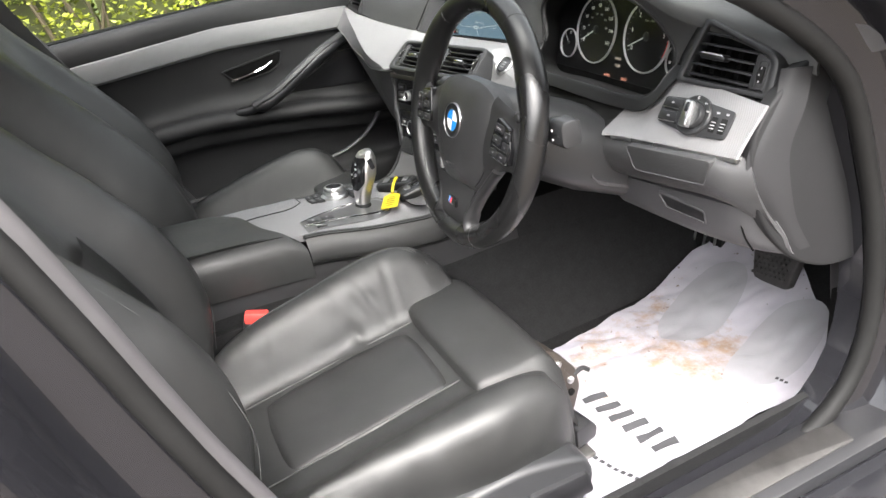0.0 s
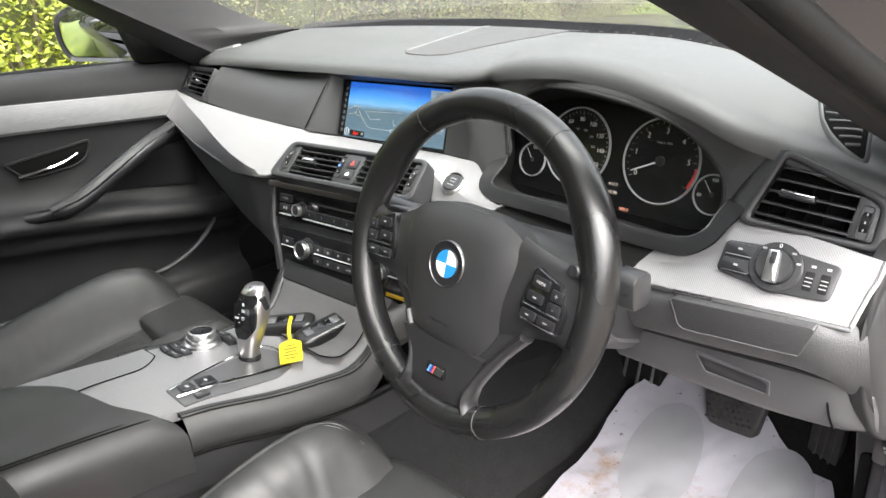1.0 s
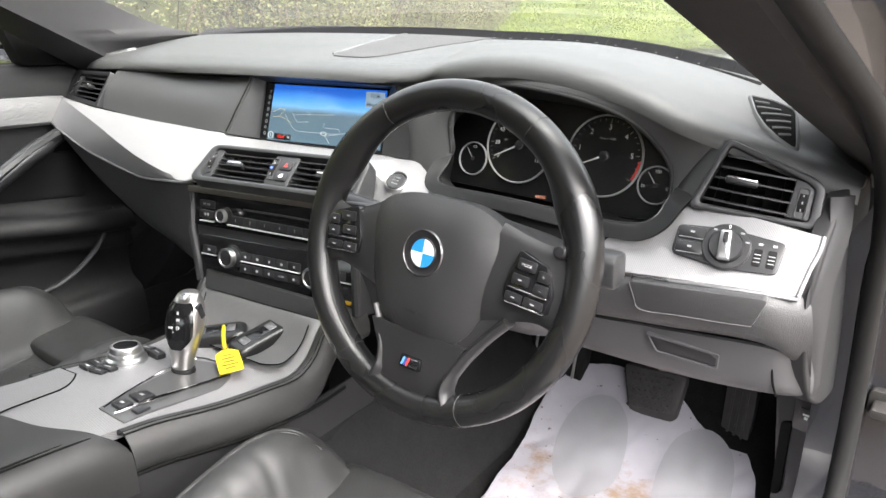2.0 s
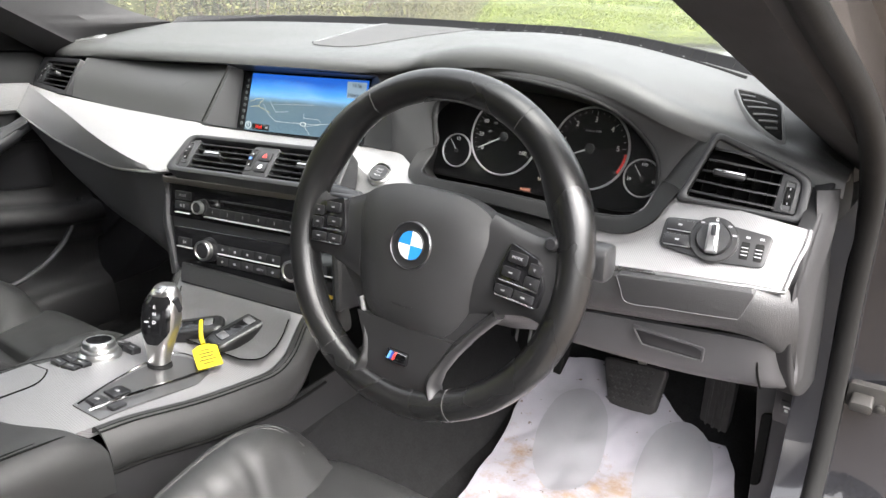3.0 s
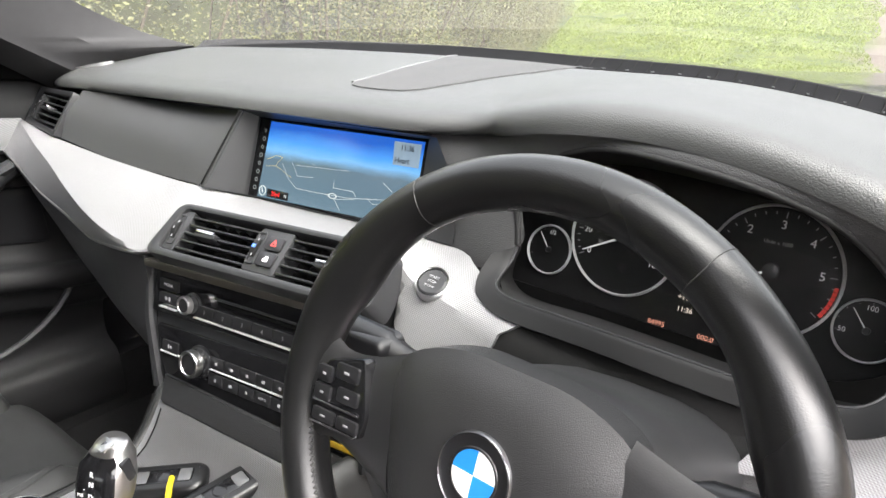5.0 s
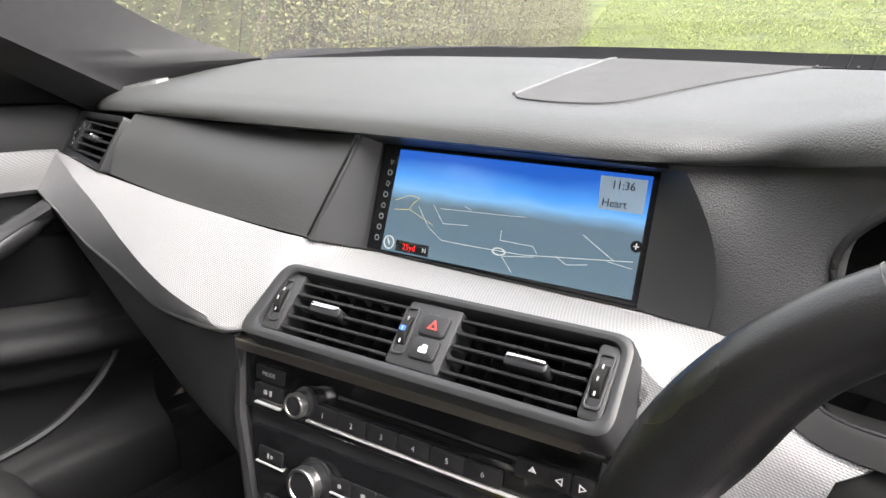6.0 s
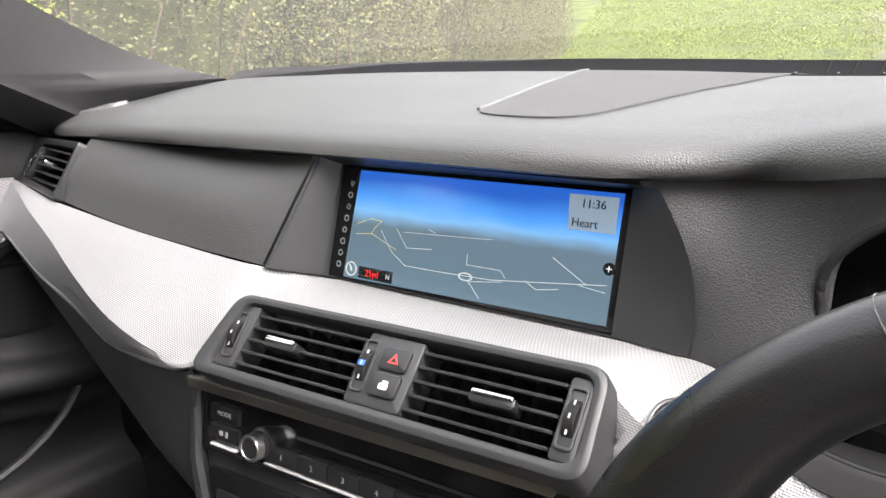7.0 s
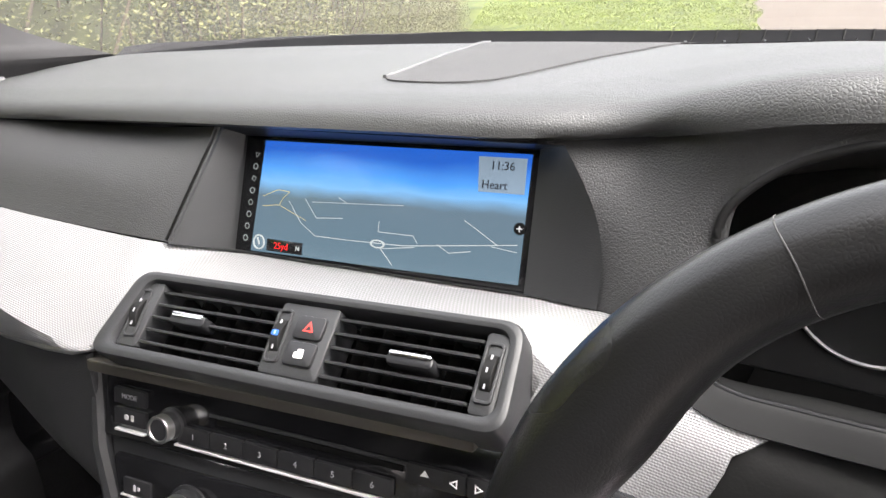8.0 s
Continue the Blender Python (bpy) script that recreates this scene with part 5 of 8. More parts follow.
def screen_mat():
    m = bpy.data.materials.new("lit_map_screen")
    m.use_nodes = True
    nt = m.node_tree
    b = nt.nodes["Principled BSDF"]
    b.inputs["Base Color"].default_value, b.inputs["Roughness"].default_value = (0.01, 0.01, 0.012, 1), 0.22
    tc, sep, rmp = nt.nodes.new("ShaderNodeTexCoord"), nt.nodes.new("ShaderNodeSeparateXYZ"), nt.nodes.new("ShaderNodeValToRGB")
    nz = nt.nodes.new("ShaderNodeTexNoise")
    nz.inputs["Scale"].default_value, nz.inputs["Detail"].default_value = 14, 3
    mp = nt.nodes.new("ShaderNodeMapping")
    mp.inputs["Scale"].default_value = (1, 1, 3)
    nt.links.new(tc.outputs["Object"], mp.inputs[0])
    nt.links.new(mp.outputs[0], nz.inputs["Vector"])
    nt.links.new(tc.outputs["Object"], sep.inputs[0])
    mr = nt.nodes.new("ShaderNodeMapRange")
    mr.inputs["From Min"].default_value, mr.inputs["From Max"].default_value = 0.957, 1.048
    wob = nt.nodes.new("ShaderNodeMath")
    wob.operation, wob.inputs[1].default_value = "MULTIPLY_ADD", 0.018
    nt.links.new(nz.outputs["Fac"], wob.inputs[0])
    nt.links.new(sep.outputs["Z"], wob.inputs[2])
    nt.links.new(wob.outputs[0], mr.inputs["Value"])
    nt.links.new(mr.outputs[0], rmp.inputs[0])
    cr = rmp.color_ramp
    cr.elements[0].position, cr.elements[0].color = 0.0, (0.105, 0.185, 0.235, 1)
    cr.elements[1].position, cr.elements[1].color = 0.62, (0.10, 0.165, 0.215, 1)
    for pos, col in ((0.67, (0.14, 0.28, 0.42, 1)), (0.73, (0.16, 0.42, 0.75, 1)), (0.82, (0.06, 0.30, 0.78, 1)), (1.0, (0.012, 0.10, 0.48, 1))):
        e = cr.elements.new(pos)
        e.color = col
    nt.links.new(rmp.outputs[0], b.inputs["Emission Color"])
    b.inputs["Emission Strength"].default_value = SCREEN_GLOW
    return m


SCREEN_GLOW = 0.145
bm = bmesh.new()
prism(bm, SCF, [(-0.1275, 0.0478), (-0.1335, -0.0498), (0.1268, -0.0478), (0.1288, 0.0478)], -0.006, -0.0012, 0.0004)
part("screen_border", bm, GLOSS, DISP)
bm = bmesh.new()
prism(bm, SCF, [(-0.107, 0.0445), (-0.1155, -0.0455), (0.1215, -0.0425), (0.1235, 0.0445)], -0.004, -0.0004, 0.0002)
part("map_picture", bm, screen_mat(), DISP, "lit map picture with blue sky")
ROADM = glow("map_road_lines", (0.5, 0.55, 0.55), 0.095)
ROADY = glow("map_yellow_roads", (0.45, 0.40, 0.2), 0.14)
BOXM = glow("map_info_box", (0.26, 0.36, 0.46), 0.095)
INKM = mat("screen_ink", (0.01, 0.012, 0.02), 0.4)
S2 = at(SCF, 0, 0, 0.0)


def road(pts, w, m=None):
    bm = bmesh.new()
    for a, b in zip(pts, pts[1:]):
        a, b = Vector(a), Vector(b)
        d = (b - a).normalized()
        s = Vector((-d.y, d.x)) * w * 0.32
        bm.faces.new([bm.verts.new(S2 @ Vector((*q, 0.0003))) for q in (a - s, b - s, b + s, a + s)])
    part("map_line", bm, m or ROADM, DISP)


road([(-0.078, -0.002), (-0.065, -0.018), (-0.05, -0.027), (-0.02, -0.027), (0.03, -0.026), (0.075, -0.021), (0.119, -0.016)], 0.0009)
road([(-0.062, 0.001), (-0.05, -0.013), (-0.025, -0.011)], 0.0008)
road([(-0.055, -0.001), (0.01, 0.002), (0.028, 0.003)], 0.0006)
road([(0.008, -0.010), (0.008, -0.018), (0.038, -0.018), (0.042, -0.023)], 0.0008)
road([(0.078, -0.003), (0.105, -0.018)], 0.0009)
road([(0.058, -0.022), (0.068, -0.027), (0.085, -0.024)], 0.0008)
road([(0.01, -0.029), (0.022, -0.041)], 0.0011)
road([(0.012, -0.030), (0.040, -0.026)], 0.0008)
road([(-0.03, 0.004), (-0.022, 0.001)], 0.0006)
road([(0.10, -0.019), (0.119, -0.021)], 0.0007)
road([(-0.105, 0.0), (-0.09, 0.006), (-0.078, 0.005), (-0.085, -0.001), (-0.088, -0.006), (-0.105, -0.008)], 0.0008, ROADY)
road([(-0.088, -0.006), (-0.06, -0.016)], 0.0007, ROADY)
bm = bmesh.new()
rim(bm, at(S2, 0.008, -0.027), [(0.0065 * math.cos(a), 0.0032 * math.sin(a)) for a in np.linspace(0, 6.283, 21)[:-1]], [(0.0050 * math.cos(a), 0.0022 * math.sin(a)) for a in np.linspace(0, 6.283, 21)[:-1]], 0, 0.0006, 0.0001)
part("map_position_ring", bm, ROADM, DISP)
bm = bmesh.new()
prism(bm, S2, [(0.085, 0.0415), (0.0865, 0.0175), (0.1205, 0.0175), (0.1205, 0.0415)], -0.0002, 0.0005, 0.0001)
part("info_box", bm, BOXM, DISP)
text(at(S2, 0.1035, 0.0355, 0.0008), "11:36", 0.0082, INKM, DISP)
text(at(S2, 0.0985, 0.0225, 0.0008), "Heart", 0.0082, INKM, DISP)
bm = bmesh.new()
prism(bm, S2, [(-0.098, -0.034), (-0.098, -0.0435), (-0.062, -0.0435), (-0.062, -0.034)], -0.0002, 0.0005, 0.0001)
part("scale_box", bm, GLOSS, DISP)
text(at(S2, -0.083, -0.0388, 0.0008), "25yd", 0.0075, glow("red_digits", (0.8, 0.03, 0.03), 0.11), DISP)
text(at(S2, -0.066, -0.0390, 0.0008), "N", 0.0055, ROADM, DISP)
bm = bmesh.new()
rim(bm, at(S2, -0.1065, -0.0375), [(0.0062 * math.cos(a), 0.0062 * math.sin(a)) for a in np.linspace(0, 6.283, 17)[:-1]], [(0.005 * math.cos(a), 0.005 * math.sin(a)) for a in np.linspace(0, 6.283, 17)[:-1]], 0, 0.0007, 0.0001)
part("compass_ring", bm, ROADM, DISP)
bar(at(S2, -0.1065, -0.0375, 0.0005, 25), 0, 0.001, 0.0012, 0.006, ROADM, DISP)
bm = bmesh.new()
lathe(bm, at(S2, 0.1195, -0.005), [(0.0042, -0.0004), (0.0042, 0.0006), (0, 0.0006)], 16)
part("zoom_mark", bm, GLOSS, DISP)
bar(at(S2, 0.1195, -0.005, 0.0006), 0, 0, 0.0042, 0.0008, GREYP, DISP)
bar(at(S2, 0.1195, -0.005, 0.0006), 0, 0, 0.0008, 0.0042, GREYP, DISP)
ICON = glow("dim_icons", (0.32, 0.36, 0.36), 0.045)
for k in range(8):
    u, v = -0.1155 - 0.0085 * (k + 0.8) / 8.6 + 0.001, 0.033 - k * 0.0098
    c = at(SCF, u, v, -0.001)
    bm = bmesh.new()
    o = [(0.0028 * math.cos(a), 0.0028 * math.sin(a)) for a in np.linspace(0.3, 6.583, 3 + (k * 5) % 9 + 1)[:-1]]
    rim(bm, c, o, [(x * 0.65, y * 0.65) for x, y in o], 0, 0.0004, 0.0001)
    part("menu_icon", bm, ICON, DISP)

# ---- instrument cluster ----
CLF = fr((0.361, 0.262, 0.972), (1, 0.0, 0), (0, 0.30, 1))
CLU = thing("instrument_cluster", (0.36, 0.26, 0.92), "black instrument cluster with four chrome-ringed dials", "instrument cluster")
out = rpoly([(-0.190, -0.050), (0.125, -0.058), (0.165, -0.035), (0.178, 0.02), (0.145, 0.075), (0.06, 0.108), (-0.08, 0.108), (-0.182, 0.085)], 0.02)
bm = bmesh.new()
prism(bm, CLF, out, -0.02, -0.004, 0.002)
part("dial_face", bm, mat("matt_dial_black", (0.006, 0.006, 0.0065), 0.5, spec=0.25, vary=0.1, scale=30), CLU)
# hood tunnel from the lip to the dial face
bm = bmesh.new()
hl = [(0.221, 0.206, 0.958)] + OPENING + [(0.525, 0.212, 0.949), (0.522, 0.203, 0.940), (0.508, 0.196, 0.931), (0.47, 0.188, 0.930), (0.42, 0.181, 0.934), (0.36, 0.176, 0.938), (0.30, 0.176, 0.940), (0.24, 0.179, 0.9395), (0.2225, 0.190, 0.947)]
A = curve(hl, 110, True)
B = []
for p in A:
    q = CLF.inverted() @ p
    c = Vector((q.x * (1.20 if q.x < 0 else 1.0), q.y * 0.90 + 0.002 if q.y > 0 else q.y * 1.06 - 0.003, 0))
    B.append(CLF @ Vector((max(-0.186, min(0.172, c.x)), c.y, -0.002)))
skin(bm, [A, [a.lerp(b, 0.5) for a, b in zip(A, B)], B], closed=True)
part("hood_lining", bm, HOODIN, CLU, "black lining under the instrument hood")
# thin rounded edge round the opening
bm = bmesh.new()
tube(bm, curve(OPENING, 70), 0.0028, 10)
part("opening_edge", bm, HOODIN, CLU)
# lower lip: a rolled band from the trim up to a ridge under the dials
LIP = [((0.203, 0.203, 0.965), (0.222, 0.216, 0.972)), ((0.2015, 0.193, 0.9565), (0.221, 0.210, 0.962)), ((0.203, 0.180, 0.9455), (0.2195, 0.197, 0.952)), ((0.211, 0.1705, 0.936), (0.223, 0.183, 0.944)), ((0.235, 0.164, 0.928), (0.239, 0.177, 0.9405)), ((0.265, 0.163, 0.926), (0.268, 0.176, 0.9395)),
       ((0.33, 0.162, 0.926), (0.33, 0.173, 0.940)), ((0.40, 0.165, 0.921), (0.40, 0.177, 0.936)), ((0.47, 0.176, 0.914), (0.468, 0.186, 0.930)), ((0.512, 0.181, 0.915), (0.508, 0.194, 0.931)), ((0.538, 0.189, 0.931), (0.523, 0.203, 0.941)), ((0.550, 0.206, 0.952), (0.528, 0.216, 0.956)), ((0.557, 0.226, 0.964), (0.532, 0.232, 0.968))]
bm = bmesh.new()
loft(bm, [[p, tuple((Vector(p) * 0.5 + Vector(q) * 0.5) + Vector((0, -0.0016, 0.0006)) * min(1.0, 0.012 / (Vector(p) - Vector(q)).length) ** 3), q, (q[0], q[1] + 0.006, q[2] - 0.001)] for p, q in LIP], 10, 70)
thick(bm, 0.003)
part("lower_lip", bm, mat("matt_lip_black", (0.007, 0.007, 0.0073), 0.5, spec=0.25, vary=0.1, scale=30), CLU, "dark grey lip under the dials")
bm = bmesh.new()
tube(bm, curve([q for _, q in LIP], 60), 0.0011, 6)
part("lip_ridge", bm, PLAS, CLU)
bm = bmesh.new()
prism(bm, CLF, inset(out, 0.004), 0.0040, 0.0050, 0.0003)
cg = part("cover_glass", bm, glass("coated_dial_glass", (0.985, 0.985, 0.985), 0.02, (0.25, 0.008)), CLU, "clear reflecting cover over the dials", 8)
cg.visible_shadow = False
DIALB = mat("satin_dial_black", (0.004, 0.004, 0.0045), 0.5, spec=0.2, vary=0.1, scale=30)
RING = mat("silver_dial_ring", (0.42, 0.42, 0.43), 0.35, 0.25, vary=0.05, scale=60)


def dial(u, v, r, labels, needle, size, name, arc=(225, -45), ticks=24):
    d = part(name, lathe(bmesh.new(), at(CLF, u, v, -0.0045), [(r, 0), (r, 0.002), (r * 0.96, 0.0005), (0, 0.0003)], 48), DIALB, CLU)
    bm = bmesh.new()
    k = 0.036 if r > 0.03 else 0.07
    lathe(bm, at(CLF, u, v, -0.003), [(r * (1 - k), 0), (r * (1 - k), 0.002), (r * (1 - k * 0.5), 0.0035), (r, 0.002), (r * 1.01, 0)], 56)
    part("ring", bm, RING, d)
    bm = bmesh.new()
    for i in range(ticks + 1):
        a = radians(arc[0] + (arc[1] - arc[0]) * i / ticks)
        L = 0.10 if i % 4 == 0 else 0.05
        c = at(CLF, u, v, -0.0035) @ Matrix.Rotation(a, 4, "Z")
        prism(bm, c, rrect(r * L, r * 0.014, r * 0.004, r * (0.9 - L / 2), 0, 1), 0, 0.0004, 0.0001, 1)
    part("ticks", bm, GREYP, d)
    for i, s in enumerate(labels):
        a = radians(arc[0] + (arc[1] - arc[0]) * i / max(1, len(labels) - 1))
        if s:
            text(at(CLF, u + r * 0.70 * math.cos(a), v + r * 0.70 * math.sin(a), -0.003), s, size, WHITE, d, "numeral")
    bm = bmesh.new()
    c = at(CLF, u, v, -0.001) @ Matrix.Rotation(radians(needle), 4, "Z")
    prism(bm, c, [(0.0, -r * 0.022), (r * 0.8, -r * 0.010), (r * 0.8, r * 0.010), (0.0, r * 0.022)], 0, 0.0006, 0.0002, 1)
    part("needle", bm, WHITE, d)
    bm = bmesh.new()
    lathe(bm, at(CLF, u, v, -0.002), [(r * 0.12, 0), (r * 0.12, 0.002), (r * 0.09, 0.003), (0, 0.003)], 20)
    part("needle_hub", bm, PLAS2, d)
    return d


sp = dial(-0.062, 0.014, 0.052, ["0", "20", "40", "60", "80", "100", "120", "140", "160"], 207, 0.0078, "speed_dial", (210, -30), 32)
for i, s in enumerate(("20", "60", "100", "140", "180", "220", "260")):
    a = radians(200 - 32 * i)
    text(at(CLF, -0.062 + 0.024 * math.cos(a), 0.014 + 0.024 * math.sin(a), -0.003), s, 0.0045, GREYP, sp, "numeral")
ta = dial(0.063, 0.014, 0.052, ["0", "1", "2", "3", "4", "5", ""], 204, 0.0095, "rev_dial", (210, -35), 24)
text(at(CLF, 0.063, 0.036, -0.003), "1/min x 1000", 0.0042, GREYP, ta)
bm = bmesh.new()
for i in range(7):
    a = radians(-4 - 4.4 * i)
    prism(bm, at(CLF, 0.063, 0.014, -0.003) @ Matrix.Rotation(a, 4, "Z"), rrect(0.0030, 0.0033, 0.0003, 0.0476, 0, 1), 0, 0.0005, 0.0001, 1)
part("red_band", bm, RED, ta)
dial(-0.134, -0.013, 0.0235, ["", "1/2", ""], 128, 0.0055, "fuel_dial", (200, -20), 8)
dial(0.136, -0.013, 0.0235, ["50", "100", "150"], 128, 0.0055, "oil_temperature_dial", (190, -10), 8)
LIT = glow("lit_digits", (0.8, 0.7, 0.6), 0.09)
text(at(CLF, 0.003, -0.024, -0.003), "+11.5", 0.0062, LIT, CLU)
text(at(CLF, 0.004, -0.034, -0.003), "11:36", 0.0062, LIT, CLU)
text(at(CLF, -0.017, -0.051, -0.002), "84995", 0.0062, glow("amber_digits", (0.8, 0.35, 0.25), 0.08), CLU)
text(at(CLF, 0.026, -0.052, -0.002), "000.0", 0.0062, glow("amber_digits2", (0.8, 0.35, 0.25), 0.08), CLU)
# start button
SBF = fr((0.164, 0.165, 0.9375), (0.31, 0.05, -0.05), (0, 0.043, 0.031))
SB = thing("start_button", (0.170, 0.165, 0.94), "round black engine start button in a silver ring", "button")
bm = bmesh.new()
lathe(bm, SBF, [(0.0168, -0.01), (0.0168, 0.0012), (0.0157, 0.0022), (0.0146, 0.0012), (0.0146, -0.005)], 36)
part("ring", bm, SATIN, SB)
bm = bmesh.new()
lathe(bm, SBF, [(0.0140, -0.008), (0.0140, 0.0005), (0.012, 0.002), (0, 0.0012)], 32)
cap = part("cap", bm, PLAS2, SB)
text(at(SBF, 0, 0.0048, 0.0022), "START", 0.0036, GREYP, cap)
text(at(SBF, 0, 0.0, 0.0022), "STOP", 0.0036, GREYP, cap)
text(at(SBF, 0, -0.005, 0.0022), "ENGINE", 0.0028, GREYP, cap)

# ---- light switch panel ----
SWF = fr((0.606, 0.1950, 0.9205), (0.19, 0.022, -0.004), (0, 0.0414, 0.06))
LSW = thing("light_switch", (0.606, 0.198, 0.91), "grey rotary light switch with fog lamp buttons", "switch")
bm = bmesh.new()
prism(bm, SWF, rpoly([(-0.054, 0.018), (0.0, 0.021), (0.058, 0.014), (0.054, -0.021), (0.0, -0.024), (-0.056, -0.015)], 0.006), -0.02, 0.003, 0.001)
part("plate", bm, PLAS, LSW)
for v in (0.0095, -0.0075):
    bm = bmesh.new()
    prism(bm, SWF, rrect(0.030, 0.014, 0.0025, -0.037, v), 0.0, 0.0055, 0.001)
    b = part("fog_button", bm, PLAS2, LSW)
    bar(at(SWF, -0.037, v + 0.001, 0.0055), 0, 0, 0.0045, 0.0022, GREYP, b)
    bar(at(SWF, -0.037, v - 0.006, 0.0055), 0.0, 0, 0.026, 0.0010, SATIN, b)
bm = bmesh.new()
lathe(bm, SWF, [(0.0255, 0), (0.0255, 0.005), (0.024, 0.0065), (0.0185, 0.0065), (0.018, 0.0055), (0.0175, 0.012), (0.0165, 0.0135), (0, 0.0135)], 44)
dialp = part("rotary_dial", bm, PLAS, LSW)
bm = bmesh.new()
prism(bm, at(SWF, 0, -0.001, 0, 4), rpoly([(-0.0055, 0.0155), (0.0055, 0.0155), (0.0065, -0.0165), (-0.0065, -0.0165)], 0.002), 0.012, 0.021, 0.0025)
part("grip", bm, SATIN, dialp, "bright silver turning grip")
bm = bmesh.new()
prism(bm, at(SWF, 0, 0.006, 0, 4), rrect(0.005, 0.012, 0.001), 0.020, 0.0216, 0.0003)
part("grip_inlay", bm, PLAS2, dialp)
for a, s in ((90, "0"), (50, ""), (20, ""), (130, "")):
    c = at(SWF, 0.0218 * math.cos(radians(a)), 0.0218 * math.sin(radians(a)), 0.0066)
    if s:
        text(c, s, 0.006, WHITE, dialp)
    else:
        bar(c, 0, 0, 0.0042, 0.0020, GREYP, dialp)
for u in (0.0325, 0.0465):
    bm = bmesh.new()
    prism(bm, SWF, rrect(0.0085, 0.019, 0.0015, u, -0.006), 0.001, 0.0042, 0.0005)
    w = part("dimmer_wheel", bm, RUBBER, LSW)
    for dv in (-0.005, -0.001, 0.003):
        bar(at(SWF, u, -0.006 + dv, 0.0042), 0, 0, 0.0068, 0.001, GREYP, w)
    bar(at(SWF, u + 0.001, 0.009, 0.003), 0, 0, 0.0045, 0.0026, GREYP, w)

# ---- steering wheel ----
WHF = fr((0.3660, -0.0020, 0.9255), (1, 0.0354, 0), (0, 0.2905, 0.9569))
WR = at(WHF, 0, 0, 0, -3)
SWH = thing("steering_wheel", (0.369, 0.0025, 0.9225), "worn black leather sports steering wheel with three spokes", "steering wheel")
R0 = 0.1672
bm = bmesh.new()
rows = []
N = 120
for i in range(N):
    a = 2 * math.pi * i / N
    deg = math.degrees(a) % 360
    # thumb rests at ten and two swell the rim
    sw_ = sum(math.exp(-((min(abs(deg - c), 360 - abs(deg - c))) / 13) ** 2) for c in (28, 152))
    rr, inn_ = 0.0170 + 0.0012 * sw_, 0.006 * sw_
    row = []
    for k in range(18):
        b = 2 * math.pi * k / 18
        ru = rr * math.cos(b)
        if ru < 0:
            ru -= inn_ * abs(math.cos(b))
        row.append(WR @ Vector(((R0 + ru) * math.cos(a), (R0 + ru) * math.sin(a), rr * 1.08 * math.sin(b))))
    rows.append(row)
rows.append(rows[0])
vs = skin(bm, rows, closed=True)
bmesh.ops.remove_doubles(bm, verts=vs[0] + vs[-1], dist=1e-6)
rimo = part("rim", bm, WHEELL, SWH, "worn shiny black leather rim")
# seams across the rim
for deg in (59, 124, 236, 294):
    a = radians(deg)
    bm = bmesh.new()
    c = WR @ Matrix.Rotation(a, 4, "Z") @ Matrix.Translation((R0, 0, 0))
    tube(bm, [c @ Vector((0.0171 * math.cos(b), 0.0006 * math.sin(3 * b), 0.0171 * 1.08 * math.sin(b))) for b in np.linspace(0, 6.283, 25)[:-1]], 0.0003, 5, closed=True, up=tuple((c.to_3x3() @ Vector((0, 1, 0)))))
    part("seam", bm, STITCH, rimo)
# inner stitching on the lower left and upper left grip
for a0, a1 in ((186, 234),):
    bm = bmesh.new()
    for k in range(int((a1 - a0) * 1.4)):
        a = radians(a0 + k / 1.4)
        c = WR @ Matrix.Rotation(a, 4, "Z") @ Matrix.Translation((R0 - 0.0155, 0, 0.0085))
        prism(bm, c @ Matrix.Rotation(radians(-70), 4, "Y") @ Matrix.Rotation(radians(35 if k % 2 else -35), 4, "Z"), rrect(0.0042, 0.0008, 0.0003, 0, 0, 1), -0.001, 0.0008, 0.0003, 1)
    part("stitching", bm, STITCH, rimo)

# airbag cover: domed shield
def dome(bm, m, outline, n_edge, n_top, rings=9, power=2.2, cx=0.0, cy=0.0):
    rows = []
    for k in range(rings + 1):
        f = 1 - k / rings
        f = max(f, 0.001)
        z = n_edge + (n_top - n_edge) * (1 - f ** power)
        rows.append([m @ Vector((cx + (u - cx) * f, cy + (v - cy) * f, z)) for u, v in outline])
    base = [m @ Vector((u, v, n_edge - 0.025)) for u, v in outline]
    skin(bm, [base] + rows, closed=True)
    bmesh.ops.remove_doubles(bm, verts=bm.verts[:], dist=2e-5)
    return bm


sh = rpoly([(-0.078, 0.046), (-0.04, 0.060), (0.04, 0.060), (0.078, 0.046), (0.091, 0.020), (0.084, -0.02), (0.058, -0.078), (0.03, -0.096), (-0.03, -0.096), (-0.058, -0.078), (-0.084, -0.02), (-0.091, 0.020)], 0.018, 4)
bm = dome(bmesh.new(), WR, sh, 0.008, 0.0285, 10, 3.2, 0, -0.01)
hubp = part("airbag_cover", bm, mat("grained_airbag_cover", (0.024, 0.024, 0.025), 0.40, vary=0.1, scale=30, bump=0.24, bscale=900, cell=True), SWH, "grained black airbag cover")
# emblem: plain ring with quarters
EM = at(WR, 0, 0.0006, 0.0275)
bm = bmesh.new()
lathe(bm, EM, [(0.0245, -0.003), (0.0245, 0.0015), (0.0232, 0.0025), (0.0222, 0.0018), (0.0165, 0.0018), (0.0160, 0.0024), (0.0150, 0.0024), (0.0146, 0.0018)], 48)
part("emblem_ring", bm, PLAS2, hubp, "glossy black emblem ring")
bm = bmesh.new()
lathe(bm, EM, [(0.0247, -0.002), (0.0247, 0.002), (0.0242, 0.0027), (0.0238, 0.002)], 48)
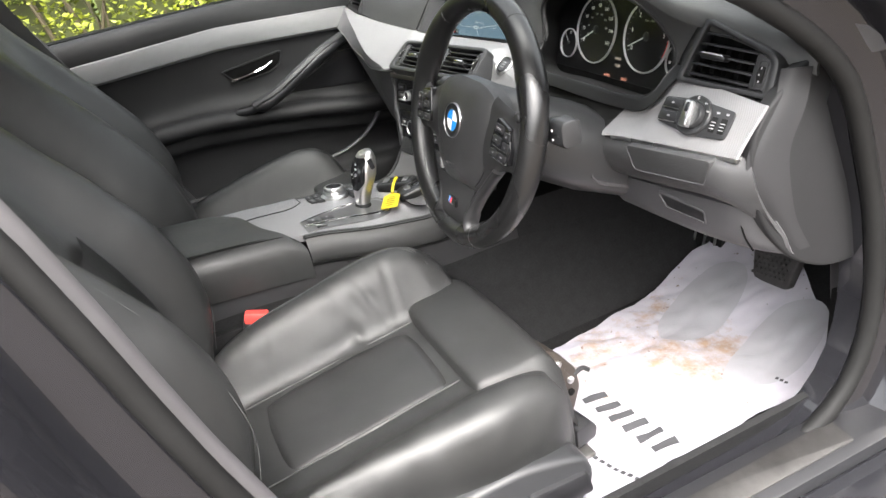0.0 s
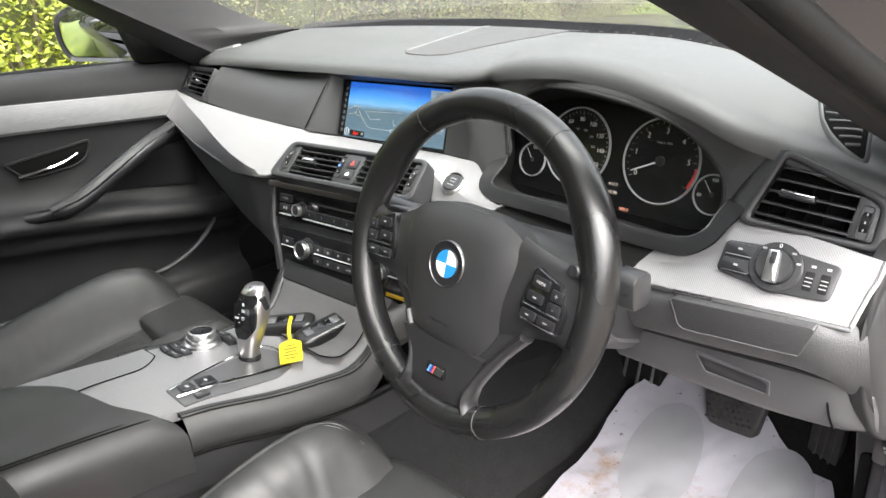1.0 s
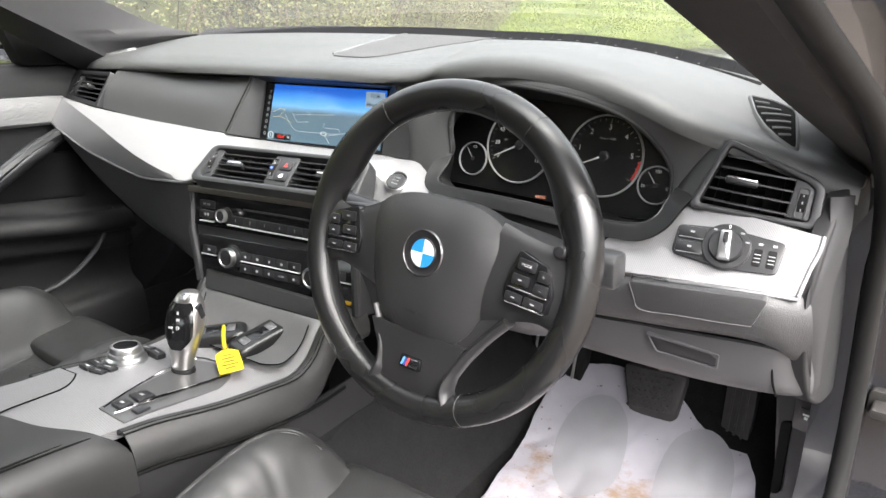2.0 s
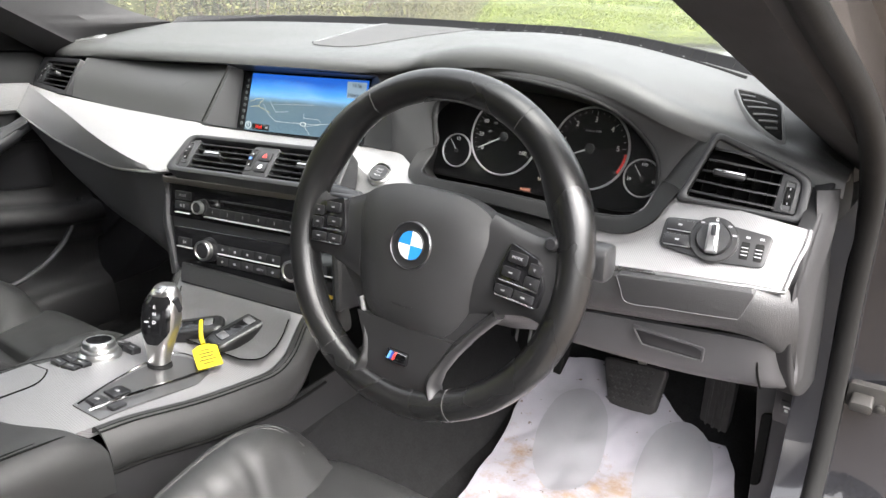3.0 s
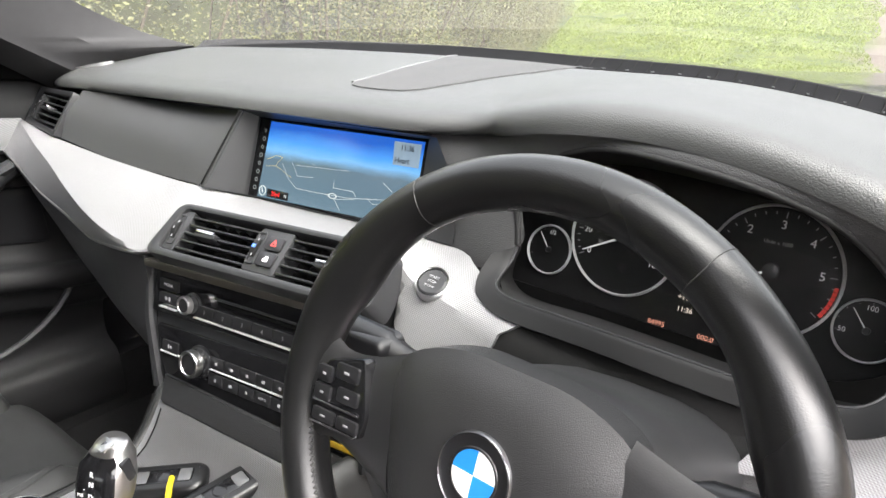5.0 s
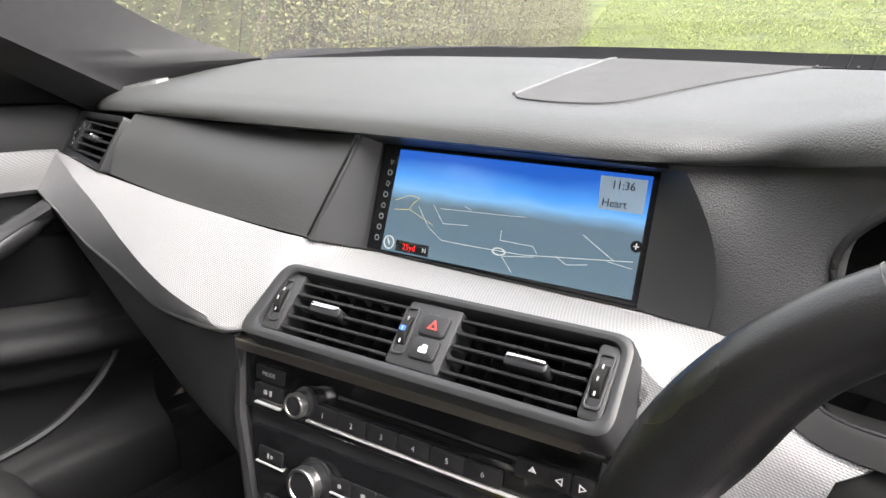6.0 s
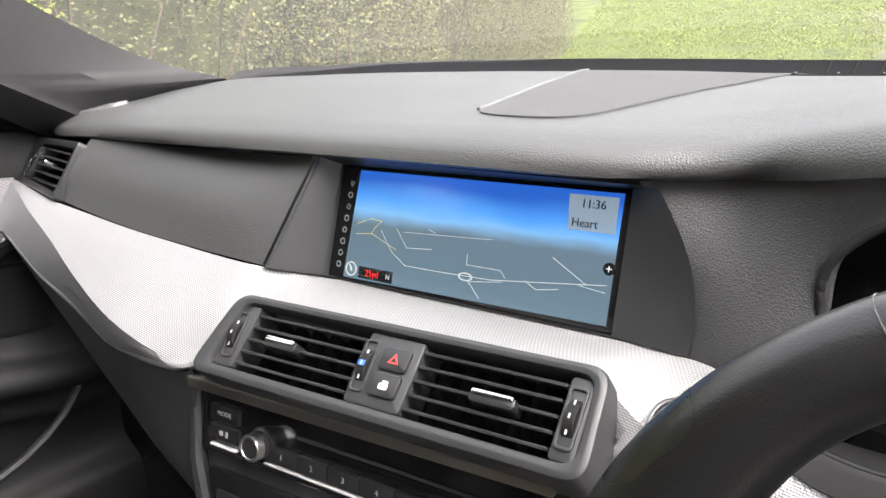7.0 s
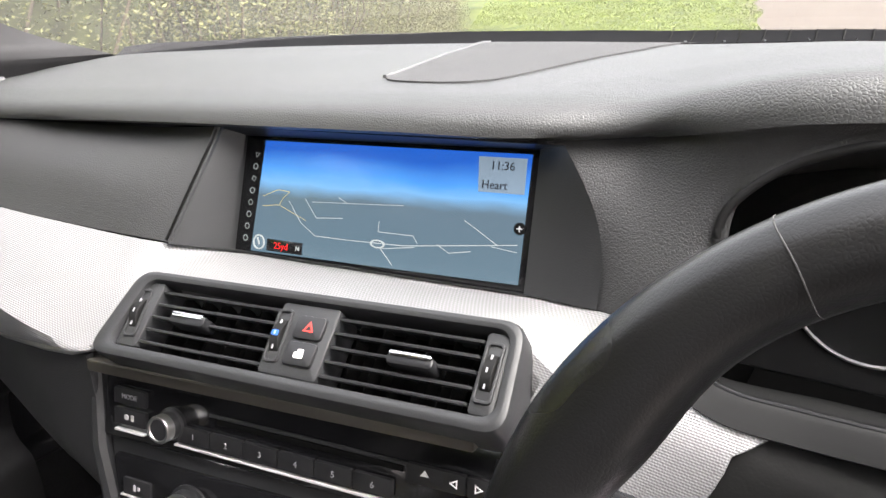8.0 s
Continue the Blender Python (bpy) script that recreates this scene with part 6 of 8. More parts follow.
part("emblem_rim", bm, mat("dull_chrome", (0.35, 0.35, 0.36), 0.3, 1.0, vary=0.05, scale=40), hubp)
for q in range(4):
    bm = bmesh.new()
    o = [(0, 0)] + [(0.0147 * math.cos(radians(90 * q + a)), 0.0147 * math.sin(radians(90 * q + a))) for a in range(0, 91, 10)]
    prism(bm, EM, o, 0.0, 0.0022 + 0.00002 * q, 0.0002, 1)
    part("emblem_quarter", bm, WHITE if q % 2 == 0 else BLUE, hubp)

# spokes: left, right, and the forked lower one
def spoke(sx):
    bm = bmesh.new()
    top = [(sx * 0.075, 0.050), (sx * 0.105, 0.042), (sx * 0.135, 0.039), (sx * 0.158, 0.050)] if sx > 0 else [(-0.075, 0.044), (-0.105, 0.030), (-0.135, 0.025), (-0.158, 0.036)]
    bot = [(sx * 0.070, -0.055), (sx * 0.098, -0.046), (sx * 0.135, -0.040), (sx * 0.164, -0.058)]
    rows = []
    for j, f in enumerate(np.linspace(0, 1, 16)):
        a, b = curve([(*p, 0) for p in top], 12), curve([(*p, 0) for p in bot], 12)
        rows.append([WR @ Vector((p.x * (1 - f) + q.x * f, p.y * (1 - f) + q.y * f, 0.005 - 0.006 * (i / 11) + 0.011 * max(0.0, math.sin(math.pi * f)) ** 0.5)) for i, (p, q) in enumerate(zip(a, b))])
    skin(bm, rows)
    thick(bm, 0.012)
    return bm


SPOKEM = mat("satin_spoke_plastic", (0.018, 0.018, 0.019), 0.36, spec=0.55, vary=0.1, scale=30, bump=0.1, bscale=900)
part("spoke", spoke(1), SPOKEM, SWH)
part("spoke", spoke(-1), SPOKEM, SWH)
text(at(WR, 0.0, -0.062, 0.0240), "AIRBAG", 0.0085, PLAS2, hubp, "embossed_lettering", 0.0006)
bm = bmesh.new()
loft(bm, [[WR @ Vector((u, -0.086, 0.014)) for u in (-0.062, -0.03, 0.03, 0.062)], [WR @ Vector((u, -0.115, 0.012)) for u in (-0.048, -0.02, 0.02, 0.048)], [WR @ Vector((u, -0.138, 0.010)) for u in (-0.040, -0.015, 0.015, 0.040)], [WR @ Vector((u, -0.160, 0.004)) for u in (-0.050, -0.02, 0.02, 0.050)]], 14, 14)
thick(bm, 0.014)
low = part("lower_spoke", bm, SPOKEM, SWH, "satin grey-black lower spoke")
for sx in (1, -1):
    bm = bmesh.new()
    tuck = 0.0 if sx > 0 else 0.012
    tube(bm, curve([WR @ Vector(p) for p in ((sx * 0.100 + tuck, -0.046, 0.002), (sx * 0.077 + tuck, -0.073, 0.001), (sx * 0.055 + tuck * 0.6, -0.106, 0.002), (sx * 0.044, -0.136, 0.003), (sx * 0.052, -0.156, 0.003))][0 if sx > 0 else 1:], 22), [0.0055] * 8 + [0.006] * 8 + [0.007] * 6, 12, flat=1.9, up=tuple(WR.to_3x3() @ Vector((0, 0, 1))))
    part("spoke_edge", bm, SPOKEM, SWH)
# webs between the cover and the spoke edges
for sx in (1, -1):
    bm = bmesh.new()
    loft(bm, [[WR @ Vector((sx * u0, v0, 0.006)), WR @ Vector((sx * (u0 + u1) / 2, (v0 + v1) / 2, 0.006)), WR @ Vector((sx * u1, v1, 0.003))] for (u0, v0), (u1, v1) in (((0.080, -0.020), (0.099, -0.045)), ((0.066, -0.050), (0.075, -0.073)), ((0.050, -0.080), (0.053, -0.106)), ((0.034, -0.100), (0.042, -0.135)), ((0.020, -0.130), (0.050, -0.155)))], 6, 16)
    thick(bm, 0.008)
    part("spoke_web", bm, SPOKEM, SWH)
# striped badge on the lower spoke
BG = at(WR, 0.0, -0.1205, 0.0135)
bm = bmesh.new()
prism(bm, BG, rrect(0.027, 0.014, 0.002), -0.002, 0.001, 0.0005)
bd = part("badge", bm, GLOSS, low)
for k, (mt, w) in enumerate(((mat("light_blue", (0.1, 0.3, 0.6), 0.3), 0.0026), (mat("dark_blue", (0.03, 0.05, 0.25), 0.3), 0.0026), (RED, 0.0026), (CHROME, 0.0125))):
    u = -0.0095 + k * 0.0032 + (0.005 if k == 3 else 0)
    bm = bmesh.new()
    prism(bm, at(BG, u, 0, 0.001), [(-w / 2 - 0.0016, -0.0045), (w / 2 - 0.0016, -0.0045), (w / 2 + 0.0016, 0.0045), (-w / 2 + 0.0016, 0.0045)], 0, 0.0006, 0.0002, 1)
    part("badge_stripe", bm, mt, bd)


def button_pad(sx):
    c = at(WR, sx * 0.122, -0.002, 0.012, -4 * sx)
    o = rpoly([(sx * -0.020, 0.030), (sx * 0.012, 0.022), (sx * 0.024, -0.002), (sx * 0.022, -0.024), (sx * -0.025, -0.023), (sx * -0.028, -0.008)], 0.004)
    pad = part("button_pad", prism(bmesh.new(), c, o, -0.004, 0.006, 0.0015), GLOSS, SWH, "glossy black button pad")
    for u, v, w, h, s in ((-0.008, 0.0175, 0.020, 0.011, "MODE"), (0.012, 0.012, 0.013, 0.011, "+"), (-0.011, 0.002, 0.019, 0.010, ""), (0.012, -0.001, 0.015, 0.011, "-"), (-0.014, -0.0165, 0.019, 0.009, ""), (0.008, -0.0165, 0.021, 0.009, "")):
        d = at(c, sx * u, v, 0.006)
        b = part("wheel_button", prism(bmesh.new(), d, rrect(w, h, 0.002), -0.001, 0.0022, 0.0008), PLAS2, pad)
        if s and sx > 0:
            text(at(d, 0, 0, 0.0024), s, 0.0040 if len(s) > 1 else 0.0065, GREYP, b)
        else:
            bar(at(d, 0, 0, 0.0022), 0, 0, w * 0.22, h * 0.14, GREYP, b)
    for v in (-0.0075, -0.0225):
        bar(at(c, 0, 0, 0.0065), -0.001 * sx, v, 0.042, 0.0014, CHROME, pad, "bright_line", 0.0012)


button_pad(1)
button_pad(-1)
bm = bmesh.new()
lathe(bm, at(WR, 0.142, 0.036, 0.006), [(0.007, 0), (0.007, 0.006), (0.005, 0.008), (0, 0.008)], 18)
part("side_button", bm, PLAS2, SWH)

# steering column and stalks
COL = thing("steering_column", (0.369, 0.12, 0.88), "dark grey steering column shroud with two stalks", "steering column")
bm = bmesh.new()
def colring(n, w, h, dv):
    return [WHF @ Vector((w * math.copysign(abs(math.cos(a)) ** 0.7, math.cos(a)), dv + h * math.copysign(abs(math.sin(a)) ** 0.7, math.sin(a)), n)) for a in np.linspace(0, 6.283, 25)[:-1]]
skin(bm, [colring(-0.02, 0.05, 0.05, 0), colring(-0.035, 0.062, 0.058, -0.004), colring(-0.10, 0.085, 0.062, -0.02), colring(-0.17, 0.10, 0.066, -0.034), colring(-0.25, 0.10, 0.066, -0.045)], closed=True, cap=True)
part("shroud", bm, PLAS, COL, "dark grey column shroud")
bm = bmesh.new()
loft(bm, [[(0.20, 0.20, 0.79), (0.37, 0.215, 0.765), (0.45, 0.215, 0.77)], [(0.22, 0.11, 0.835), (0.37, 0.10, 0.80), (0.455, 0.135, 0.815)], [(0.22, 0.14, 0.87), (0.37, 0.12, 0.87), (0.455, 0.160, 0.865)]], 12, 12)
thick(bm, 0.006)
cl = part("lower_shroud", bm, LOWP, COL, "mid-grey cover below the column")
for k in range(4):
    bar(fr((0.4005 + 0.0098 * k, 0.1060 + 0.0050 * k, 0.815), (0.887, 0.461, 0), (0.02, 0.05, 1)), 0, 0, 0.004 if k != 1 else 0.009, 0.002, GREYP, cl)
for sx in (1, -1):
    bm = bmesh.new()
    lift = 0.0 if sx > 0 else 0.010
    p0, p1, p2, p3 = (WHF @ Vector(p) for p in ((sx * 0.06, 0.005, -0.05), (sx * 0.11, 0.008 + lift * 0.6, -0.055), (sx * 0.14, 0.012 + lift, -0.05), (sx * 0.178, 0.016 + lift, -0.046)))
    tube(bm, curve([p0, p1, p2, p3], 14), [0.009] * 5 + [0.012] * 4 + [0.0155] * 5, 12, flat=1.15)
    st = part("stalk", bm, PLAS2, COL)
    if sx > 0:
        bm = bmesh.new()
        c = fr(p3 - Vector((0.004, 0, 0)), (0, 1, 0), (0, 0, 1))
        prism(bm, c, rrect(0.030, 0.036, 0.009), -0.016, 0.010, 0.004)
        e = part("stalk_end", bm, PLAS, st)
        for dv in (0.006, -0.006):
            bar(fr(p3 + Vector((-0.012, -0.0185, dv)), (1, 0, 0), (0, 0, 1)), 0, 0, 0.004, 0.003, WHITE, e)
    else:
        bm = bmesh.new()
        prism(bm, fr(p3 + Vector((0.016, 0, 0)), (1, 0, 0), (0, 0, 1)), rrect(0.062, 0.022, 0.008), -0.013, 0.013, 0.005, 3)
        part("stalk_end", bm, PLAS2, st)

# ---- centre stack: radio and climate units ----
RUF = fr((-0.13, 0.09, 0.86), (0.31, 0.043, 0), (0, 0.012, 0.06))
STK = thing("centre_stack", (-0.03, 0.15, 0.75), "dark grey centre stack housing below the vents", "centre stack")
bm = bmesh.new()
prism(bm, RUF, rpoly([(-0.082, 0.036), (0.258, 0.04), (0.258, -0.125), (0.0, -0.125), (-0.058, -0.118)], 0.01), -0.10, -0.008, 0.004)
part("housing", bm, PLAS, STK)
for a, b in (((-0.082, 0.034), (-0.060, -0.118)), ((0.254, 0.026), (0.254, -0.118))):
    bm = bmesh.new()
    tube(bm, [RUF @ Vector((a[0] + 0.004, a[1], -0.006)), RUF @ Vector((a[0] * 0.55 + b[0] * 0.45 - 0.004, -0.035, -0.004)), RUF @ Vector((b[0], b[1], -0.008))], 0.007, 8)
    part("side_edge", bm, PLAS, STK)
bm = bmesh.new()
prism(bm, RUF, rpoly([(-0.074, 0.037), (0.243, 0.0425), (0.243, 0.0325), (-0.072, 0.028)], 0.002), -0.02, 0.011, 0.0015)
part("satin_strip", bm, mat("dark_satin_strip", (0.13, 0.12, 0.105), 0.35, 0.6, vary=0.06, scale=30), STK, "thin pewter strip above the radio")
RAD = thing("radio_unit", (0.0, 0.10, 0.84), "glossy black radio with disc slot and number keys", "radio")
bm = bmesh.new()
prism(bm, RUF, rpoly([(-0.066, 0.028), (0.258, 0.033), (0.258, -0.024), (-0.072, -0.026)], 0.003), -0.03, -0.002, 0.002)
part("face", bm, GLOSS, RAD)
bm = bmesh.new()
prism(bm, RUF, rrect(0.15, 0.0045, 0.001, 0.117, 0.0065), -0.004, -0.001, 0.0006)
part("disc_slot", bm, DARK, RAD)
bm = bmesh.new()
tube(bm, [RUF @ Vector((0.036, 0.0105, -0.001)), RUF @ Vector((0.117, 0.0115, 0.0)), RUF @ Vector((0.196, 0.0105, -0.001))], 0.0014, 6)
part("slot_lip", bm, PLAS, RAD)


def key(u, v, w, h, label, size, parent, unit=RUF, n=0.0):
    b = part("key", prism(bmesh.new(), at(unit, u, v, n), rrect(w, h, 0.0012), -0.004, 0.0012, 0.0006), PLAS2, parent)
    if label:
        text(at(unit, u, v, n + 0.0013), label, size, GREYP, b)
    return b


key(-0.040, 0.010, 0.032, 0.0125, "MODE", 0.0055, RAD)
kb = key(-0.040, -0.006, 0.032, 0.0125, "", 0, RAD)
bar(at(RUF, -0.040, -0.006, 0.0012), -0.003, 0, 0.004, 0.004, GREYP, kb)
bar(at(RUF, -0.040, -0.006, 0.0012), 0.003, 0, 0.003, 0.005, GREYP, kb)
for i in range(6):
    key(0.022 + i * 0.0298, -0.0085, 0.0288, 0.013, str(i + 1), 0.0062, RAD)
ek = key(0.208, 0.006, 0.026, 0.013, "", 0, RAD)
bm = bmesh.new()
prism(bm, at(RUF, 0.208, 0.007, 0.0013), [(-0.003, -0.001), (0.003, -0.001), (0, 0.003)], 0, 0.0004, 0.0001, 1)
part("eject_mark", bm, WHITE, ek)
for u, s in ((0.2275, -1), (0.244, 1)):
    k2 = key(u, 0.006, 0.0155, 0.013, "", 0, RAD)
    bm = bmesh.new()
    rim(bm, at(RUF, u, 0.006, 0.0013), [(-0.0025 * s, -0.003), (0.003 * s, 0), (-0.0025 * s, 0.003)], [(-0.0016 * s, -0.0016), (0.0014 * s, 0), (-0.0016 * s, 0.0016)], 0, 0.0003, 0.0001)
    part("skip_mark", bm, WHITE, k2)
bm = bmesh.new()
for u0, u1 in ((-0.056, -0.026), (0.004, 0.255)):
    prism(bm, RUF, rrect(u1 - u0, 0.0018, 0.0006, (u0 + u1) / 2, -0.0175), -0.002, 0.0014, 0.0006)
part("bright_line", bm, LINE, RAD, "chrome line under the keys")


def turn_knob(m, r, h, parent):
    k = part("knob", lathe(bmesh.new(), m, [(r * 1.18, -0.003), (r * 1.18, 0.001), (r * 1.02, 0.002), (r, h * 0.45), (r * 0.97, h * 0.5)], 36), PLAS2, parent)
    bm = bmesh.new()
    rows = [(r * 0.97, h * 0.45), (r * 0.985, h * 0.9), (r * 0.92, h), (r * 0.78, h), (r * 0.74, h * 0.93)]
    lathe(bm, m, rows, 36)
    part("knob_ring", bm, SATIN, k, "satin silver knob ring")
    bm = bmesh.new()
    lathe(bm, m, [(r * 0.76, h * 0.5), (r * 0.76, h * 0.92), (r * 0.6, h * 0.955), (0, h * 0.94)], 30)
    part("knob_cap", bm, PLAS2, k)


turn_knob(at(RUF, 0.001, -0.003, 0.0), 0.0106, 0.014, RAD)

CLI = thing("climate_unit", (0.0, 0.09, 0.77), "glossy black climate panel with two silver knobs", "climate control")
CUF = at(RUF, 0, 0, -0.004)
bm = bmesh.new()
prism(bm, CUF, rpoly([(-0.066, -0.040), (0.255, -0.036), (0.255, -0.108), (0.2, -0.114), (-0.03, -0.116), (-0.054, -0.106)], 0.008), -0.04, -0.001, 0.002)
part("face", bm, GLOSS, CLI)
turn_knob(at(CUF, 0.014, -0.068, 0.0), 0.0160, 0.018, CLI)
turn_knob(at(CUF, 0.183, -0.071, 0.0), 0.0160, 0.018, CLI)
bm = bmesh.new()
for u0, u1 in ((-0.055, -0.022), (0.026, 0.150), (0.196, 0.245)):
    prism(bm, CUF, rrect(u1 - u0, 0.0018, 0.0006, (u0 + u1) / 2, -0.072), -0.002, 0.0016, 0.0006)
part("bright_line", bm, LINE, CLI)
for i in range(5):
    u = 0.041 + i * 0.0245
    for v in (-0.064, -0.083):
        b = key(u, v, 0.0235, 0.0135, "AUTO" if (i == 3 and v < -0.07) else "", 0.0042, CLI, CUF)
        if not (i == 3 and v < -0.07):
            bar(at(CUF, u, v, 0.0012), 0, 0, 0.0035 + 0.0012 * (i % 2), 0.0035, GREYP, b)
for u in (-0.038, 0.220):
    b = key(u, -0.064, 0.028, 0.0135, "", 0, CLI, CUF)
    bar(at(CUF, u, -0.064, 0.0012), -0.002, 0, 0.002, 0.005, GREYP, b)
    bar(at(CUF, u, -0.064, 0.0012), 0.002, 0.0, 0.003, 0.003, GREYP, b)
# yellow reflection on the panel, painted as a thin amber bar
bm = bmesh.new()
prism(bm, CUF, rrect(0.05, 0.006, 0.001, 0.222, -0.101), -0.002, 0.0006, 0.0003)
part("amber_reflection", bm, mat("amber_reflection", (0.25, 0.16, 0.01), 0.4), CLI)

# ---- centre console ----
CON = thing("centre_console", (-0.02, -0.2, 0.62), "centre console with silver patterned surface and padded side", "centre console")


def con_z(y):
    return float(np.interp(y, [-0.45, -0.30, -0.19, -0.09, 0.0, 0.02, 0.035, 0.05, 0.08], [0.735, 0.732, 0.722, 0.703, 0.696, 0.702, 0.714, 0.735, 0.758]))


YS = [-0.44, -0.36, -0.28, -0.238, -0.20, -0.12, -0.05, 0.0, 0.03, 0.055, 0.075]
RX = [0.066, 0.066, 0.070, 0.073, 0.078, 0.090, 0.096, 0.098, 0.098, 0.097, 0.096]
LX = [-0.138, -0.136, -0.128, -0.122, -0.118, -0.118, -0.130, -0.146, -0.158, -0.166, -0.172]
bm = bmesh.new()
loft(bm, [[(l, y, con_z(y) - 0.002), (l * 0.6 + r * 0.4, y, con_z(y) + 0.003), (r * 0.7 + l * 0.3, y, con_z(y) - 0.001), (r, y, con_z(y) - 0.006)] for y, l, r in zip(YS, LX, RX)], 16, 40)
thick(bm, 0.012)
part("top_plate", bm, TRIM, CON, "silver patterned console surface")
# padded leather sides
for sgn, XS in ((1, RX), (-1, LX)):
    bm = bmesh.new()
    loft(bm, [[(x - 0.002 * sgn, y, con_z(y) - 0.010), (x + 0.007 * sgn, y, con_z(y) - 0.002), (x + 0.017 * sgn, y, con_z(y) - 0.006), (x + 0.027 * sgn, y, con_z(y) - 0.022), (x + 0.030 * sgn, y, con_z(y) - 0.045), (x + 0.026 * sgn, y, con_z(y) - 0.055)] for y, x in list(zip(YS, XS)) + [(0.13, XS[-1] + 0.004 * sgn)] if y > -0.24], 18, 30)
    thick(bm, 0.004)
    sd = part("padded_side", bm, LEATHER, CON, "stitched black leather console edge")
    bm = bmesh.new()
    path = curve([(x + 0.0175 * sgn, y, con_z(y) - 0.0052) for y, x in zip(YS, XS) if y > -0.24], 110)
    tube(bm, path, 0.0011, 5)
    tube(bm, [p + Vector((-0.0048 * sgn, 0, 0.0016)) for p in path], 0.0009, 5)
    part("stitch_line", bm, SEAM, sd)
bm = bmesh.new()
for sgn, XS in ((1, RX), (-1, LX)):
    loft(bm, [[(x + 0.024 * sgn, y, con_z(min(y, 0.0)) - 0.05), (x + 0.027 * sgn, y, con_z(min(y, 0.0)) - 0.075), (x + 0.031 * sgn, y, con_z(min(y, 0.0)) - 0.105)] for y, x in list(zip(YS, XS)) + [(0.16, XS[-1])]], 8, 26)
    loft(bm, [[(x + 0.024 * sgn, y, con_z(min(y, 0.0)) - 0.05), (x + 0.034 * sgn, y, 0.56), (x + 0.04 * sgn, y, 0.42)] for y, x in ((-0.85, XS[0]), (-0.44, XS[0]))], 10, 8)
thick(bm, 0.004)
part("side_panel", bm, DOORP, CON, "black side panel of the console")
for sgn, XS in ((1, RX), (-1, LX)):
    bm = bmesh.new()
    tube(bm, curve([(x + 0.0295 * sgn, y, con_z(min(y, 0.0)) - 0.054) for y, x in zip(YS, XS)], 60), 0.0024, 6)
    part("pad_gap", bm, DARK, CON)
for sgn, XS in ((1, RX), (-1, LX)):
    bm = bmesh.new()
    loft(bm, [[(x + 0.0285 * sgn, y, con_z(min(y, 0.0)) - 0.098), (x + 0.034 * sgn, y, 0.56), (x + 0.04 * sgn, y, 0.42)] for y, x in list(zip(YS, XS)) + [(0.2, XS[-1]), (0.42, XS[-1] + 0.01 * sgn)]], 10, 26)
    loft(bm, [[(x + 0.018 * sgn, y, con_z(0) - 0.04), (x + 0.0285 * sgn, y, con_z(0) - 0.099)] for y, x in ((0.15, XS[-1]), (0.42, XS[-1] + 0.01 * sgn))], 4, 4)
    thick(bm, 0.004)
    part("side_carpet", bm, CARPET, CON, "black carpet on the tunnel side")
bm = bmesh.new()
cube(bm, (-0.13, -0.9, 0.45), (0.07, 0.10, 0.66), 0.01)
part("core", bm, DARK, CON)
# ashtray lid
bm = bmesh.new()
rows = []
for k in range(15):
    y = -0.026 + 0.080 * k / 14
    l, r = np.interp(y, YS, LX) + 0.022, np.interp(y, YS, RX) - 0.014
    if k < 3:
        l, r = l + 0.02 * (1 - k / 3) ** 2, r - 0.02 * (1 - k / 3) ** 2
    rows.append([Vector((l + (r - l) * j / 20, y + 0.05 * (l + (r - l) * j / 20 + 0.03), con_z(y) + 0.0065)) for j in range(21)])
skin(bm, rows)
bmesh.ops.solidify(bm, geom=bm.faces[:], thickness=0.006)
part("ashtray_lid", bm, TRIM, CON, "silver patterned ashtray lid", 50)
bm = bmesh.new()
ol = [rows[0][j] for j in range(21)] + [rows[i][20] for i in range(1, 14)]
tube(bm, [p + Vector((0, -0.0005, 0.0002)) for p in ol], 0.0010, 5)
tube(bm, [rows[i][0] for i in range(14)], 0.0010, 5)
part("lid_gap", bm, DARK, CON)
LIDF = fr((-0.03, 0.066, 0.750), (1, 0.1, 0), (0.0, 0.7, 0.7))
bm = bmesh.new()
prism(bm, LIDF, rpoly([(-0.135, 0.022), (0.135, 0.018), (0.130, -0.012), (-0.118, -0.010)], 0.005), -0.015, 0.005, 0.003)
part("stack_foot", bm, DOORP, CON)
# gear selector gate
GF = fr((0.020, -0.125, con_z(-0.125) + 0.003), (1, 0.08, 0), (-0.08, 0.99, -0.16))
def con_surf(x, y):
    """Height of the console's top plate."""
    a, b = float(np.interp(y, YS, LX)), float(np.interp(y, YS, RX))
    return con_z(y) + float(np.interp((x - a) / (b - a), [0, 0.4, 0.7, 1], [-0.002, 0.003, -0.001, -0.006]))


bm = bmesh.new()
rows = []
for v in np.linspace(-0.105, 0.070, 36):
    u0 = float(np.interp(v, [-0.105, -0.05, 0.045, 0.062, 0.070], [-0.008, -0.018, -0.040, -0.034, -0.014]))
    u1 = float(np.interp(v, [-0.105, 0.03, 0.060, 0.070], [0.040, 0.048, 0.036, 0.022]))
    row = []
    for f in np.linspace(0, 1, 14):
        p = GF @ Vector((u0 + (u1 - u0) * f, v, 0))
        row.append(Vector((p.x, p.y, con_surf(p.x, p.y) + 0.0022)))
    rows.append(row)
skin(bm, rows)
bmesh.ops.recalc_face_normals(bm, faces=bm.faces)
bmesh.ops.solidify(bm, geom=bm.faces[:], thickness=0.004)
part("gate", bm, mat("gate_grey", (0.13, 0.13, 0.132), 0.36, 0.6, vary=0.08, scale=20), CON, "dark satin gear gate")
bm = bmesh.new()


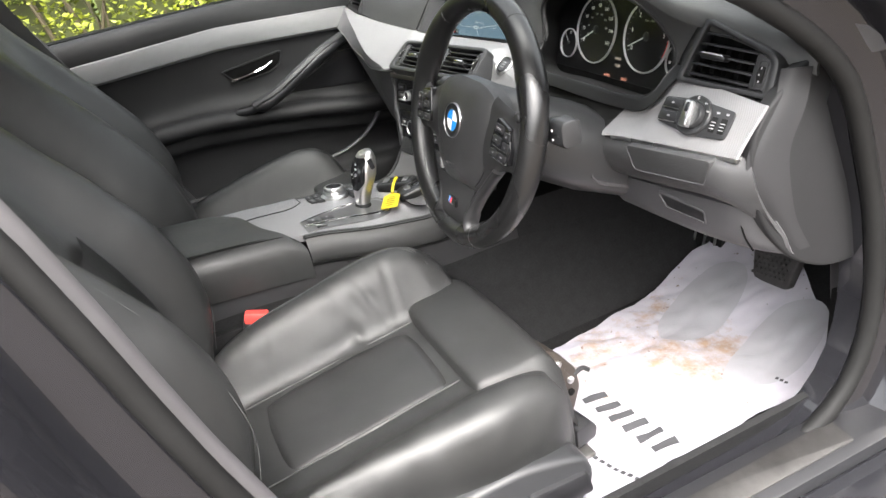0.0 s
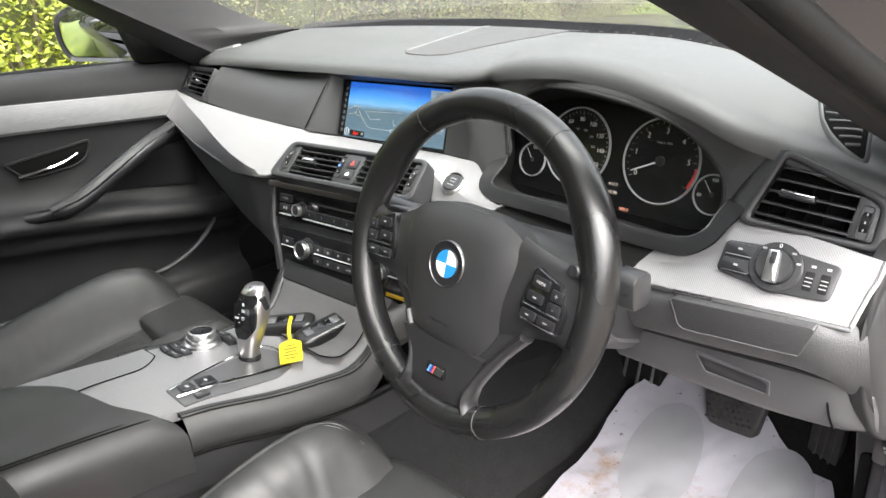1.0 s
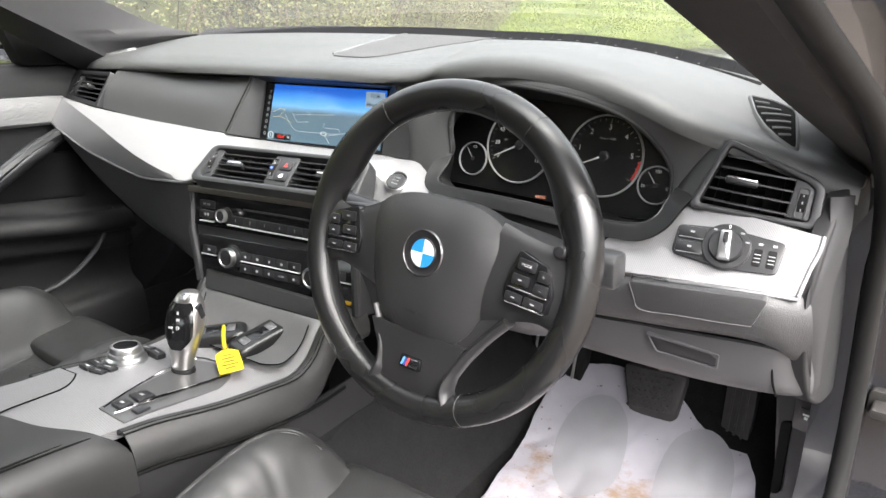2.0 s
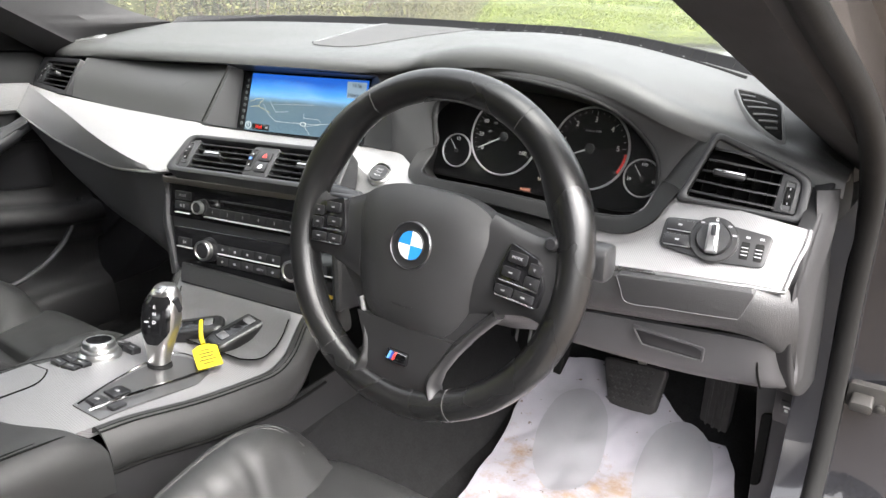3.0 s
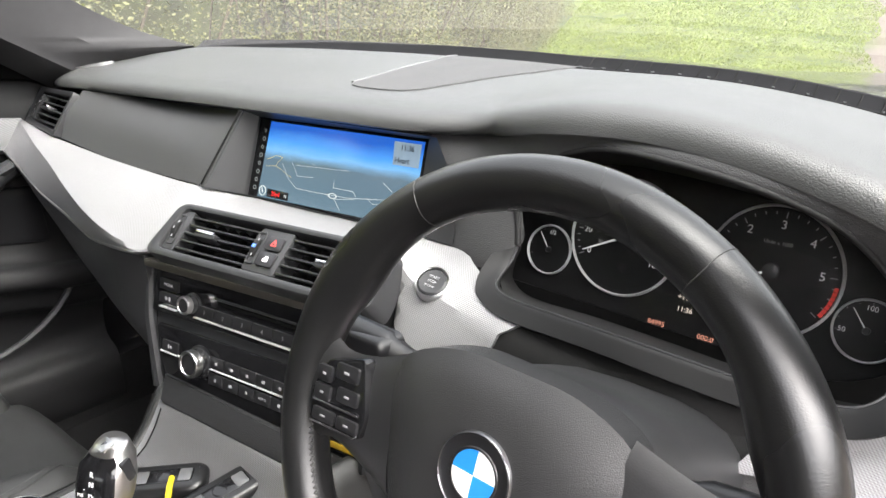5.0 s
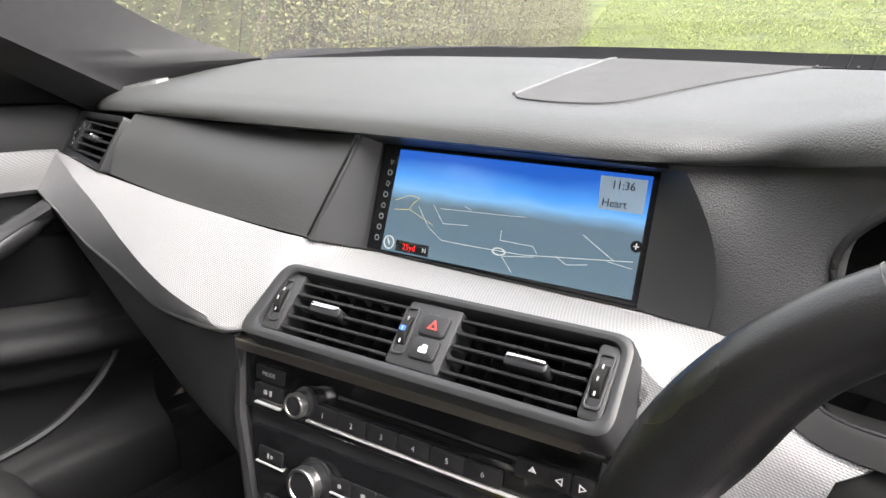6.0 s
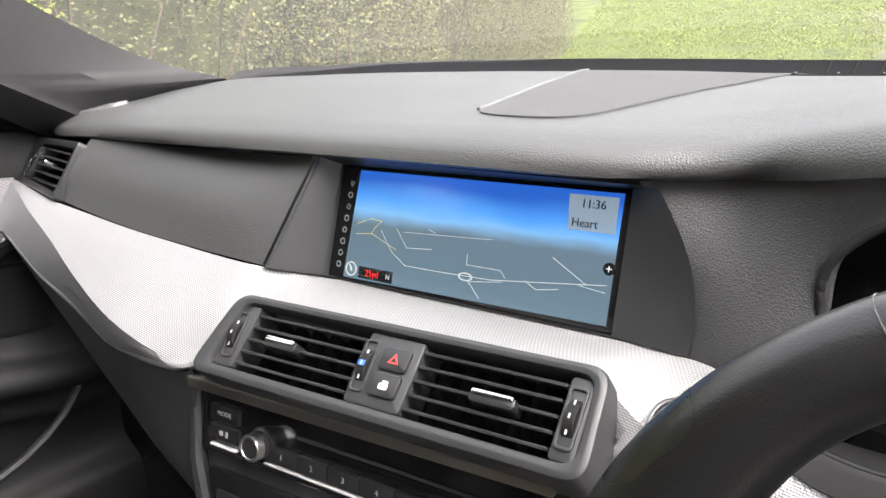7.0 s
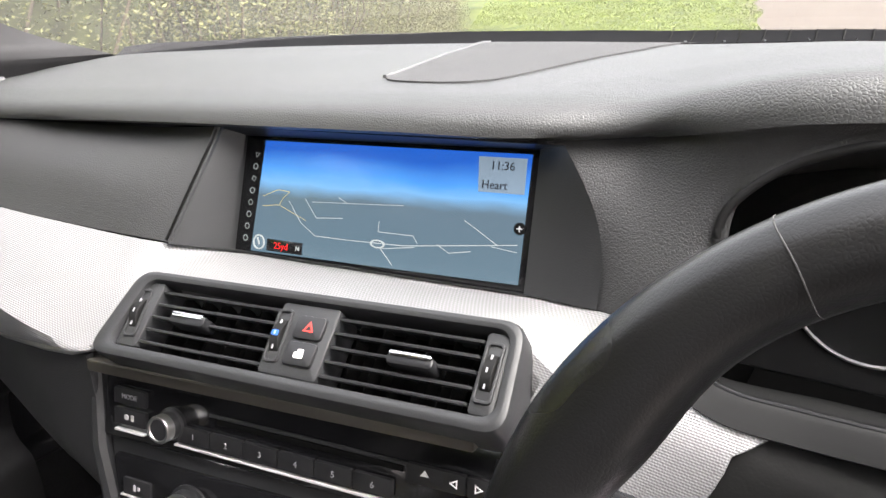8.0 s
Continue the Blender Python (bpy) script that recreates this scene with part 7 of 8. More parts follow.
def on_top(pts, lift):
    out = []
    for u, v in pts:
        p = GF @ Vector((u, v, 0))
        out.append(Vector((p.x, p.y, con_surf(p.x, p.y) + lift)))
    return out


pl = curve(on_top(((0.0, -0.104), (-0.016, -0.05), (-0.040, 0.048), (-0.028, 0.068), (0.012, 0.072)), 0.0052), 30)
tube(bm, pl, 0.0012, 6)
tube(bm, curve(on_top(((0.020, -0.104), (0.025, -0.05), (0.030, 0.03), (0.034, 0.06)), 0.0056), 20), 0.0022, 6)
part("gate_line", bm, CHROME, CON)
for u, v, w, h in ((0.0065, -0.056, 0.024, 0.024), (0.006, -0.083, 0.021, 0.019)):
    bm = bmesh.new()
    q = GF @ Vector((u, v, 0))
    sit = at(GF, u, v, con_surf(q.x, q.y) - q.z + 0.0035, -4)
    prism(bm, sit, rrect(w, h, 0.003), -0.004, 0.0022, 0.0012)
    b = part("parking_brake_switch", bm, PLAS2, CON)
    bar(at(sit, 0, 0, 0.0022), 0, 0, 0.007, 0.004, GREYP, b)
bm = bmesh.new()
q = GF @ Vector((0.031, -0.075, 0))
prism(bm, at(GF, 0.031, -0.075, con_surf(q.x, q.y) - q.z + 0.0035), rrect(0.014, 0.02, 0.003), -0.004, 0.0012, 0.001)
part("traction_switch", bm, PLAS2, CON)

# cup holder covers behind, and the sunk tray by the armrest
CF = fr((-0.082, -0.275, con_z(-0.275) + 0.0018), (1, 0.06, 0), (-0.06, 1, -0.06))
bm = bmesh.new()
rows = []
for v in np.linspace(-0.10, 0.072, 24):
    u1 = 0.030 - 0.030 * max(0.0, (v - 0.03) / 0.042) ** 2
    row = []
    for f in np.linspace(0, 1, 12):
        p = CF @ Vector((-0.036 + (u1 + 0.036) * f, v, 0))
        row.append(Vector((p.x, p.y, con_surf(p.x, p.y) + 0.0022)))
    rows.append(row)
skin(bm, rows)
bmesh.ops.recalc_face_normals(bm, faces=bm.faces)
bmesh.ops.solidify(bm, geom=bm.faces[:], thickness=0.004)
part("cup_cover", bm, TRIM, CON, "silver patterned cup holder cover")
bm = bmesh.new()
tube(bm, [r[-1] + Vector((0.0012, 0.0004, -0.0010)) for r in rows] + [p + Vector((0, 0.0012, -0.0010)) for p in reversed(rows[-1])], 0.0011, 5)
part("cover_gap", bm, DARK, CON)

# armrest
ARM = thing("armrest", (-0.02, -0.5, 0.68), "padded black leather armrest with double stitching", "armrest")
bm = bmesh.new()
secs = []
for f, y in ((0, 0.002), (0.06, -0.008), (0.35, -0.2), (0.8, -0.42), (1, -0.56)):
    yr, yl = -0.242 + y, -0.375 + y
    z = 0.733 + 0.035 * min(1, f * 1.6)
    dz = 0.012 if f == 0 else 0.0
    secs.append([(0.104, yr, z - 0.085), (0.106, yr, z - 0.045), (0.102, yr, z - 0.018 - dz), (0.085, yr - 0.01, z - 0.002 - dz), (0.03, yr - 0.045, z + 0.006 - dz), (-0.05, (yr + yl) / 2 - 0.01, z + 0.012 - dz), (-0.12, yl, z + 0.006 - dz), (-0.150, yl, z - 0.02), (-0.152, yl, z - 0.08)])
loft(bm, secs, 40, 26)
thick(bm, 0.006)
bmesh.ops.recalc_face_normals(bm, faces=bm.faces)
ar = part("pad", bm, LEATHER, ARM, "black leather pad")
bm = bmesh.new()
for off in (0.0, 0.006):
    tube(bm, curve([(0.0865 - off, -0.258, 0.731 - 0.012), (0.0872 - off, -0.27, 0.7345), (0.0872 - off, -0.46, 0.7545), (0.087 - off, -0.67, 0.7665), (0.087 - off, -0.81, 0.7665)], 40), 0.0012, 5)
part("stitch_line", bm, SEAM, ar)
bm = bmesh.new()
cube(bm, (-0.13, -0.85, 0.60), (0.085, -0.40, 0.72), 0.01)
part("box", bm, PLAS, ARM)

# ---- gear selector ----
GS = thing("gear_selector", (-0.005, -0.098, 0.70), "silver and black electronic gear selector lever", "gear lever")
ax = [(-0.006, -0.098, 0.698), (-0.007, -0.095, 0.715), (-0.009, -0.088, 0.74), (-0.012, -0.080, 0.765), (-0.014, -0.074, 0.788), (-0.015, -0.070, 0.7985), (-0.015, -0.068, 0.8055), (-0.015, -0.0675, 0.8085)]
ws_ = [(0.0130, 0.0130), (0.0135, 0.0135), (0.0165, 0.0165), (0.0205, 0.0200), (0.0240, 0.0222), (0.0250, 0.0222), (0.0232, 0.0200), (0.0140, 0.0120)]
TW = radians(22)
rows = []
for (x, y, z), (a, b) in zip(curve(ax, 22), [(float(np.interp(k, range(0, 22), np.interp(np.linspace(0, 7, 22), range(8), [w[0] for w in ws_]))), float(np.interp(np.linspace(0, 7, 22)[k], range(8), [w[1] for w in ws_]))) for k in range(22)]):
    ring = []
    for t in np.linspace(0, 6.2832, 25)[:-1]:
        p, q = a * math.copysign(abs(math.cos(t)) ** 0.78, math.cos(t)), b * math.copysign(abs(math.sin(t)) ** 0.78, math.sin(t))
        ring.append(Vector((x + p * math.cos(TW) - q * math.sin(TW), y + p * math.sin(TW) + q * math.cos(TW), z + 0.15 * b * math.sin(t))))
    rows.append(ring)
bm = bmesh.new()
skin(bm, rows, closed=True, cap=True)
gl = part("lever", bm, mat("lever_silver", (0.46, 0.45, 0.44), 0.34, 1.0, vary=0.08, scale=30), GS, "silver lever body", 80)
GP = fr((-0.0055, -0.0968, 0.780), (math.cos(TW), math.sin(TW), 0), (-0.1, 0.26, 1))
bm = bmesh.new()
sheet = []
for k in range(9, 21):
    c = sum(rows[k], Vector()) / 24
    wide = float(np.interp(k, [9, 10, 12, 18, 20], [1, 2.2, 4, 4, 3]))
    arc = [rows[k][(18 + j) % 24].lerp(rows[k][(19 + j) % 24], f) for j in range(-4, 4) for f in (0.0, 0.5)]
    mid = len(arc) / 2
    keep = [arc[int(round(mid + (i - 4) / 4 * wide * 2)) if 0 <= int(round(mid + (i - 4) / 4 * wide * 2)) < len(arc) else (0 if i < 4 else len(arc) - 1)] for i in range(9)]
    sheet.append([p + (p - c).normalized() * 0.0012 for p in keep])
skin(bm, sheet)
gp = part("shift_panel", bm, GLOSS, gl, "glossy black shift pattern panel", 80)
for s, u, v in (("R", 0.004, 0.012), ("N", 0.004, 0.003), ("D", 0.004, -0.008)):
    text(at(GP, u, v, 0.0019), s, 0.0068, WHITE, gp)
text(at(GP, -0.007, -0.008, 0.0019), "M/S", 0.0042, WHITE, gp)
text(at(GP, -0.003, -0.014, 0.0019), "+", 0.005, WHITE, gp)
text(at(GP, -0.003, -0.002, 0.0019), "-", 0.005, WHITE, gp)
UNF = fr((0.0065, -0.0665, 0.787), (-0.38, 0.92, 0.2), (0, -0.2, 1))
bm = bmesh.new()
prism(bm, UNF, rrect(0.011, 0.021, 0.002), -0.006, 0.0022, 0.001)
part("unlock_button", bm, PLAS2, gl)
PKF = fr((-0.015, -0.074, 0.8065), (1, 0, 0), (0, 1, 0.3))
bm = bmesh.new()
prism(bm, PKF, rrect(0.018, 0.013, 0.003), -0.006, 0.0018, 0.0008)
pb = part("park_button", bm, SATIN, gl)
text(at(PKF, 0, 0, 0.002), "P", 0.007, INKM, pb)
bm = bmesh.new()
lathe(bm, fr((-0.006, -0.098, 0.697), (1, 0, 0), (0, 1, -0.1)), [(0.021, 0), (0.0185, 0.004), (0.0165, 0.008), (0.0158, 0.013), (0.0150, 0.015), (0.0130, 0.016)], 26)
part("gaiter", bm, RUBBER, GS)

# ---- rotary controller ----
RC = thing("rotary_controller", (-0.090, -0.132, 0.705), "silver rotary menu controller with black keys around", "knob")
RF = fr((-0.090, -0.130, con_z(-0.13) + 0.003), (1, 0.1, 0), (-0.1, 1, -0.12))
bm = bmesh.new()
lathe(bm, RF, [(0.0275, -0.004), (0.0275, 0.003), (0.0255, 0.005), (0.0235, 0.006), (0.0235, 0.010), (0.0225, 0.0115), (0.0205, 0.012), (0.0205, 0.018), (0.0195, 0.020), (0.0165, 0.021), (0.0152, 0.0205)], 44)
part("collar", bm, SATIN, RC)
bm = bmesh.new()
lathe(bm, RF, [(0.0165, 0.015), (0.0165, 0.0208), (0.012, 0.0212), (0, 0.0206)], 32)
part("cap", bm, GLOSS, RC)
for u, v, w, h, tn in ((-0.013, -0.036, 0.025, 0.014, -8), (0.0125, -0.037, 0.025, 0.014, 6), (-0.004, 0.036, 0.025, 0.014, 8), (0.0215, 0.034, 0.025, 0.014, -10), (-0.013, -0.0505, 0.024, 0.012, -8), (0.0125, -0.0515, 0.024, 0.012, 6)):
    bm = bmesh.new()
    prism(bm, at(RF, u, v, 0, tn), rrect(w, h, 0.002), -0.006, 0.005, 0.0012)
    b = part("menu_key", bm, PLAS2, RC)
    bar(at(RF, u, v, 0.005, tn), 0, 0, w * 0.45, 0.0018, GREYP, b)

# ---- keys and tag ----
FOBM = mat("fob_black", (0.006, 0.006, 0.0065), 0.33, vary=0.15, scale=60)
FOBG = mat("fob_silver_key", (0.13, 0.13, 0.133), 0.35, 0.5, vary=0.08, scale=60)


def key_fob(m, label):
    k = thing("car_key", m.translation, label, "key", "car keys on the console")
    o = rpoly([(-0.044, -0.013), (-0.034, -0.0205), (0.034, -0.0205), (0.044, -0.013), (0.044, 0.013), (0.034, 0.0205), (-0.034, 0.0205), (-0.044, 0.013)], 0.007)
    part("case", prism(bmesh.new(), m, o, 0, 0.0160, 0.0065, 4), FOBM, k)
    bm = bmesh.new()
    prism(bm, at(m, 0, 0, 0.0160), rrect(0.060, 0.019, 0.004), -0.001, 0.0006, 0.0004)
    part("button_strip", bm, GLOSS, k)
    for u in (-0.022, 0.0, 0.022):
        if u == 0.0:
            bm = lathe(bmesh.new(), at(m, 0, 0, 0.0160), [(0.0075, 0), (0.0075, 0.0012), (0.006, 0.0016), (0, 0.0014)], 20)
        else:
            bm = prism(bmesh.new(), at(m, u, 0, 0.0160), rrect(0.013, 0.017, 0.002), 0, 0.0012, 0.0005)
        part("button", bm, GLOSS if u == 0.0 else FOBG, k)
    return k


key_fob(fr((-0.052, -0.006, 0.7035), (0.70, 0.70, 0.06), (-0.70, 0.70, 0.14)), "black car key lying on the silver lid")
key_fob(fr((0.0165, 0.016, 0.7085), (0.16, 0.97, 0.17), (-0.97, 0.16, 0.14)), "black car key beside the gear lever")
TG = thing("key_tag", (0.034, -0.045, 0.70), "yellow paper key tag with faded handwriting", "tag")
TGF = fr((0.0350, -0.0520, 0.7145), (0.49, 0.87, 0.05), (-0.87, 0.49, 0.10))
bm = bmesh.new()
prism(bm, TGF, rpoly([(-0.0165, -0.028), (0.0165, -0.028), (0.0165, 0.020), (0.006, 0.029), (-0.006, 0.029), (-0.0165, 0.021)], 0.003), -0.0006, 0.0006, 0.0003, 1)
tg = part("card", bm, YELLOW, TG)
for v, w in ((0.014, 0.012), (0.006, 0.019), (-0.002, 0.016), (-0.010, 0.022), (-0.018, 0.015)):
    bar(at(TGF, 0, 0, 0.0006), 0.0, v, w, 0.0020, TAGINK, tg)
bm = bmesh.new()
tube(bm, curve([TGF @ Vector(p) for p in ((0, 0.029, 0.001), (0.0, 0.040, 0.006), (0.003, 0.056, 0.012), (0.006, 0.072, 0.012))], 12), 0.003, 8)
part("strap", bm, YELLOW, TG)

# ---- seats ----


def crumple(bm, amp, scale, seed):
    """Soft creases in the leather."""
    bm.normal_update()
    for v in bm.verts:
        p = v.co * scale + Vector((seed, 0, 0))
        v.co += v.normal * amp * (noise.noise(p) + 0.5 * noise.noise(p * 2.3))


def seat(cx, dy, label, seed, sgn):
    """Sports seat; sgn +1 has its sill side at +x."""
    s = thing("bucket_seat", (cx, dy - 0.25, 0.40), label, "car seat", "front seats")
    # cushion with its two bolsters: cross-sections along y
    secs = []
    for y, z, b, w in ((-0.50, 0.535, 0.05, 0.200), (-0.42, 0.548, 0.086, 0.208), (-0.32, 0.562, 0.100, 0.220), (-0.22, 0.575, 0.108, 0.234), (-0.14, 0.585, 0.108, 0.242), (-0.085, 0.588, 0.096, 0.234), (-0.045, 0.585, 0.064, 0.222), (-0.022, 0.575, 0.010, 0.205), (-0.015, 0.54, 0.0, 0.20)):
        half = [(0.0, 0.0), (0.075, 0.0), (0.108, 0.006), (0.128, b * 0.45), (0.150, b * 0.88), (0.178, b), (w - 0.025, b * 0.80), (w, b * 0.25), (w + 0.004, -0.06), (w - 0.01, -0.13)]
        flat_half = [(0.0, 0.0), (0.085, 0.0), (0.125, 0.001), (0.152, 0.006 + b * 0.04), (0.174, b * 0.26), (0.194, b * 0.36), (w - 0.012, b * 0.27), (w, b * 0.02), (w + 0.004, -0.06), (w - 0.01, -0.13)]
        inner_half, outer_half = half, (flat_half if sgn > 0 else half)
        secs.append([(cx - u, dy + y, z + v) for u, v in inner_half[::-1]] + [(cx + u, dy + y, z + v) for u, v in outer_half[1:]])
    bm = bmesh.new()
    loft(bm, secs, 90, 150)
    crumple(bm, 0.0010, 28, seed)
    # drawn wrinkles across the bolster nearer the console
    for v in bm.verts:
        d = (cx - v.co.x) * sgn
        if d > 0.11:
            p = v.co
            w = noise.noise(Vector((p.y * 34 + 2.2 * noise.noise(p * 11), p.x * 9, seed)))
            v.co += v.normal * 0.0015 * (1 - abs(w) * 2.2) * min(1, (d - 0.11) / 0.04) * max(0, noise.noise(Vector((p.y * 7, p.x * 7, seed + 3))) + 0.35)
    # gathers fanning out from the corner of the thigh support
    rnd = random.Random(int(seed))
    for k in range(9):
        ang = radians(96 + k * 11 + rnd.uniform(-4, 4))
        ox, oy, ln = 0.108, dy - 0.150 - 0.010 * k, rnd.uniform(0.06, 0.13)
        depth, wide = rnd.uniform(0.0010, 0.0026), rnd.uniform(0.005, 0.009)
        for v in bm.verts:
            du, dv = (cx - v.co.x) * sgn - ox, v.co.y - oy
            along = du * math.sin(ang) + dv * math.cos(ang)
            across = du * math.cos(ang) - dv * math.sin(ang)
            across += 0.006 * math.sin(along * 40 + k)
            if 0 < along < ln and abs(across) < 0.03:
                v.co -= v.normal * depth * (math.exp(-(across / wide) ** 2) - 0.5 * math.exp(-((abs(across) - 0.013) / wide) ** 2)) * math.sin(math.pi * min(1, along / ln + 0.15)) ** 0.7
    top = BVHTree.FromBMesh(bm)
    seams = []
    for off in (0.0, 0.006):
        pts = []
        for y, d in ((-0.47, 0.180), (-0.38, 0.184), (-0.28, 0.189), (-0.19, 0.194), (-0.125, 0.192), (-0.085, 0.172), (-0.066, 0.146)):
            p = top.ray_cast(Vector((cx - (d - off) * sgn, dy + y - off * max(0, (y + 0.14) * 12), 1.0)), Vector((0, 0, -1)))[0]
            if p:
                pts.append(p + Vector((0, 0, 0.0002)))
        seams.append(pts)
    cu = part("cushion", bm, LEATHER, s, "creased black leather cushion with bolsters", 75)
    for du in (-0.100, 0.100):
        bm = bmesh.new()
        tube(bm, curve([(cx + du, dy + y, z) for y, z in ((-0.46, 0.545), (-0.32, 0.5635), (-0.22, 0.5768), (-0.135, 0.588))], 24), 0.0018, 6)
        part("piping", bm, LEATHER, cu)
    for pts, r, m in ((seams[0], 0.0016, LEATHER), (seams[1], 0.0007, STITCH)):
        bm = bmesh.new()
        tube(bm, curve(pts, 50), r, 6)
        part("seam" if r > 0.001 else "stitch_line", bm, m, cu)
    # insert panel
    m = fr((cx + 0.006 * sgn, dy - 0.275, 0.563), (1, 0, 0), (0, 1, 0.13))
    bm = bmesh.new()
    pillow(bm, m, 0.208, 0.285, 0.012, 5, 0.7, 24, 24)
    crumple(bm, 0.0012, 25, seed + 5)
    part("cushion_insert", bm, LEATHER, s, "flat black leather seat insert", 70)
    # thigh support with front roll
    m = fr((cx, dy - 0.060, 0.588), (1, 0, 0), (0, 1, 0.06))
    bm = bmesh.new()

    def roll(u, v, n, a, b):
        if b > 0.35:
            n -= 0.05 * ((b - 0.35) / 0.65) ** 2.6
        return u, v, n
    pillow(bm, m, 0.335, 0.152, 0.026, 7, 0.45, 30, 26, roll, 0.085)
    crumple(bm, 0.001, 22, seed + 9)
    part("thigh_support", bm, LEATHER, s, "smooth black leather thigh support", 75)
    # backrest
    secs = []
    for y, z, b, w in ((-0.510, 0.50, 0.03, 0.205), (-0.500, 0.60, 0.050, 0.222), (-0.494, 0.70, 0.068, 0.240), (-0.520, 0.80, 0.074, 0.250), (-0.567, 0.90, 0.066, 0.246), (-0.620, 1.00, 0.050, 0.235), (-0.672, 1.10, 0.030, 0.215), (-0.712, 1.18, 0.012, 0.19), (-0.740, 1.215, -0.02, 0.17), (-0.775, 1.20, -0.05, 0.165)):
        half = [(0.0, 0.0), (0.085, 0.0), (0.115, 0.010), (0.135, b * 0.5), (0.158, b * 0.92), (0.186, b), (0.216, b * 0.72), (w, b * 0.05), (w + 0.006, -0.06), (w - 0.02, -0.115)]
        secs.append([(cx - u, dy + y + v, z + v * 0.35) for u, v in half[::-1]] + [(cx + u, dy + y + v, z + v * 0.35) for u, v in half[1:]])
    bm = bmesh.new()
    loft(bm, secs, 64, 50)
    crumple(bm, 0.0014, 20, seed + 2)
    ba = part("backrest", bm, LEATHER, s, "black leather backrest with deep side bolsters", 75)
    bm = bmesh.new()
    loft(bm, [[(cx - 0.105, dy + y, z), (cx, dy + y + 0.012, z + 0.004), (cx + 0.105, dy + y, z)] for y, z in ((-0.486, 0.56), (-0.482, 0.66), (-0.492, 0.75), (-0.52, 0.83), (-0.556, 0.905))], 14, 20)
    bmesh.ops.solidify(bm, geom=bm.faces[:], thickness=-0.008)
    part("back_insert", bm, LEATHER, s, "leather back insert", 60)
    for du in (-0.196, 0.196):
        bm = bmesh.new()
        tube(bm, curve([(cx + du, dy + y, z) for y, z in ((-0.442, 0.62), (-0.426, 0.71), (-0.451, 0.82), (-0.504, 0.92), (-0.572, 1.015))], 30), 0.0006, 5)
        part("stitch_line", bm, STITCH, ba)
    bm = bmesh.new()
    loft(bm, [[(cx - 0.225, dy - 0.615 + o, z), (cx, dy - 0.635 + o, z), (cx + 0.225, dy - 0.615 + o, z)] for o, z in ((0, 0.50), (0, 0.75), (-0.06, 0.95), (-0.13, 1.16))], 10, 10)
    bmesh.ops.solidify(bm, geom=bm.faces[:], thickness=0.02)
    part("back_shell", bm, PLAS, s)
    # base and side valance
    bm = bmesh.new()
    cube(bm, (cx - 0.19, dy - 0.46, 0.405), (cx + 0.19, dy - 0.06, 0.53), 0.02)
    part("base", bm, DARK, s)
    vm = fr((cx + sgn * 0.232, dy - 0.22, 0.455), (0, 1, 0), (0, 0, 1))
    bm = bmesh.new()
    prism(bm, vm, rpoly([(-0.24, 0.055), (0.10, 0.070), (0.198, 0.045), (0.206, -0.01), (0.16, -0.05), (-0.24, -0.045)], 0.03), -0.02, 0.022, 0.010, 3)
    va = part("side_valance", bm, PLAS, s, "dark grey plastic seat side valance")
    bm = bmesh.new()
    prism(bm, at(vm, 0.145, 0.005, 0.022), rpoly([(-0.05, 0.022), (0.045, 0.018), (0.05, -0.02), (-0.045, -0.018)], 0.008), -0.002, 0.008, 0.004)
    part("adjuster_switch", bm, PLAS2, va)
    # front bracket and rails
    bm = bmesh.new()
    cube(bm, (cx + 0.165 * sgn - 0.02, dy - 0.30, 0.398), (cx + 0.165 * sgn + 0.02, dy + 0.03, 0.425), 0.004)
    part("rail", bm, METAL, s)
    bm = bmesh.new()
    cube(bm, (cx - 0.165 * sgn - 0.02, dy - 0.30, 0.398), (cx - 0.165 * sgn + 0.02, dy + 0.03, 0.425), 0.004)
    part("rail", bm, METAL, s)
    bm = bmesh.new()
    loft(bm, [[(cx - 0.15, dy - 0.01, 0.54), (cx, dy + 0.0, 0.54), (cx + 0.15, dy - 0.01, 0.54)], [(cx - 0.16, dy + 0.004, 0.49), (cx, dy + 0.014, 0.49), (cx + 0.16, dy + 0.004, 0.49)], [(cx - 0.15, dy - 0.03, 0.43), (cx, dy - 0.02, 0.43), (cx + 0.15, dy - 0.03, 0.43)]], 10, 8)
    bmesh.ops.solidify(bm, geom=bm.faces[:], thickness=0.01)
    part("front_cover", bm, PLAS2, s)
    if sgn > 0:
        # slide bracket and release lever of the thigh support
        bf = fr((cx + 0.128, dy + 0.022, 0.520), (-0.15, 1, 0), (0, 0, 1))
        bm = bmesh.new()
        prism(bm, bf, rpoly([(-0.028, 0.080), (-0.006, 0.064), (0.024, 0.020), (0.028, -0.016), (0.008, -0.058), (-0.028, -0.066)], 0.008), -0.060, 0.0, 0.003)
        bk = part("slide_bracket", bm, mat("bronzed_bracket", (0.055, 0.046, 0.040), 0.4, 0.5, vary=0.3, scale=60), s, "dull bronze metal bracket under the cushion")
        for u, v in ((-0.010, 0.045), (0.010, 0.006), (0.008, -0.016)):
            part("bolt", lathe(bmesh.new(), at(bf, u, v), [(0.006, 0), (0.006, 0.003), (0.004, 0.0045), (0, 0.0045)], 12), SATIN if v > 0 else DARK, bk)
        bm = bmesh.new()
        tube(bm, curve([bf @ Vector(p) for p in ((0.020, 0.010, -0.002), (0.034, 0.016, 0.002), (0.044, 0.008, 0.004))], 10), 0.004, 8)
        part("release_lever", bm, PLAS2, bk)
        kn = fr((cx + 0.158, dy + 0.030, 0.446), (-0.15, 1, 0), (0, 0, 1))
        bm = bmesh.new()
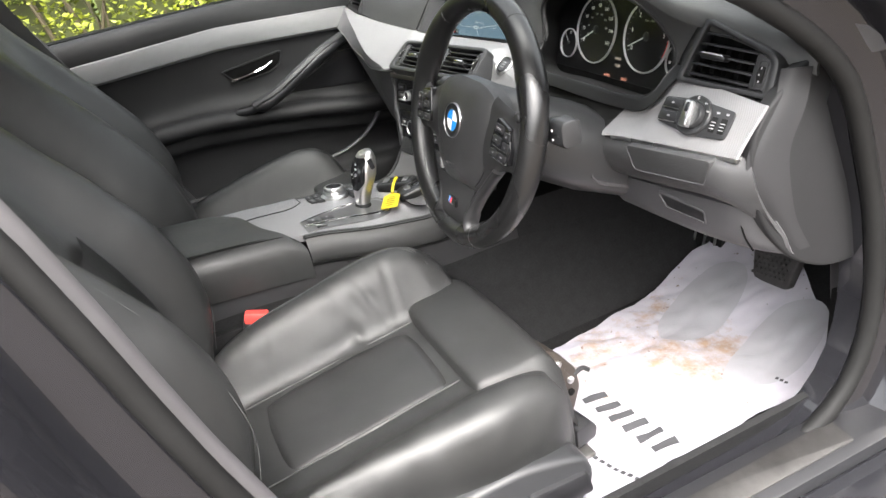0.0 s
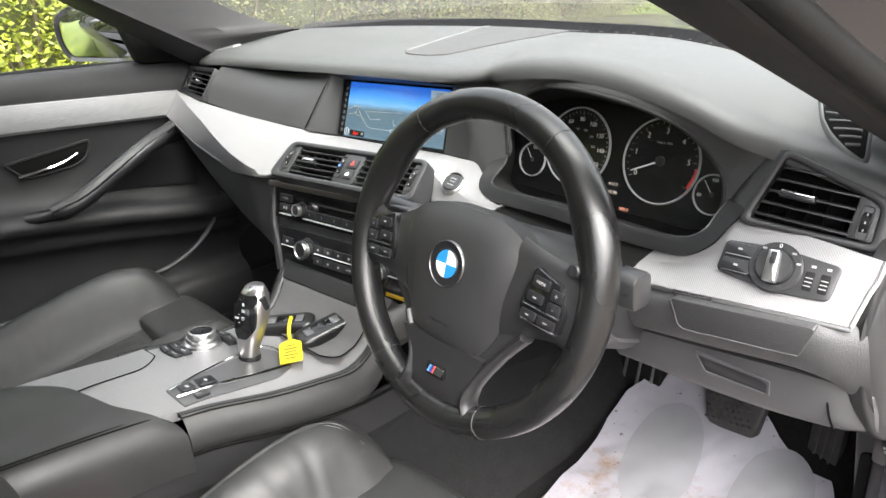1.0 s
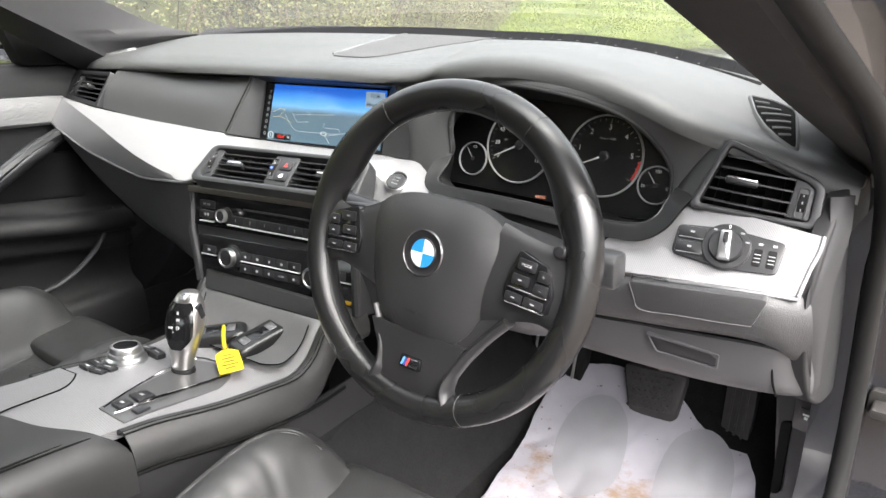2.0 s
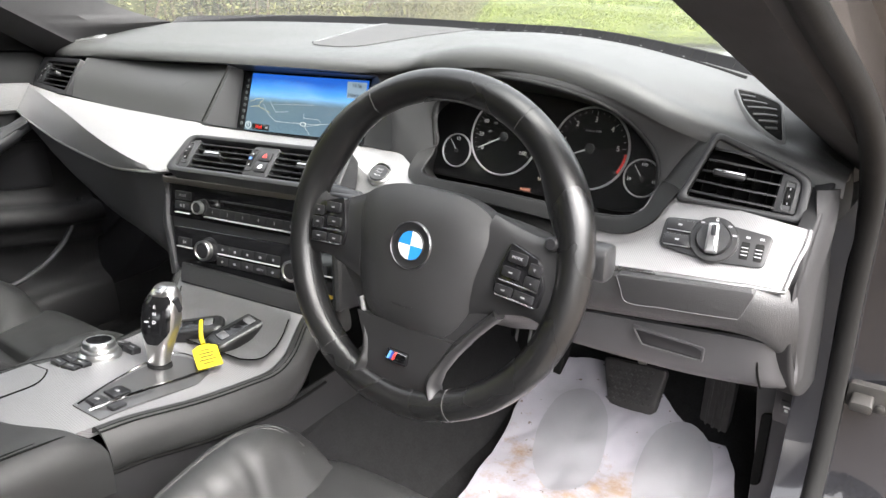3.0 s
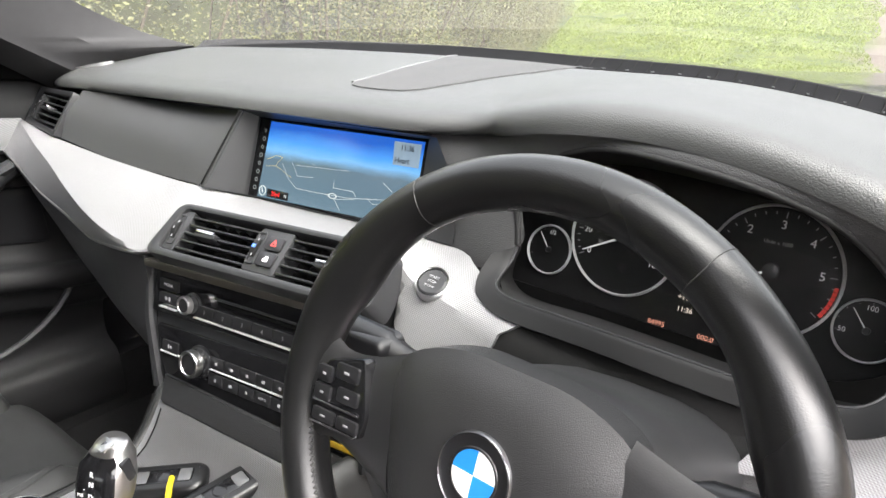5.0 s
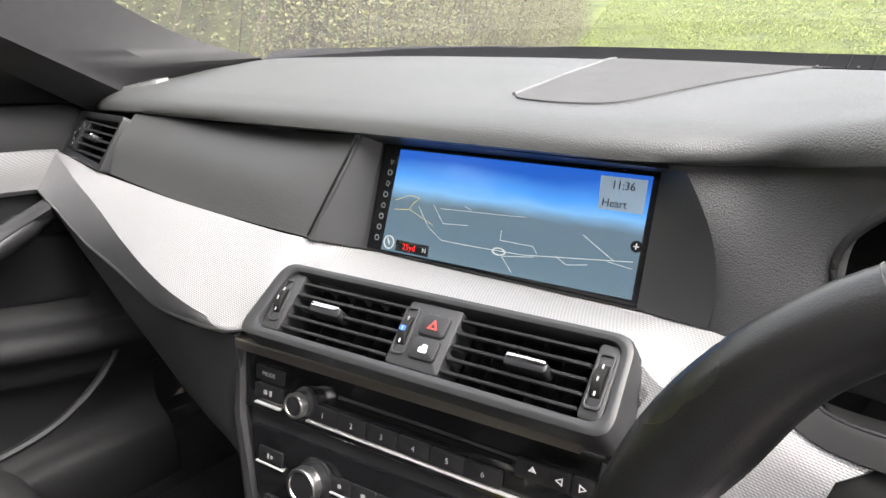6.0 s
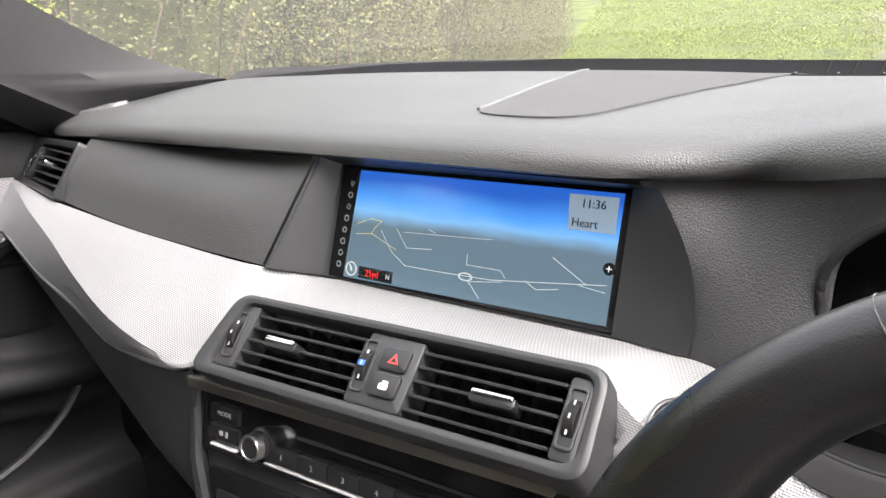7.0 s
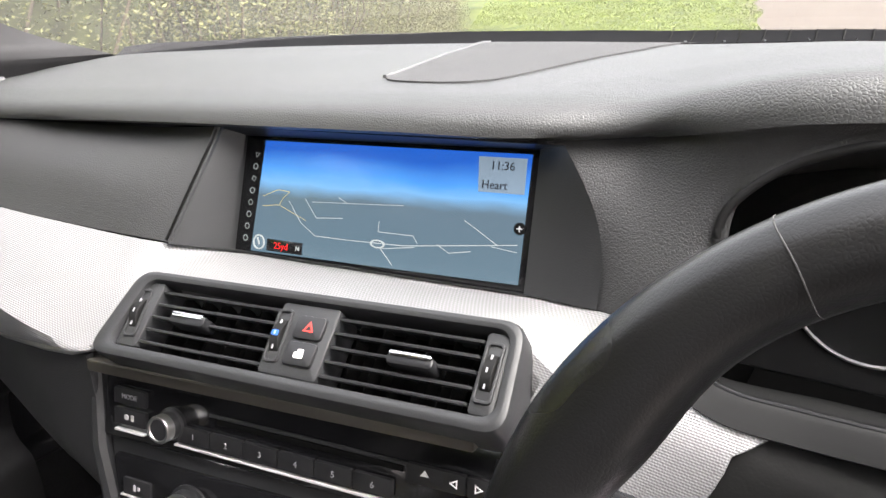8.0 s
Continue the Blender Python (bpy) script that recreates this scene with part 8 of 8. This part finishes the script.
        prism(bm, kn, rpoly([(-0.022, 0.016), (0.008, 0.020), (0.020, 0.004), (0.016, -0.016), (-0.022, -0.020)], 0.007), -0.040, 0.006, 0.004)
        part("rail_cap", bm, PLAS2, s, "black plastic cap of the seat rail")
    return s


seat(0.370, 0.0, "black leather driver's sports seat, worn and creased", 3.0, 1)
seat(-0.378, 0.03, "black leather passenger sports seat", 17.0, -1)

# seat belt buckle beside the driver
BK = thing("belt_buckle", (0.143, -0.375, 0.54), "black seat belt buckle with red release button", "seat belt buckle")
BKF = fr((0.142, -0.372, 0.60), (0.25, 0.95, -0.25), (-0.1, 0.12, 1))
bm = bmesh.new()
prism(bm, BKF, rrect(0.044, 0.075, 0.008), -0.011, 0.011, 0.004)
part("case", bm, PLAS2, BK)
bm = bmesh.new()
prism(bm, at(BKF, 0, 0.034, 0), rrect(0.040, 0.019, 0.004), -0.0085, 0.0125, 0.003)
part("release_button", bm, RED, BK, "red release button")
for k in range(4):
    bm = bmesh.new()
    prism(bm, at(BKF, 0, -0.043 - 0.011 * k, 0), rrect(0.036 - 0.001 * k, 0.009, 0.003), -0.010, 0.010, 0.003)
    part("bellows_ring", bm, RUBBER, BK)
# passenger belt
BL = thing("seat_belt", (-0.68, -0.60, 0.8), "black passenger seat belt with a bright tongue", "seat belt")
bm = bmesh.new()
rows = []
for p in curve([(-0.700, -0.70, 1.30), (-0.680, -0.62, 1.10), (-0.668, -0.565, 0.985), (-0.672, -0.50, 0.86), (-0.68, -0.45, 0.70)], 24):
    rows.append([p + Vector((0.006, -0.022, -0.008)), p + Vector((-0.004, 0.022, 0.008))])
skin(bm, rows)
thick(bm, 0.0014)
part("webbing", bm, mat("belt_webbing", (0.015, 0.015, 0.016), 0.7, vary=0.2, scale=100, bump=0.6, bscale=1500), BL)
bm = bmesh.new()
prism(bm, fr((-0.660, -0.556, 0.966), (0.3, 0.9, -0.3), (0, 0.4, 0.9)), rrect(0.045, 0.016, 0.004), -0.003, 0.003, 0.0015)
part("tongue", bm, SATIN, BL)

# ---- passenger door ----
DOOR = thing("passenger_door", (-0.75, -0.15, 0.45), "black passenger door with silver trim strip and grab handle", "car door")


def dz(y):
    return float(np.interp(y, [-0.65, -0.55, -0.19, 0.14, 0.24], [-0.020, -0.012, 0.0, -0.022, -0.034]))


def az(y):
    return float(np.interp(y, [-0.65, -0.47, -0.27, -0.05, 0.13, 0.22], [0.795, 0.800, 0.803, 0.772, 0.738, 0.722]))


def door_section(y):
    d, a = dz(y), az(y)
    return [(-0.815, y, 1.045 + d * 0.4), (-0.79, y, 1.066 + d * 0.5), (-0.765, y, 1.066 + d * 0.5), (-0.747, y, 1.045 + d), (-0.742, y, 1.020 + d), (-0.744, y, 0.966 + d), (-0.752, y, 0.955 + d),
            (-0.757, y, 0.90 + d), (-0.755, y, max(a + 0.035, 0.83)), (-0.738, y, a + 0.012), (-0.712, y, a + 0.006), (-0.697, y, a - 0.006), (-0.694, y, a - 0.022), (-0.706, y, a - 0.036), (-0.722, y, a - 0.042), (-0.725, y, a - 0.075), (-0.745, y, a - 0.085), (-0.755, y, a - 0.14), (-0.745, y, 0.56), (-0.715, y, 0.54), (-0.71, y, 0.45), (-0.73, y, 0.42)]


bm = bmesh.new()
loft(bm, [door_section(y) for y in (-0.72, -0.6, -0.45, -0.3, -0.15, -0.03, 0.08, 0.17, 0.25)], 60, 40)
thick(bm, 0.006)
part("door_panel", bm, DOORP, DOOR, "soft black door panel with armrest ledge", 60)
bm = bmesh.new()
rows = []
for y in np.linspace(-0.64, 0.165, 30):
    d = dz(y)
    e = 0.004 * math.sin((y + 0.64) / 0.8 * math.pi)
    rows.append([Vector((-0.746, y, 1.017 + d)), Vector((-0.7375, y, 1.013 + d)), Vector((-0.7345, y, 0.999 + d + e)), Vector((-0.7345, y, 0.982 + d)), Vector((-0.7375, y, 0.963 + d)), Vector((-0.746, y, 0.956 + d))])
skin(bm, rows)
thick(bm, 0.003)
part("trim_strip", bm, TRIM, DOOR, "silver patterned door trim strip", 25)
# handle recess and lever
HF = fr((-0.7525, -0.125, 0.888), (0, 1, 0.06), (0.02, 0, 1))
o = rpoly([(-0.085, 0.018), (0.092, 0.027), (0.075, -0.010), (0.045, -0.022), (-0.05, -0.024)], 0.012)
bm = bmesh.new()
rim(bm, HF, o, inset(o, 0.004), -0.004, 0.0045, 0.002)
part("handle_surround", bm, DOORP, DOOR)
# black plate inside the surround, its colour standing in for the hollow's shade
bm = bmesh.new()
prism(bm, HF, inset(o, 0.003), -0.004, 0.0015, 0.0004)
part("handle_shade_plate", bm, DARK, DOOR)
bm = bmesh.new()
tube(bm, curve([HF @ Vector(p) for p in ((-0.062, -0.012, 0.006), (-0.03, -0.009, 0.016), (0.02, -0.003, 0.017), (0.055, 0.006, 0.008))], 16), [0.007] * 4 + [0.006] * 8 + [0.004] * 4, 8, flat=0.6)
part("door_lever", bm, CHROME, DOOR, "chrome door lever")
# grab handle
bm = bmesh.new()
tube(bm, curve([(-0.745, 0.150, 0.915), (-0.715, 0.105, 0.905), (-0.695, 0.05, 0.888), (-0.685, -0.03, 0.850), (-0.680, -0.10, 0.815), (-0.690, -0.16, 0.797), (-0.715, -0.20, 0.792)], 30), [0.018] * 5 + [0.023] * 20 + [0.015] * 5, 12, flat=0.8)
part("grab_handle", bm, PLAS2, DOOR, "dark grey grab handle")
bm = bmesh.new()
tube(bm, curve([(-0.712, 0.125, 0.921), (-0.685, 0.05, 0.900), (-0.672, -0.03, 0.862), (-0.668, -0.10, 0.827), (-0.678, -0.16, 0.808)], 24), 0.011, 8)
part("grab_cap", bm, PLAS, DOOR, "paler satin face of the grab handle")
# speaker panel
bm = bmesh.new()
prism(bm, fr((-0.752, 0.05, 0.835), (0, 1, -0.05), (0, 0, 1)), rpoly([(-0.105, -0.035), (0.13, -0.055), (0.12, 0.045), (0.05, 0.045), (-0.02, 0.01)], 0.012), -0.004, 0.010, 0.004)
part("speaker_panel", bm, PLAS2, DOOR)
# lower pocket rim
bm = bmesh.new()
tube(bm, curve([(-0.700, -0.55, 0.60), (-0.695, -0.2, 0.60), (-0.70, 0.05, 0.61), (-0.715, 0.16, 0.66), (-0.735, 0.22, 0.74)], 24), 0.006, 6)
part("pocket_rim", bm, PLAS, DOOR)
# window frame corner, glass and mirror
bm = bmesh.new()
prism(bm, fr((-0.752, 0.12, 1.05), (0, 1, 0), (-0.12, 0, 1)), rpoly([(-0.020, 0.006), (0.14, -0.006), (0.10, 0.03), (-0.03, 0.16), (-0.065, 0.18)], 0.010), -0.03, 0.006, 0.004)
part("sail_panel", bm, DARK, DOOR, "black corner panel inside the mirror")
bm = bmesh.new()
loft(bm, [[(-0.775, -0.60, 1.05), (-0.775, -0.2, 1.055), (-0.775, 0.08, 1.05)], [(-0.72, -0.66, 1.22), (-0.725, -0.2, 1.22), (-0.74, -0.02, 1.20)], [(-0.64, -0.70, 1.38), (-0.63, -0.35, 1.38), (-0.66, -0.2, 1.34)]], 10, 8)
wg = part("window_glass", bm, GLASS, DOOR, "clear side window")
wg.visible_shadow = False
bm = bmesh.new()
tube(bm, curve([(-0.79, -0.66, 1.062), (-0.786, -0.4, 1.066), (-0.784, -0.1, 1.066), (-0.782, 0.10, 1.056)], 20), 0.006, 6)
part("window_seal", bm, RUBBER, DOOR)
MIR = thing("door_mirror", (-0.99, 0.09, 1.04), "black door mirror reflecting the green verge", "mirror")
MF = fr((-0.975, 0.090, 1.107), (0.13, 0.115, 0.0), (0.05, -0.06, 1))
o = rpoly([(-0.088, 0.045), (-0.092, -0.01), (-0.075, -0.052), (0.085, -0.062), (0.098, -0.05), (0.07, 0.075), (-0.05, 0.07)], 0.018, 5)
bm = bmesh.new()
rows = [[MF @ Vector((u, v, 0.006)) for u, v in inset(o, 0.008)], [MF @ Vector((u, v, 0.010)) for u, v in o], [MF @ Vector((u * 1.06, v * 1.06, -0.01)) for u, v in o], [MF @ Vector((u * 1.0, v * 1.0, -0.05)) for u, v in o], [MF @ Vector((u * 0.75, v * 0.72, -0.085)) for u, v in o], [MF @ Vector((u * 0.3, v * 0.3, -0.10)) for u, v in o]]
vs = skin(bm, rows, closed=True)
bm.faces.new(vs[-1])
cube(bm, (-0.94, 0.125, 1.035), (-0.78, 0.20, 1.06), 0.01)
part("mirror_housing", bm, PAINT, MIR)
bm = bmesh.new()
prism(bm, MF, inset(o, 0.0085), -0.01, 0.004, 0.0005)
part("mirror_glass", bm, mat("mirror_silver", (0.85, 0.87, 0.87), 0.02, 1.0, vary=0.01, scale=5), MIR, "mirror glass")

# ---- footwell ----


def floor_z(y):
    return float(np.interp(y, [-0.9, 0.0, 0.38, 0.52, 0.72], [0.40, 0.395, 0.40, 0.455, 0.60]))


def sheet_z(x, y):
    n = Vector((x * 5, y * 5, 0.3))
    fold = 0.010 * noise.noise(n) + 0.006 * noise.noise(n * 2.4) + 0.007 * abs(noise.noise(Vector((x * 13 + y * 7, y * 9 - x * 4, 2)))) + 0.005 * abs(noise.noise(Vector((x * 21 - y * 12, y * 17 + x * 9, 7))))
    edge = max(0, (x - 0.56) / 0.08) * 0.03 * max(0, min(1, (y - 0.2) / 0.3)) + max(0, (0.27 - x) / 0.05) * 0.008
    fold += 0.0045 * (0.5 - abs(noise.noise(Vector((x * 34 + y * 11, y * 26 - x * 15, 4))))) * max(0.0, min(1.0, 0.6 + 1.6 * noise.noise(Vector((x * 6, y * 6, 9)))))
    return floor_z(y) + 0.024 + fold + edge


def paper_mat():
    m = mat("white_paper", (0.325, 0.315, 0.35), 0.7, spec=0.3, vary=0.03, scale=10, bump=0.25, bscale=45)
    nt = m.node_tree
    b = nt.nodes["Principled BSDF"]
    old = b.inputs["Base Color"].links[0].from_socket
    tc, n1, n2, rp, mx = nt.nodes.new("ShaderNodeTexCoord"), nt.nodes.new("ShaderNodeTexNoise"), nt.nodes.new("ShaderNodeTexNoise"), nt.nodes.new("ShaderNodeMapRange"), nt.nodes.new("ShaderNodeMix")
    n1.inputs["Scale"].default_value, n1.inputs["Detail"].default_value, n1.inputs["Roughness"].default_value = 38, 8, 0.7
    n2.inputs["Scale"].default_value, n2.inputs["Detail"].default_value = 7, 2
    ad = nt.nodes.new("ShaderNodeMath")
    ad.operation = "ADD"
    for n in (n1, n2):
        nt.links.new(tc.outputs["Object"], n.inputs["Vector"])
    nt.links.new(n1.outputs["Fac"], ad.inputs[0])
    nt.links.new(n2.outputs["Fac"], ad.inputs[1])
    rp.inputs["From Min"].default_value, rp.inputs["From Max"].default_value, rp.inputs["To Max"].default_value = 1.14, 1.42, 0.85
    dst, near, ad2 = nt.nodes.new("ShaderNodeVectorMath"), nt.nodes.new("ShaderNodeMapRange"), nt.nodes.new("ShaderNodeMath")
    dst.operation, dst.inputs[1].default_value = "DISTANCE", (0.398, 0.248, 0.43)
    near.inputs["From Max"].default_value, near.inputs["To Min"].default_value, near.inputs["To Max"].default_value = 0.20, 0.40, 0.0
    ad2.operation = "ADD"
    nt.links.new(tc.outputs["Object"], dst.inputs[0])
    nt.links.new(dst.outputs["Value"], near.inputs["Value"])
    nt.links.new(ad.outputs[0], ad2.inputs[0])
    nt.links.new(near.outputs[0], ad2.inputs[1])
    nt.links.new(ad2.outputs[0], rp.inputs["Value"])
    mx.data_type = "RGBA"
    nt.links.new(rp.outputs[0], mx.inputs["Factor"])
    nt.links.new(old, mx.inputs["A"])
    mx.inputs["B"].default_value = (0.24, 0.155, 0.09, 1)
    # crumbs of dry soil
    cr, cs, cm = nt.nodes.new("ShaderNodeTexNoise"), nt.nodes.new("ShaderNodeMapRange"), nt.nodes.new("ShaderNodeMix")
    cr.inputs["Scale"].default_value, cr.inputs["Detail"].default_value = 95, 3
    cs.inputs["From Min"].default_value, cs.inputs["From Max"].default_value, cs.inputs["To Max"].default_value = 0.69, 0.73, 0.8
    cm.data_type = "RGBA"
    cm.inputs["B"].default_value = (0.10, 0.065, 0.04, 1)
    nt.links.new(tc.outputs["Object"], cr.inputs["Vector"])
    nt.links.new(cr.outputs["Fac"], cs.inputs["Value"])
    nt.links.new(cs.outputs[0], cm.inputs["Factor"])
    nt.links.new(mx.outputs["Result"], cm.inputs["A"])
    nt.links.new(cm.outputs["Result"], b.inputs["Base Color"])
    return m


PAPER = thing("paper_floor_mat", (0.43, 0.3, 0.40), "crumpled white paper floor mat with grey sole prints, muddy", "floor mat")
bm = bmesh.new()
rows = []
for i in range(121):
    f = i / 120
    row = []
    for j in range(91):
        g = j / 90
        x0 = np.interp(f, [0, 0.38, 0.62, 0.8, 0.9, 1], [0.285, 0.276, 0.258, 0.236, 0.240, 0.262])
        x1 = np.interp(f, [0, 0.3, 0.8, 0.92, 1], [0.645, 0.630, 0.640, 0.622, 0.594])
        x = x0 + (x1 - x0) * g + 0.006 * noise.noise(Vector((f * 6, g * 2, 5)))
        y = -0.05 + f * (0.60 + 0.02 * math.sin(g * 5)) - 0.10 * max(0, g - 0.55) * f
        row.append(Vector((x, y, sheet_z(x, y))))
    rows.append(row)
skin(bm, rows)
thick(bm, 0.0006)
pp = part("sheet", bm, paper_mat(), PAPER, "", 80)
SOLE = mat("grey_sole_print", (0.262, 0.260, 0.280), 0.75, vary=0.05, scale=20)


def printed(cx, cy, a, b, turn, name, material=None, waist=0.0):
    """Printed shape lying on the sheet."""
    bm = bmesh.new()
    ca, sa = math.cos(radians(turn)), math.sin(radians(turn))
    rows = []
    for k in range(1, 9):
        row = []
        for j in range(36):
            t = 2 * math.pi * j / 36
            u, v = a * math.cos(t) * k / 8, b * math.sin(t) * k / 8
            u *= 1 - waist * v / b
            x, y = cx + u * ca - v * sa, cy + u * sa + v * ca
            row.append(Vector((x, y, sheet_z(x, y) + 0.0011)))
        rows.append(row)
    vs = skin(bm, rows, closed=True)
    bm.faces.new(vs[0])
    part(name, bm, material or SOLE, pp)


printed(0.362, 0.402, 0.060, 0.116, 16, "sole_print", None, -0.12)
printed(0.538, 0.402, 0.058, 0.116, 10, "sole_print", None, -0.12)
printed(0.566, 0.213, 0.050, 0.034, 12, "heel_print")
INK = mat("black_print", (0.04, 0.04, 0.043), 0.85, spec=0.2, vary=0.08, scale=40)


def stroke(x0, y0, x1, y1, w):
    bm = bmesh.new()
    a, b = Vector((x0, y0, 0)), Vector((x1, y1, 0))
    d = (b - a).normalized()
    s = Vector((-d.y, d.x, 0)) * w / 2
    rows = []
    for k in range(5):
        p = a.lerp(b, k / 4)
        rows.append([Vector((q.x, q.y, sheet_z(q.x, q.y) + 0.0016)) for q in (p - s, p, p + s)])
    skin(bm, rows)
    part("printed_bar", bm, INK, pp)


for k in range(6):
    x = 0.447 + k * 0.030
    y = 0.099 + k * 0.0045
    stroke(x, y - 0.021, x + 0.006, y + 0.021, 0.014)
for k in range(7):
    stroke(0.556 + k * 0.0125, 0.022 + k * 0.0035, 0.564 + k * 0.0125, 0.024 + k * 0.0035, 0.007)
for k in range(3):
    stroke(0.585 + k * 0.009, 0.355, 0.590 + k * 0.009, 0.357, 0.006)

# pedals
PEDAL = mat("worn_pedal_rubber", (0.040, 0.038, 0.038), 0.6, spec=0.35, vary=0.3, scale=60, bump=0.3, bscale=500)
BP = thing("brake_pedal", (0.42, 0.53, 0.46), "worn black rubber brake pedal with studded face", "pedal")
BPF = fr((0.418, 0.520, 0.515), (1, 0.0, 0.12), (-0.05, 0.42, 0.90))
o = rpoly([(-0.056, 0.043), (0.062, 0.038), (0.046, -0.044), (-0.036, -0.040)], 0.013)
bm = bmesh.new()
prism(bm, BPF, o, -0.012, 0.003, 0.005, 3)
bp = part("pedal_pad", bm, PEDAL, BP)
bm = bmesh.new()
for i in range(-4, 5):
    for j in range(-4, 5):
        u, v = i * 0.0105 + (0.005 if j % 2 else 0), j * 0.0092
        if abs(u) < 0.040 + 0.1 * v and abs(v) < 0.034:
            prism(bm, BPF, [(u + 0.0038, v), (u, v + 0.0032), (u - 0.0038, v), (u, v - 0.0032)], 0.001, 0.0055, 0.001, 1)
tagged(part("studs", bm, PEDAL, bp), kind="stuff")
bm = bmesh.new()
tube(bm, curve([(0.425, 0.535, 0.52), (0.43, 0.56, 0.60), (0.44, 0.60, 0.72)], 10), 0.008, 8)
part("pedal_arm", bm, METAL, BP)
AP = thing("accelerator_pedal", (0.555, 0.55, 0.42), "tall ribbed black accelerator pedal", "pedal")
APF = fr((0.556, 0.555, 0.515), (1, -0.1, 0.08), (0.06, 0.38, 0.92))
bm = bmesh.new()
prism(bm, APF, rpoly([(-0.026, 0.075), (0.028, 0.078), (0.025, -0.09), (-0.020, -0.09)], 0.008), -0.010, 0.004, 0.003)
ap = part("pedal_plate", bm, PEDAL, AP)
for k in (-0.012, 0.0, 0.012):
    bm = bmesh.new()
    prism(bm, APF, rrect(0.004, 0.13, 0.001, k + 0.002, -0.005), 0.003, 0.006, 0.001)
    part("rib", bm, PEDAL, ap)
FR = thing("foot_rest", (0.195, 0.56, 0.42), "black foot rest with bright vertical strips", "foot rest")
FRF = fr((0.224, 0.536, 0.52), (1, 0, 0), (0.10, 0.30, 1))
bm = bmesh.new()
prism(bm, FRF, rpoly([(-0.062, 0.13), (0.062, 0.13), (0.056, -0.11), (-0.056, -0.11)], 0.01), -0.02, 0.004, 0.003)
fp = part("plate", bm, RUBBER, FR)
for k in (-0.044, -0.016, 0.012, 0.040):
    bm = bmesh.new()
    prism(bm, FRF, rrect(0.0055, 0.21, 0.002, k, 0.005), 0.003, 0.0065, 0.001)
    part("bright_strip", bm, SATIN, fp)
